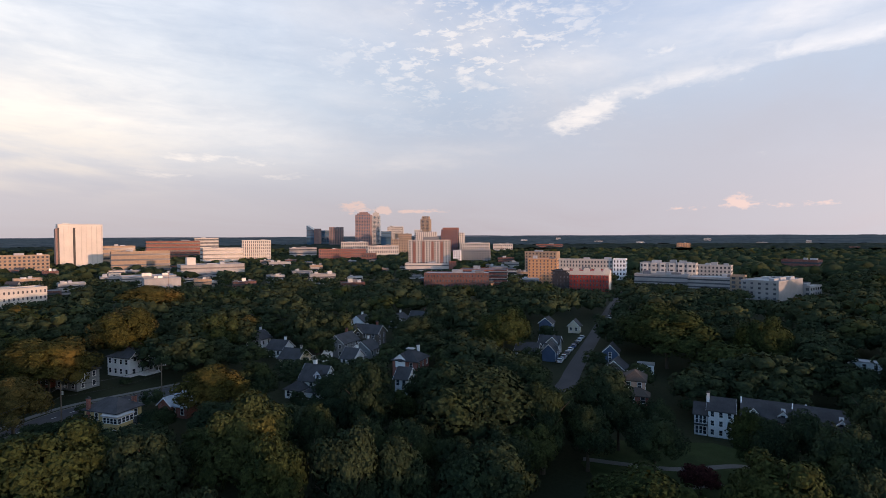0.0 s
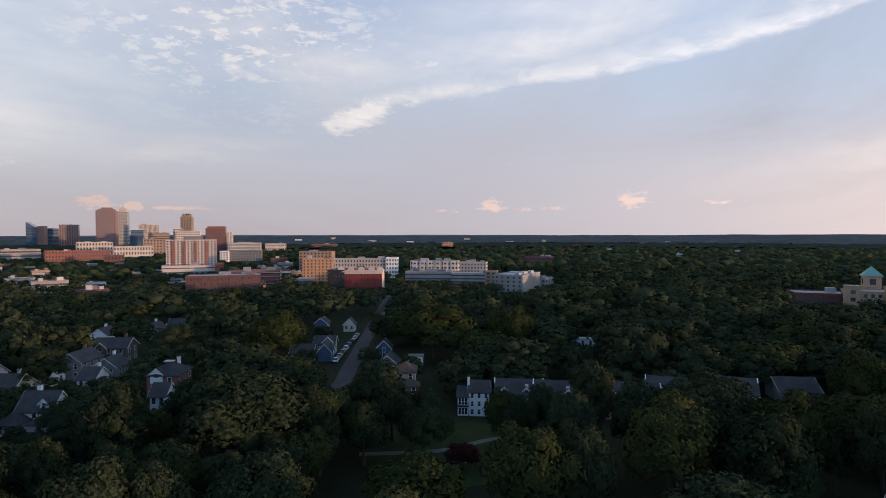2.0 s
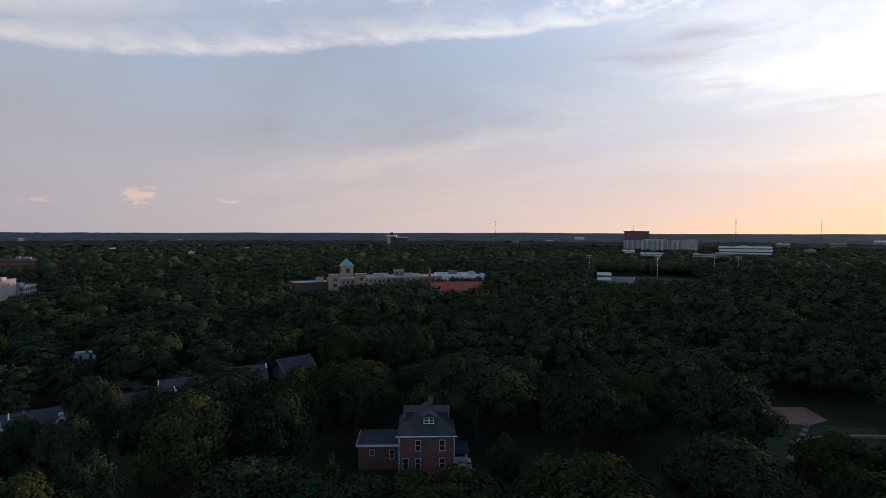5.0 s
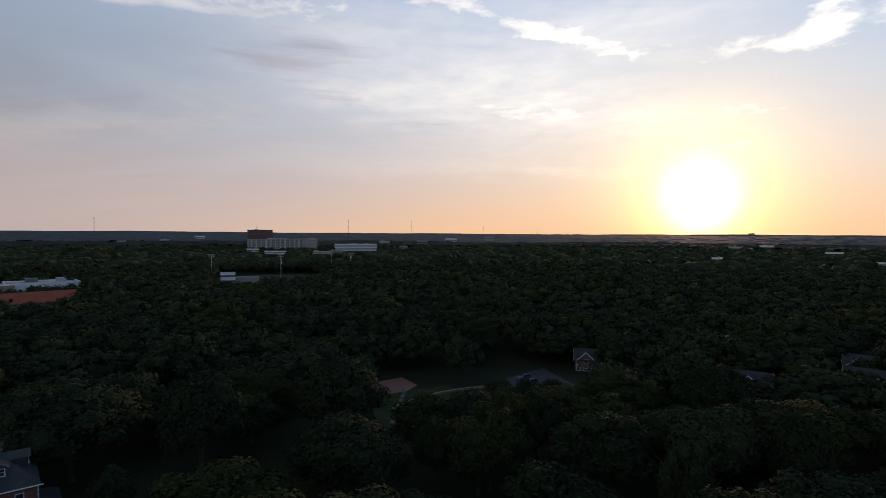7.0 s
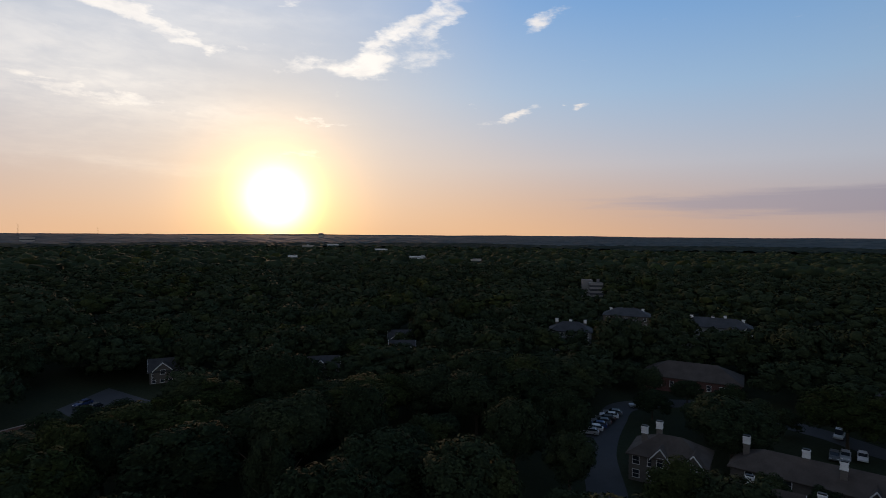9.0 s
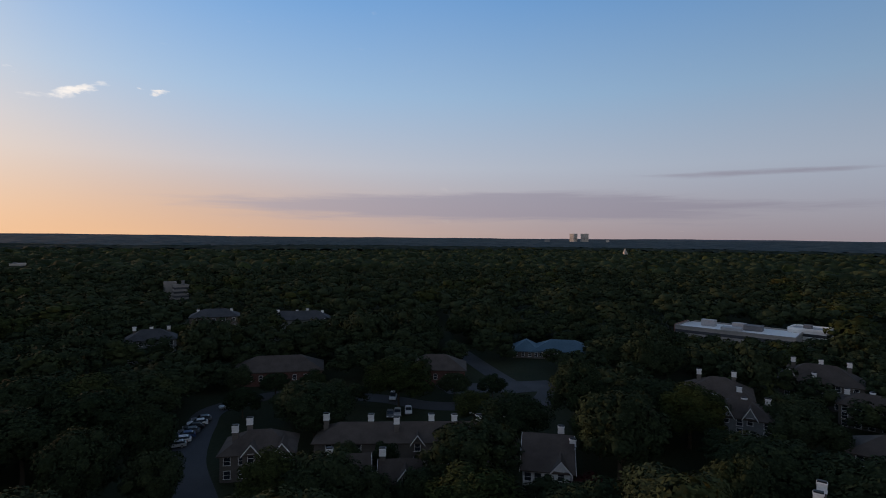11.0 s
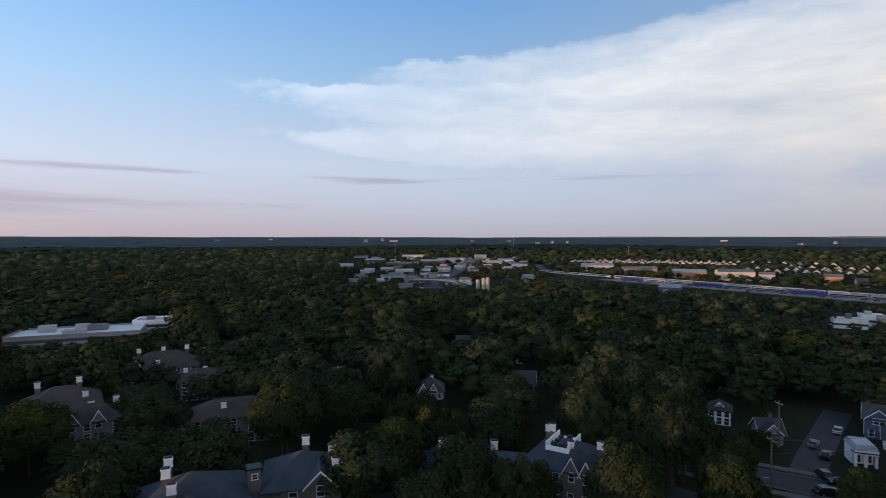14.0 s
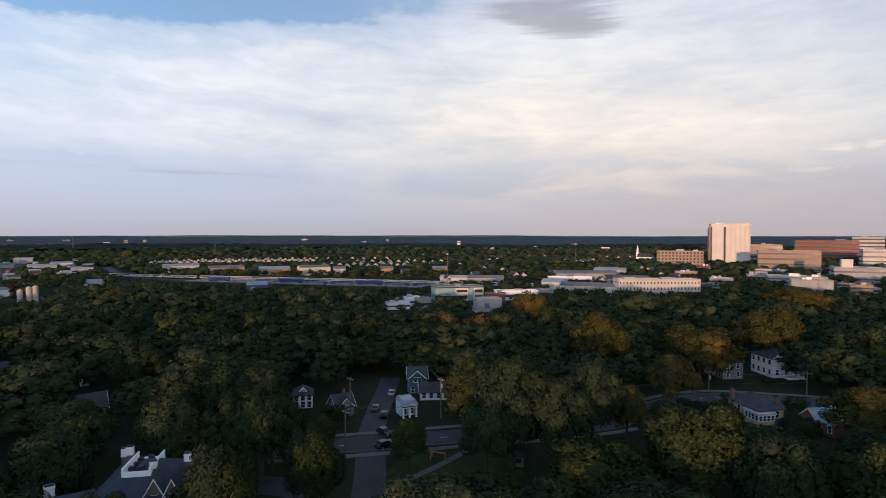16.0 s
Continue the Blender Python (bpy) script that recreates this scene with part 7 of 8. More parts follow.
HERO += [(-38.1, 109, 7.4, 17), (-42.8, 125, 5.6, 16), (-28.7, 93, 6.7, 15), (-52.4, 239, 9.8, 20), (-83.6, 138, 9.4, 17), (-90.9, 169, 7.7, 17), (-80.4, 129, 7.7, 17), (-96.1, 120, 7.3, 17), (-74.3, 90, 4.3, 13), (-83.7, 80, 4.9, 15), (-147.5, 101, 9.3, 19), (-151.6, 130, 7.8, 17), (-144.9, 170, 8.7, 17), (-111.4, 85, 8.1, 15), (-119.5, 112, 7.5, 17), (-136.7, 86, 5.6, 15), (-162.8, 93, 9.7, 14), (-107.5, 116, 6.1, 15), (-108.5, 137, 7.8, 17), (-103.7, 98, 6.4, 15)]
HERO += [(-97.8, 106, 6.4, 14), (-170.4, 143, 9.7, 17), (-101.2, 83, 6.2, 15), (-84.7, 80, 5.2, 15), (-96.1, 128, 8.7, 17), (-120, 112, 7.4, 17), (-108.6, 89, 6.5, 15), (-75.3, 87, 4.1, 13), (-80.4, 103, 6.4, 17), (-98.2, 101, 6.4, 16), (75.5, 117, 11.5, 18), (86, 107, 8.4, 19), (99.2, 116, 10.3, 19), (113.9, 184, 8.1, 17), (109.7, 94, 4.1, 13), (86.9, 79, 10.3, 13), (114.1, 92, 7.1, 15), (78.5, 91, 4, 15), (61.3, 162, 7.2, 17), (117.3, 104, 5.4, 15)]
HERO += [(47.4, 109, 9.6, 18), (144, 104, 6, 17), (155.4, 78, 8.5, 15), (145.8, 85, 10.1, 14), (115.3, 94, 8.1, 15), (160.1, 99, 6.3, 16), (134.9, 84, 4.4, 16), (166, 93, 4.9, 13), (165.4, 109, 5.7, 15), (120.2, 105, 5.7, 15)]
HERO += [(44, 108, 7, 18), (50, 113, 7.5, 18.5), (56, 111, 7, 18), (36.8, 103, 6, 16), (-101.5, 74, 5.5, 15), (-96.3, 77, 4.5, 14.5), (-105, 72, 5, 14), (-58.5, 118, 7, 18), (21.5, 108, 5.5, 15), (16.8, 118, 6.5, 17)]
HERO += [(-57, 99, 5.5, 15), (-49.5, 106, 7.5, 18), (-46.2, 118, 7.5, 19), (-93.9, 81, 3.8, 12.5), (31.6, 112, 4.0, 12.5), (34.2, 118, 4.5, 13), ]
HERO += [(-105.4, 121, 4.0, 14), (-103.9, 124, 2.8, 11), (-83.2, 107, 6.5, 15), (-79.4, 108, 5.5, 15), (-85.5, 82, 5.0, 15), (-76.1, 93, 3.8, 13), (-88.5, 108, 6.5, 16), (-87.5, 132, 7.0, 16), (-178, 84, 6.5, 12.5), (176.2, 87, 5.5, 11.5), (-173.5, 82, 4.5, 10), (-80, 120, 6, 14), (-82.5, 128, 7, 15), (-77.5, 112, 5, 11), (-74.8, 108, 4, 9.5), (-19.3, 148, 6.5, 13), (-3.5, 95, 6, 13), (1.5, 90, 5.5, 12), (-7.5, 97, 5, 13), (6.5, 92, 5, 12), (9, 96, 5, 12), (14.5, 122, 5, 12), (18, 118, 5, 12.5), (21.5, 121, 4, 11), (-168.0, 84, 4.5, 9), (-176, 99, 3.5, 8), (-171.8, 100, 3.0, 7.5), (-179.3, 156, 5.5, 9.5), (177, 158, 5.0, 9), (173.5, 160, 4.5, 9), (-164.5, 150, 5.5, 10), (-160.5, 152, 5, 9)]


def ico(level):
    t = (1 + 5 ** 0.5) / 2
    v = [(-1, t, 0), (1, t, 0), (-1, -t, 0), (1, -t, 0), (0, -1, t), (0, 1, t), (0, -1, -t), (0, 1, -t), (t, 0, -1), (t, 0, 1), (-t, 0, -1), (-t, 0, 1)]
    v = [Vector(p).normalized() for p in v]
    f = [(0, 11, 5), (0, 5, 1), (0, 1, 7), (0, 7, 10), (0, 10, 11), (1, 5, 9), (5, 11, 4), (11, 10, 2), (10, 7, 6), (7, 1, 8), (3, 9, 4), (3, 4, 2), (3, 2, 6), (3, 6, 8), (3, 8, 9), (4, 9, 5), (2, 4, 11), (6, 2, 10), (8, 6, 7), (9, 8, 1)]
    for _ in range(level):
        seen, g = {}, []

        def half(a, b):
            k = (min(a, b), max(a, b))
            if k not in seen:
                seen[k] = len(v)
                v.append(((v[a] + v[b]) / 2).normalized())
            return seen[k]
        for a, b, c in f:
            x, y, z = half(a, b), half(b, c), half(c, a)
            g += [(a, x, z), (b, y, x), (c, z, y), (x, y, z)]
        f = g
    return np.array([tuple(p) for p in v]), np.array(f)


def crown_parts(rng, lobes, level, cards, card, low=-0.5, slim=1.0, size=0.36, core=0.86):
    """A crown about 1 wide from the middle and 1 high from its middle: lobes of foliage thick with sprays of leaves."""
    iv, jf = ico(level)
    jf = jf[iv[jf].mean(1)[:, 2] > -0.62]
    V, F, N, n = [], [], [], 0
    golden = 2.39996
    centres, radii = [], []
    for i in range(lobes):
        z = low + (0.97 - low) * (i + 0.5) / lobes
        ring = (1 - z * z) ** 0.5
        a = i * golden + rng.uniform(-0.5, 0.5)
        reach = rng.uniform(0.45, 0.82)
        centres.append(np.array([ring * math.cos(a) * reach * slim, ring * math.sin(a) * reach * slim, z * reach]))
        radii.append(rng.uniform(0.6, 1.3) * size)
    for c, r in list(zip(centres, radii)) + [(np.zeros(3), 0.6)]:
        bump = np.array([rng.uniform(0.72, 1.12) for _ in range(len(iv))])
        pts = c + iv * (r * core) * bump[:, None] * np.array([1, 1, 0.85])
        V.append(pts)
        N.append(0.75 * iv + 0.6 * pts + np.array([0, 0, 0.1]))
        F.append(jf + n)
        n += len(pts)
    C, Q = np.array(centres), np.array(radii)
    g = np.random.default_rng(rng.randrange(1 << 30))
    m = cards * 3
    k = g.choice(lobes, m, p=Q * Q / (Q * Q).sum())
    d = g.normal(0, 1, (m, 3)) + np.array([0, 0, 0.3])
    d /= np.linalg.norm(d, axis=1)[:, None]
    p = C[k] + d * (Q[k] * g.uniform(0.86, 1.14, m))[:, None] * np.array([1, 1, 0.88])
    inside = np.linalg.norm((p[:, None] - C[None]) / Q[None, :, None], axis=2)
    inside[np.arange(m), k] = 9
    ok = np.flatnonzero((inside.min(1) > 0.8) & (p[:, 2] > low - 0.25) & (np.linalg.norm(p, axis=1) > 0.5))[:cards]
    p, d, m = p[ok], d[ok], len(ok)
    nrm = d + g.normal(0, 0.3, (m, 3)) + np.array([0, 0, 0.1])
    nrm /= np.linalg.norm(nrm, axis=1)[:, None]
    u = np.cross(nrm, g.normal(0, 1, (m, 3)))
    u /= np.linalg.norm(u, axis=1)[:, None] + 1e-9
    w = np.cross(nrm, u)
    r = (card * g.uniform(0.55, 1.4, m))[:, None]
    V.append(np.stack([p - u * r - w * r * 0.5, p + u * r - w * r * 0.4, p + w * r], 1).reshape(-1, 3))
    N.append(np.repeat(0.75 * nrm + 0.6 * p + np.array([0, 0, 0.1]), 3, axis=0))
    F.append(np.arange(3 * m).reshape(-1, 3) + n)
    N = np.concatenate(N)
    return np.concatenate(V), np.concatenate(F), N / np.linalg.norm(N, axis=1)[:, None]


def trunk_shape(rng, spread=1.0):
    """Trunk and limbs of a tree of height 1."""
    s = Shape()
    s.tube((0, 0, -0.03), (0.01, 0, 0.12), 0.034, 0.024, 9).tube((0.01, 0, 0.12), (0, 0.01, 0.42), 0.024, 0.017, 9)
    for k in range(6):
        a, z = k * 1.1 + rng.uniform(-0.3, 0.3), 0.26 + 0.04 * k
        tip = (0.22 * spread * math.cos(a), 0.22 * spread * math.sin(a), z + rng.uniform(0.16, 0.3))
        s.tube((0, 0, z), tip, 0.012, 0.004, 6)
        s.tube(tip, (tip[0] * 1.4, tip[1] * 1.3, tip[2] + 0.08), 0.004, 0.002, 5)
    return s.tube((0, 0.01, 0.42), (0.02, 0, 0.85), 0.017, 0.004, 7)


rng = random.Random(21)
PROTO = []
KINDS = [("broadleaf", LEAF, 44, 0.26, 1.0), ("broadleaf", LEAF, 34, 0.31, 1.0), ("broadleaf", LEAF, 56, 0.23, 1.0), ("broadleaf", LEAF, 40, 0.28, 0.9), ("broadleaf", LEAF, 62, 0.215, 1.0), ("rust", LEAF_RUST, 34, 0.30, 1.0), ("lime", LEAF_LIME, 34, 0.30, 1.0), ("gold", LEAF_GOLD_SUN, 36, 0.30, 1.0), ("olive", LEAF_OLIVE_SUN, 40, 0.28, 1.0), ("olive", LEAF_OLIVE_SUN, 30, 0.32, 0.95)]
for kind, leafmat, lobes, size, slim in KINDS:
    v, f, nm = crown_parts(rng, lobes, 0, 4600, 0.036, size=size, slim=slim, core=0.74)
    v = v * np.array([1, 1, 0.46]) + np.array([0, 0, 0.56])
    PROTO.append((array_mesh("crown", v, f, leafmat, normals=nm), trunk_shape(rng).mesh("trunk", BARK)))
LABELS = ["spreading broad-leaved tree with dense dark green crown", "tall broad-leaved tree with clumped green crown", "full round-headed oak with dark leaves", "upright broad-leaved tree in deep shade", "large many-lobed shade tree", "broad-leaved tree turning rusty brown", "young tree with bright green leaves", "broad-leaved tree with warm sunlight put into its golden olive crown", "tall oak with olive-tinged crown", "broad-leaved tree with olive green clumped crown"]


def tree(az, d, radius, height, kind=None):
    x, y = bearing(az, d)
    k = rng.choice((0, 0, 1, 1, 2, 2, 3, 3, 4, 4, 8, 9)) if kind is None else kind
    m = pose(x, y, 0, 0, 0, rng.uniform(0, 360)) @ Matrix.Diagonal((radius, radius, height, 1))
    e = new("tree")
    e.matrix_world = m
    tagged(e, LABELS[k], "tree", "trees round the clearing")
    crown, trunk = PROTO[k]
    tk = part("trunk", trunk, None, e)
    tk.matrix_basis = Matrix.Diagonal((height / radius, height / radius, 1, 1))
    part("crown", crown, None, e)


def scatter(r0, r1, gap, seed):
    """Tree spots in a ring: x, y, radius, height, thinned where the town is and where views are open."""
    g = np.random.default_rng(seed)
    k = int(r1 / gap) + 1
    i, j = np.meshgrid(np.arange(-k, k + 1), np.arange(-k, k + 1), indexing="ij")
    x = (i + 0.5 * (j % 2)).ravel() * gap + g.uniform(-0.38, 0.38, i.size) * gap
    y = j.ravel() * gap * 0.9 + g.uniform(-0.38, 0.38, i.size) * gap
    r = np.hypot(x, y)
    ok = (r > r0) & (r <= r1)
    x, y, r = x[ok], y[ok], r[ok]
    az = np.degrees(np.arctan2(x, y))
    big = g.beta(2.2, 2.2, len(x))
    radius = gap * (0.46 + 0.36 * big)
    height = 8.5 + 7.0 * big + g.uniform(-1.5, 2.0, len(x)) + 4.0 * (g.random(len(x)) < 0.12)
    far_big = g.beta(1.2, 1.7, len(x))
    radius = np.where(r > 262, gap * (0.34 + 0.52 * far_big), radius)
    height = np.where(r > 262, 7.0 + 9.5 * far_big + g.uniform(-1.0, 2.0, len(x)), height)
    height = np.where(r > 262, height + 1.5, height)
    town = (az > -46) & (az < 10) & (r > 400) & (r < 1350)
    works = (az > -114) & (az < -40) & (r > 430) & (r < 1150)
    flats = (az >= 10) & (az < 36) & (r > 380) & (r < 620)
    thin = town | works | flats
    height = np.where(thin, height * 0.68, height)
    radius = np.where(thin, radius * 0.75, radius)
    keep = ~(thin & (g.random(len(x)) < 0.16))
    K = np.array(KEEP)
    for c in range(0, len(K), 50):
        q = K[c:c + 50]
        keep &= ~(np.hypot(x[:, None] - q[None, :, 0], y[:, None] - q[None, :, 1]) < q[None, :, 2] + 0.55 * radius[:, None]).any(1)
    top = np.full(len(x), 99.0)
    for a, half, d, z in OPEN:
        da = np.abs((az - a + 180) % 360 - 180)
        m = (da < half + np.degrees(radius / np.maximum(r, 1)) * 0.5) & (r < d + 1)
        line = 45.0 - (45.0 - z) * (r / d)
        top = np.where(m, np.minimum(top, line), top)
    cut = height > top
    height = np.where(cut, top - 0.3, height)
    radius = np.where(cut, np.minimum(radius, np.maximum(height, 0.1) * 0.55 + 0.8), radius)
    keep &= height > 2.2
    if r0 < 300:
        for a, d, hr, hh in HERO:
            hx, hy = bearing(a, d)
            keep &= np.hypot(x - hx, y - hy) > 0.78 * (hr + radius)
    return x[keep], y[keep], radius[keep], height[keep]


def woods(name, label, spots, templates, material, seed, squat=0.5):
    """Many crowns as one mesh."""
    g = np.random.default_rng(seed)
    x, y, rad, h = spots
    V, F, N, n = [], [], [], 0
    pick = g.integers(0, len(templates), len(x))
    turn = g.uniform(0, 6.283, len(x))
    z = ground_z(x, y)
    for k, (tv, tf, tn) in enumerate(templates):
        q = np.where(pick == k)[0]
        if not len(q):
            continue
        c, s = np.cos(turn[q])[:, None], np.sin(turn[q])[:, None]
        px = (tv[None, :, 0] * c - tv[None, :, 1] * s) * rad[q][:, None] + x[q][:, None]
        py = (tv[None, :, 0] * s + tv[None, :, 1] * c) * rad[q][:, None] + y[q][:, None]
        pz = (tv[None, :, 2] * squat + 1 - squat) * h[q][:, None] + z[q][:, None]
        V.append(np.stack([px, py, pz], -1).reshape(-1, 3))
        N.append(np.stack([tn[None, :, 0] * c - tn[None, :, 1] * s, tn[None, :, 0] * s + tn[None, :, 1] * c, tn[None, :, 2] + 0 * c], -1).reshape(-1, 3))
        F.append((tf[None] + (n + np.arange(len(q)) * len(tv))[:, None, None]).reshape(-1, 3))
        n += len(q) * len(tv)
    ob = new(name, array_mesh(name, np.concatenate(V), np.concatenate(F), material, normals=np.concatenate(N)))
    tagged(ob, label, "trees", kind="stuff")


near = scatter(42, 262, 13.4, 3)
order = np.argsort(np.hypot(near[0], near[1]))
first, rest = order[:175], order[175:]
for a, d, hr, hh in HERO:
    lid = 99.0
    for b, half, r, z in OPEN:
        if abs((a - b + 180) % 360 - 180) < half + math.degrees(hr / d) * 0.5 and d < r:
            lid = min(lid, 45.0 - (45.0 - z) * d / r)
    if hh > lid and hh < 21.5 and not (-66 < a < -44 and d < 125) and not (-107 < a < -92 and d < 85) and not (28 < a < 58 and d < 120) and not ((a < -158 or a > 170) and d < 96) and not (-90 < a < -74 and d < 130) and not (hh < 14 and -20 < a < 22):
        hh, hr = max(lid, 0.76 * hh), 0.92 * hr
    # farther trees on the sunlit side take the leaf colours with sunlight mixed in
    tree(a, d, hr, hh, 7 if -62 < a < -22 and d > 135 else (8 + int(d) % 2 if hh > 18 and d > 135 and -80 < a < 45 else None))
for q in first:
    x, y = near[0][q], near[1][q]
    tree(math.degrees(math.atan2(x, y)), math.hypot(x, y), near[2][q], near[3][q])
mid_t = [crown_parts(rng, 24, 0, 850, 0.060, size=0.28, core=0.74) for _ in range(8)]


def sort_out(spots, seed, share):
    """Parts the spots in three: green, olive-tinged and golden crowns. The warm leaf colours paint sunlight on the side
    that the sun reaches.
    """
    g = np.random.default_rng(seed)
    az = np.degrees(np.arctan2(spots[0], spots[1]))
    side = np.clip(1.15 - np.abs(az + 55) / 75.0, 0.15, 1.0)
    tall = np.clip((spots[3] - 11.0) / 5.0, 0.3, 1.3)
    q = g.random(len(az))
    gold, olive = q < 0.5 * share * side ** 2 * tall, q < share * (0.4 + side) * tall
    return [tuple(c[m] for c in spots) for m in (~(gold | olive), olive & ~gold, gold)]


def mixed_woods(label, spots, templates, seed, share=0.16):
    for tone, part_spots, mat in zip(("dark green", "olive-tinged", "golden"), sort_out(spots, seed, share), (LEAF, LEAF_OLIVE_SUN, LEAF_GOLD_SUN)):
        woods("woods", label % tone, part_spots, templates, mat, seed)


mixed_woods("dense woods of %s broad-leaved trees between the houses", tuple(c[rest] for c in near), mid_t, 4, 0.18)
far_t = [crown_parts(rng, 8, 0, 130, 0.098, low=-0.1, size=0.36, core=0.72) for _ in range(9)]
mixed_woods("unbroken woods of %s broad-leaved trees over the suburb", scatter(262, 620, 15.4, 5), far_t, 6, 0.16)
one_t = []
for _ in range(6):
    v, f = ico(0)
    v = v * np.array([[rng.uniform(0.7, 1.2)] for _ in range(12)])
    nm = v / np.linalg.norm(v, axis=1)[:, None] + np.array([[rng.gauss(0, 0.4) for _ in range(3)] for _ in range(12)])
    one_t.append((v, f[(v[f][:, :, 2].mean(1) > -0.35)], nm / np.linalg.norm(nm, axis=1)[:, None]))
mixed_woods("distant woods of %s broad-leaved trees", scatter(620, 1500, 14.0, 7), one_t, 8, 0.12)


def canopy(r0, r1, count, n, material, label):
    """The woods beyond, as one rough sheet of crowns."""
    g = np.random.default_rng(11)
    rings = np.geomspace(r0, r1, count)
    a = np.linspace(0, 2 * np.pi, n, endpoint=False)
    rr, aa = np.meshgrid(rings, a, indexing="ij")
    rr = rr + g.uniform(-9, 9, rr.shape)
    aa = aa + g.uniform(-0.0024, 0.0024, aa.shape)
    x, y = rr * np.sin(aa), rr * np.cos(aa)
    z = ground_z(x, y) + 9.5 + g.uniform(0, 6.5, rr.shape)
    # gaps where far buildings stand
    for kx, ky, kr in KEEP:
        if math.hypot(kx, ky) > 1400:
            z = np.where(np.hypot(x - kx, y - ky) < kr * 0.55 + 4, ground_z(x, y) + 8.5, z)
    v = np.stack([x, y, z], -1).reshape(-1, 3)
    i, j = np.meshgrid(np.arange(len(rings) - 1), np.arange(n), indexing="ij")
    k = (j + 1) % n
    q = np.stack([i * n + j, (i + 1) * n + j, (i + 1) * n + k, i * n + k], -1).reshape(-1, 4)
    f = np.concatenate([q[:, [0, 1, 2]], q[:, [0, 2, 3]]])
    ob = new("woods", array_mesh("woods", v, f, material))
    tagged(ob, label, "trees", kind="stuff")


# two steps of painted haze, the farther one bluer and paler
canopy(1440, 1860, 26, 860, HAZED_NEAR, "far wooded plain with slight haze put into its leaf colour")
canopy(1850, 4940, 62, 860, HAZED_FAR, "wooded plain reaching to the horizon, haze put into its blue-grey colour")

# ---- cars, poles, lamps and small things ----
CARS = {}


def car(x, y, turn, colour="white", van=False):
    far = math.hypot(x, y) > 210
    key = (colour, van, far)
    m = pose(x, y, float(ground_z(x, y)) + 0.07, 0, 0, turn)
    if key in CARS:
        return copy_thing(CARS[key], m)
    kind = "van" if van else "car"
    e = CARS[key] = thing(kind, m, "%s parked %s on the asphalt" % (colour, kind), kind, "parked cars")
    hh = 1.95 if van else 1.48
    side = [(-2.25, 0.35), (2.25, 0.35), (2.3, 0.62), (2.15, 0.86), (1.1, 0.98), (-2.05, 1.0), (-2.28, 0.8)]
    roofline = [(1.05, 0.97), (0.45, hh - 0.05), (0.1, hh), (-1.35, hh), (-1.75, hh - 0.1), (-2.0, 1.0)]
    part("body", Shape().extrude_y(side, -0.88, 0.88), CARPAINT[colour], e)
    part("cabin", Shape().extrude_y([(1.0, 0.98)] + [(a * 0.96, b - 0.04) for a, b in roofline[1:5]] + [(-1.95, 0.98)], -0.74, 0.74), GLASS, e, "dark car windows")
    part("roof", Shape().box(-1.45, 0.25, -0.72, 0.72, hh - 0.03, hh + 0.02), CARPAINT[colour], e)
    for wx in (-1.35, 1.4):
        for wy in (-0.8, 0.8):
            t = part("wheel", Shape().tube((0, -0.11, 0), (0, 0.11, 0), 0.33, 0.33, 14), RUBBER, e, "", pose(wx, wy, 0.33))
            if not far:
                part("rim", Shape().tube((0, -0.125, 0), (0, 0.125, 0), 0.2, 0.2, 10), STEEL, t)
    for wy in () if far else (-0.62, 0.62):
        part("headlight", Shape().box(2.2, 2.31, wy - 0.2, wy + 0.2, 0.62, 0.78), WHITE, e)
        part("tail_light", Shape().box(-2.32, -2.2, wy - 0.2, wy + 0.2, 0.68, 0.84), CARPAINT["red"], e)
    return e


for k, (x, y, tr, c) in enumerate(((-113.0, 46.0, 10, "black"), (-106.5, 43.5, 105, "black"), (-124.5, 50.5, 152, "black"), (-130.5, 50.6, 152, "grey"), (-141, 59.5, 152, "silver"),
                                   (19.5, -149.5, 20, "silver"), (-25.5, -136, 80, "white"), (-22.5, -135, 80, "silver"), (-42, -132, 20, "white"), (-20.5, -134, 80, "grey"))):
    car(x, y, tr, c)
car(-23.5, -148.5, 75, "white", True)
for k in range(7):
    car(26.8 - 0.4 * k, -124 - 2.7 * k, 10, ("silver", "white", "blue", "grey", "black", "white", "grey")[k])
for k in range(8):
    f = k / 7
    car(44 + 19 * f - 2.6, 190 + 44 * f + 1.2, 68, ("white", "silver", "grey", "white", "blue", "black", "white", "silver")[k])
for k in range(6):
    car(70 + 6 * k + 2.0, 247 + 15 * k, 68, ("grey", "black", "silver", "white", "red", "grey")[k])
for k in range(9):
    car(-250 - 2.6 * k * 0.7, 112 + 2.2 * k * 0.6, 130, ("white", "silver", "grey", "black", "white", "blue", "silver", "white", "grey")[k])
for k in range(3):
    car(137 + 5.2 * k, -80 - 0.5 * k, 100, ("grey", "black", "blue")[k])
for k in range(18):
    s = rng.uniform(0.0, 1.0)
    a, d = -104.0 + 4.0 * s, 560 + 560 * s
    x, y = bearing(a + rng.choice((-0.55, 0.5)) * 500 / d, d)
    car(x, y, -a + 90, rng.choice(("white", "silver", "grey", "black", "red")))
for k in range(24):
    a, d = rng.uniform(-109, -105), rng.uniform(470, 640)
    x, y = bearing(a, d)
    car(x, y, rng.uniform(0, 180), rng.choice(("white", "silver", "grey", "black", "white", "blue")))

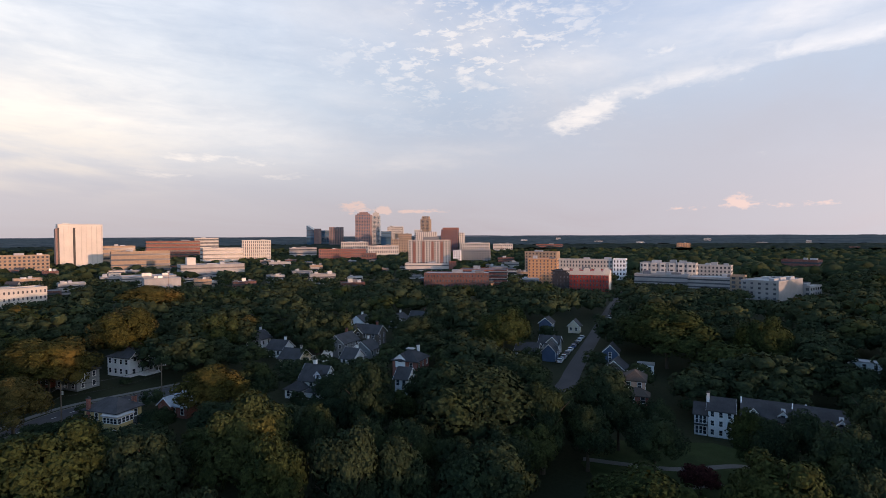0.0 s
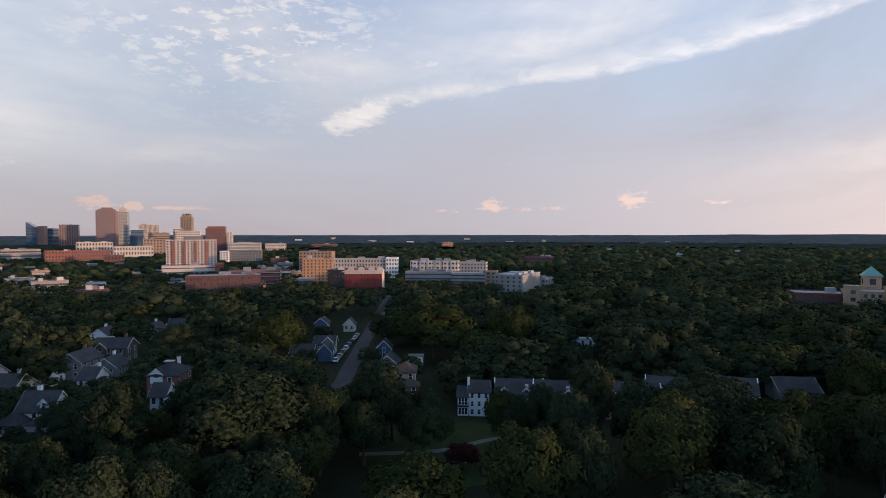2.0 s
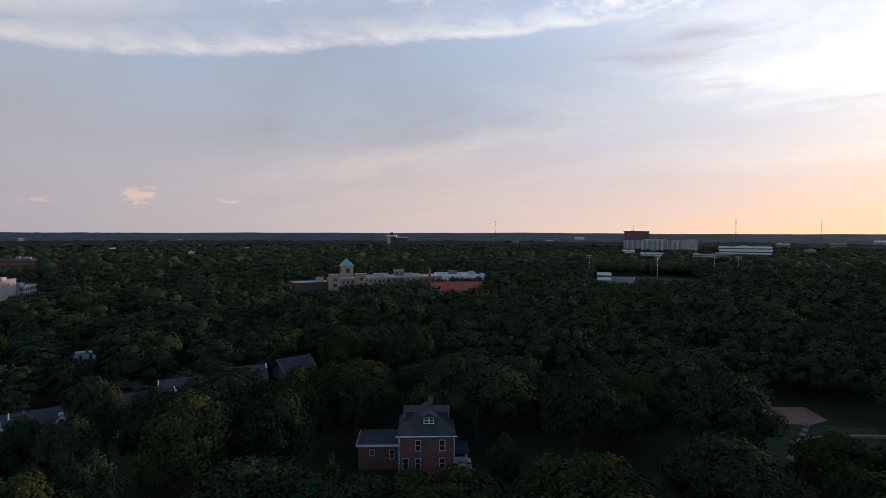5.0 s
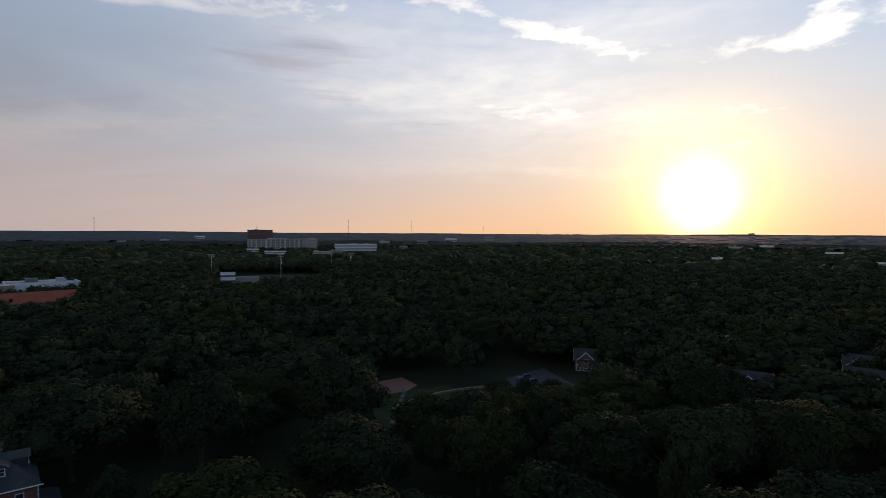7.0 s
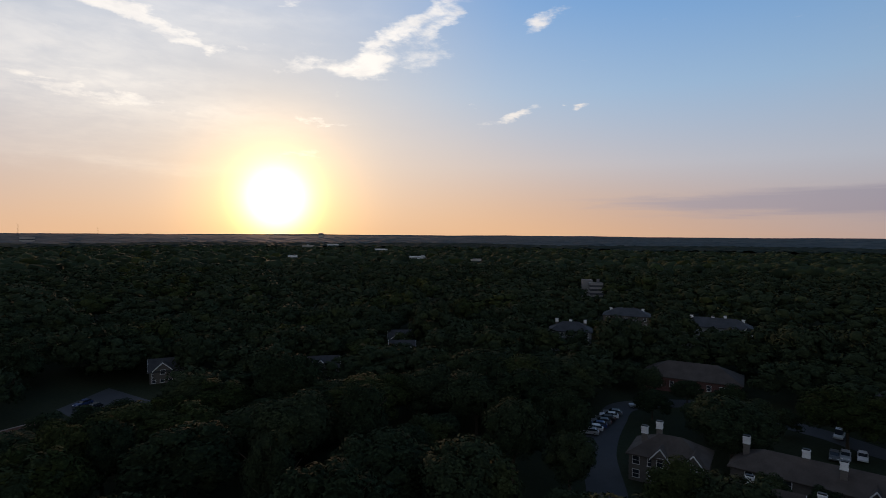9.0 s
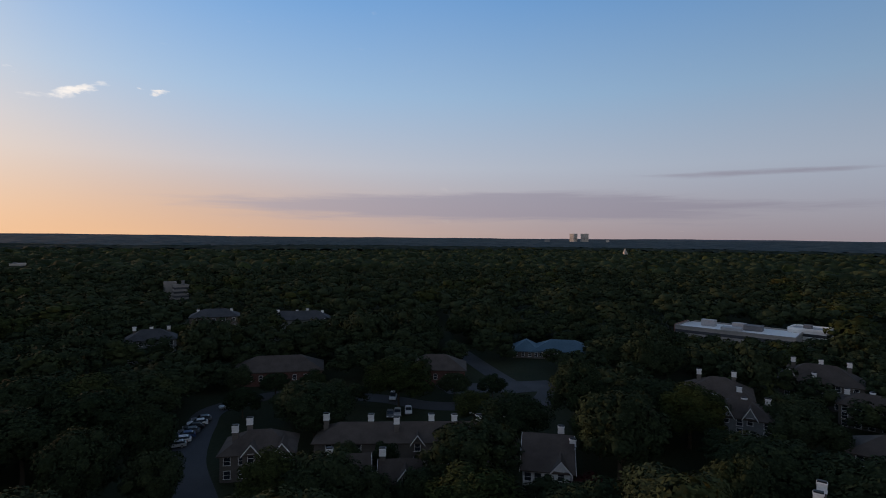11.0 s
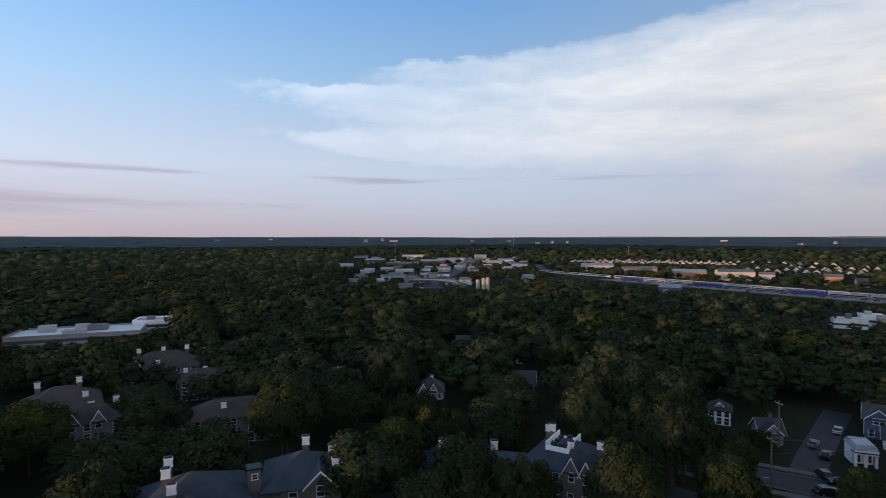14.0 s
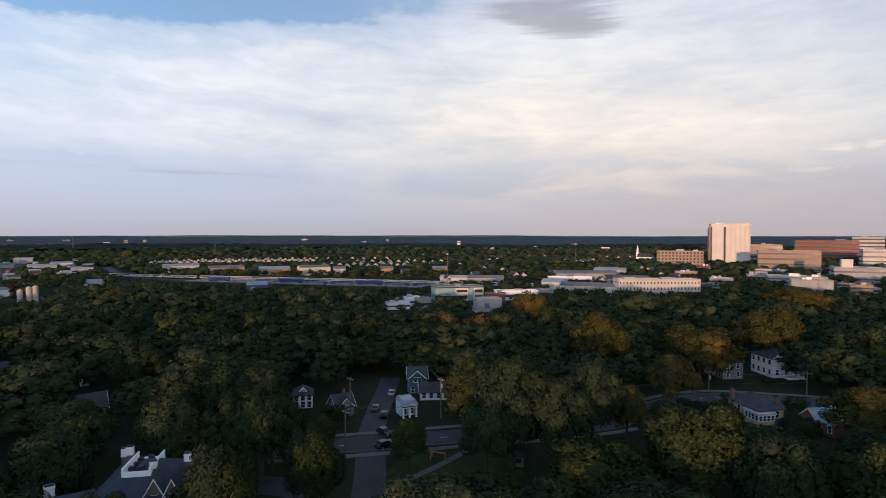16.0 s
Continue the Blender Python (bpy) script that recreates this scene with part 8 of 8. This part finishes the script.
# utility poles and their wires
POLES = [(-104.5, 34), (-117, 62.5), (-90.5, 98), (-91, 128), (-78, 149), (-128, 43), (-160, 74)]
TOPS = []
for x, y in POLES:
    e = thing("utility_pole", pose(x, y, 0, 0, 0, 20), "weathered wooden utility pole with cross arm", "utility pole", "utility poles along the street")
    part("pole", Shape().tube((0, 0, 0), (0, 0, 10.2), 0.17, 0.12, 10), WOODPOLE, e)
    arm = part("cross_arm", Shape().box(-1.2, 1.2, -0.06, 0.06, 9.4, 9.55), WOODPOLE, e)
    for k in (-1.05, -0.5, 0.5, 1.05):
        part("insulator", Shape().tube((k, 0, 9.55), (k, 0, 9.75), 0.05, 0.04, 6), WHITE, arm)
    if len(TOPS) in (1, 3):
        part("transformer", Shape().tube((0.32, 0, 7.6), (0.32, 0, 8.5), 0.2, 0.2, 10), STEEL, e)
    TOPS.append((x, y))


def wire(a, b, z, sag):
    s = Shape()
    pts = [Vector((a[0] + (b[0] - a[0]) * t, a[1] + (b[1] - a[1]) * t, z - sag * 4 * t * (1 - t))) for t in np.linspace(0, 1, 11)]
    for p, q in zip(pts, pts[1:]):
        s.tube(p, q, 0.03, 0.03, 4)
    single("overhead_wire", s, DARKMETAL, "overhead wire sagging between poles", "wire", group="overhead wires along the street")


for i, j in ((0, 1), (1, 2), (2, 3), (3, 4), (0, 5), (1, 6)):
    for o, z, sag in ((0.4, 9.7, 0.8), (-0.4, 9.7, 0.9), (0.0, 7.2, 0.7)):
        wire((TOPS[i][0] + o, TOPS[i][1]), (TOPS[j][0] + o, TOPS[j][1]), z, sag)
# street lamps that are already lit
for x, y, z in ((-111.5, 8.5, 4.2), (-90.0, 20.5, 3.4)):
    e = thing("street_lamp", pose(x, y, 0), "dark street lamp post, already lit amber", "street lamp", "lit street lamps")
    part("post", Shape().tube((0, 0, 0), (0, 0, z), 0.09, 0.06, 8).tube((0, 0, 0), (0, 0, 0.5), 0.16, 0.12, 8), DARKMETAL, e)
    part("lens", Shape().tube((0, 0, z), (0, 0, z + 0.32), 0.1, 0.17, 8), TAIL, e, "glowing amber lens")
    part("hood", Shape().tube((0, 0, z + 0.32), (0, 0, z + 0.5), 0.24, 0.05, 8), DARKMETAL, e)
# play frame, hut, sign and bench in the park
e = thing("play_frame", pose(-95.5, 50.5, 0, 0, 0, 40), "small orange play frame on the lawn", "playground")
ORANGE = surf("orange_plastic", (0.55, 0.16, 0.04), (0.62, 0.2, 0.05), 1.0, 0.5, bump=0.0)
for k in (-1.5, 1.5):
    part("leg", Shape().tube((k, -0.8, 0), (k, 0, 1.3), 0.09, 0.09).tube((k, 0.8, 0), (k, 0, 1.3), 0.09, 0.09), ORANGE, e)
part("beam", Shape().box(-1.7, 1.7, -0.12, 0.12, 1.25, 1.5), ORANGE, e)
e = thing("notice_hut", pose(-85.5, 63, 0, 0, 0, 50), "small grey wooden hut with pitched roof", "hut")
part("wall", gable_wall(1.9, 1.6, 2.2, 0.6), TAUPE, e)
part("roof", gable_roof(1.9, 1.6, 2.2, 0.6, 0.25, 0.1), SHINGLE_GREY, e)
part("opening", Shape().box(-0.5, 0.5, -0.86, -0.78, 0.8, 1.7), DARKMETAL, e)
keep_clear(-85.5, 63, 2)
e = thing("road_sign", pose(-93, 95.5, 0, 0, 0, 45), "red and white sign board on a post", "sign")
part("post", Shape().tube((0, 0, 0), (0, 0, 1.6), 0.04, 0.04), STEEL, e)
part("board", Shape().box(-0.5, 0.5, -0.03, 0.03, 0.9, 1.6), WHITE, e)
part("stripe", Shape().box(-0.45, 0.45, -0.04, -0.03, 1.15, 1.35), CARPAINT["red"], e)
# marked single trees
for a, d, rr, hh, mt, lb in ((25.6, 103, 3.4, 5.0, LEAF_MAROON, "maroon-leaved ornamental plum on the lawn"), (-28.5, 352, 7, 11, LEAF_RUST, "rust-red maple among green trees"), (60.2, 92, 2.0, 8.0, LEAF_LIME, "narrow bright green young pine"),
                             (69.0, 112, 2.0, 11.0, LEAF_LIME, "pointed light green tree behind the brick house"), (118.5, 122, 2.2, 9.0, LEAF_LIME, "pointed young conifer by the car park"), (-100.0, 515, 7, 8, LEAF_MAROON, "dark red tree beside the flyover"),
                             (-150.5, 93, 3.5, 6.0, LEAF_MAROON, "maroon ornamental tree beside the apartment house")):
    v, f, nm = crown_parts(rng, 30, 0, 2000, 0.05, size=0.30)
    if rr < 3 and mt is LEAF_LIME:
        v[:, :2] *= np.clip(1.15 - 0.55 * (v[:, 2:3] + 0.6), 0.12, 1.2)
    x, y = bearing(a, d)
    e = thing("tree", pose(x, y, float(ground_z(x, y)), 0, 0, a * 7), lb, "tree")
    part("crown", array_mesh("crown", v * np.array([rr, rr, hh * 0.46]) + np.array([0, 0, hh * 0.56]), f, mt, normals=nm), None, e)
    part("trunk", Shape().tube((0, 0, -0.3), (0, 0, hh * 0.5), 0.16, 0.08, 8), BARK, e)
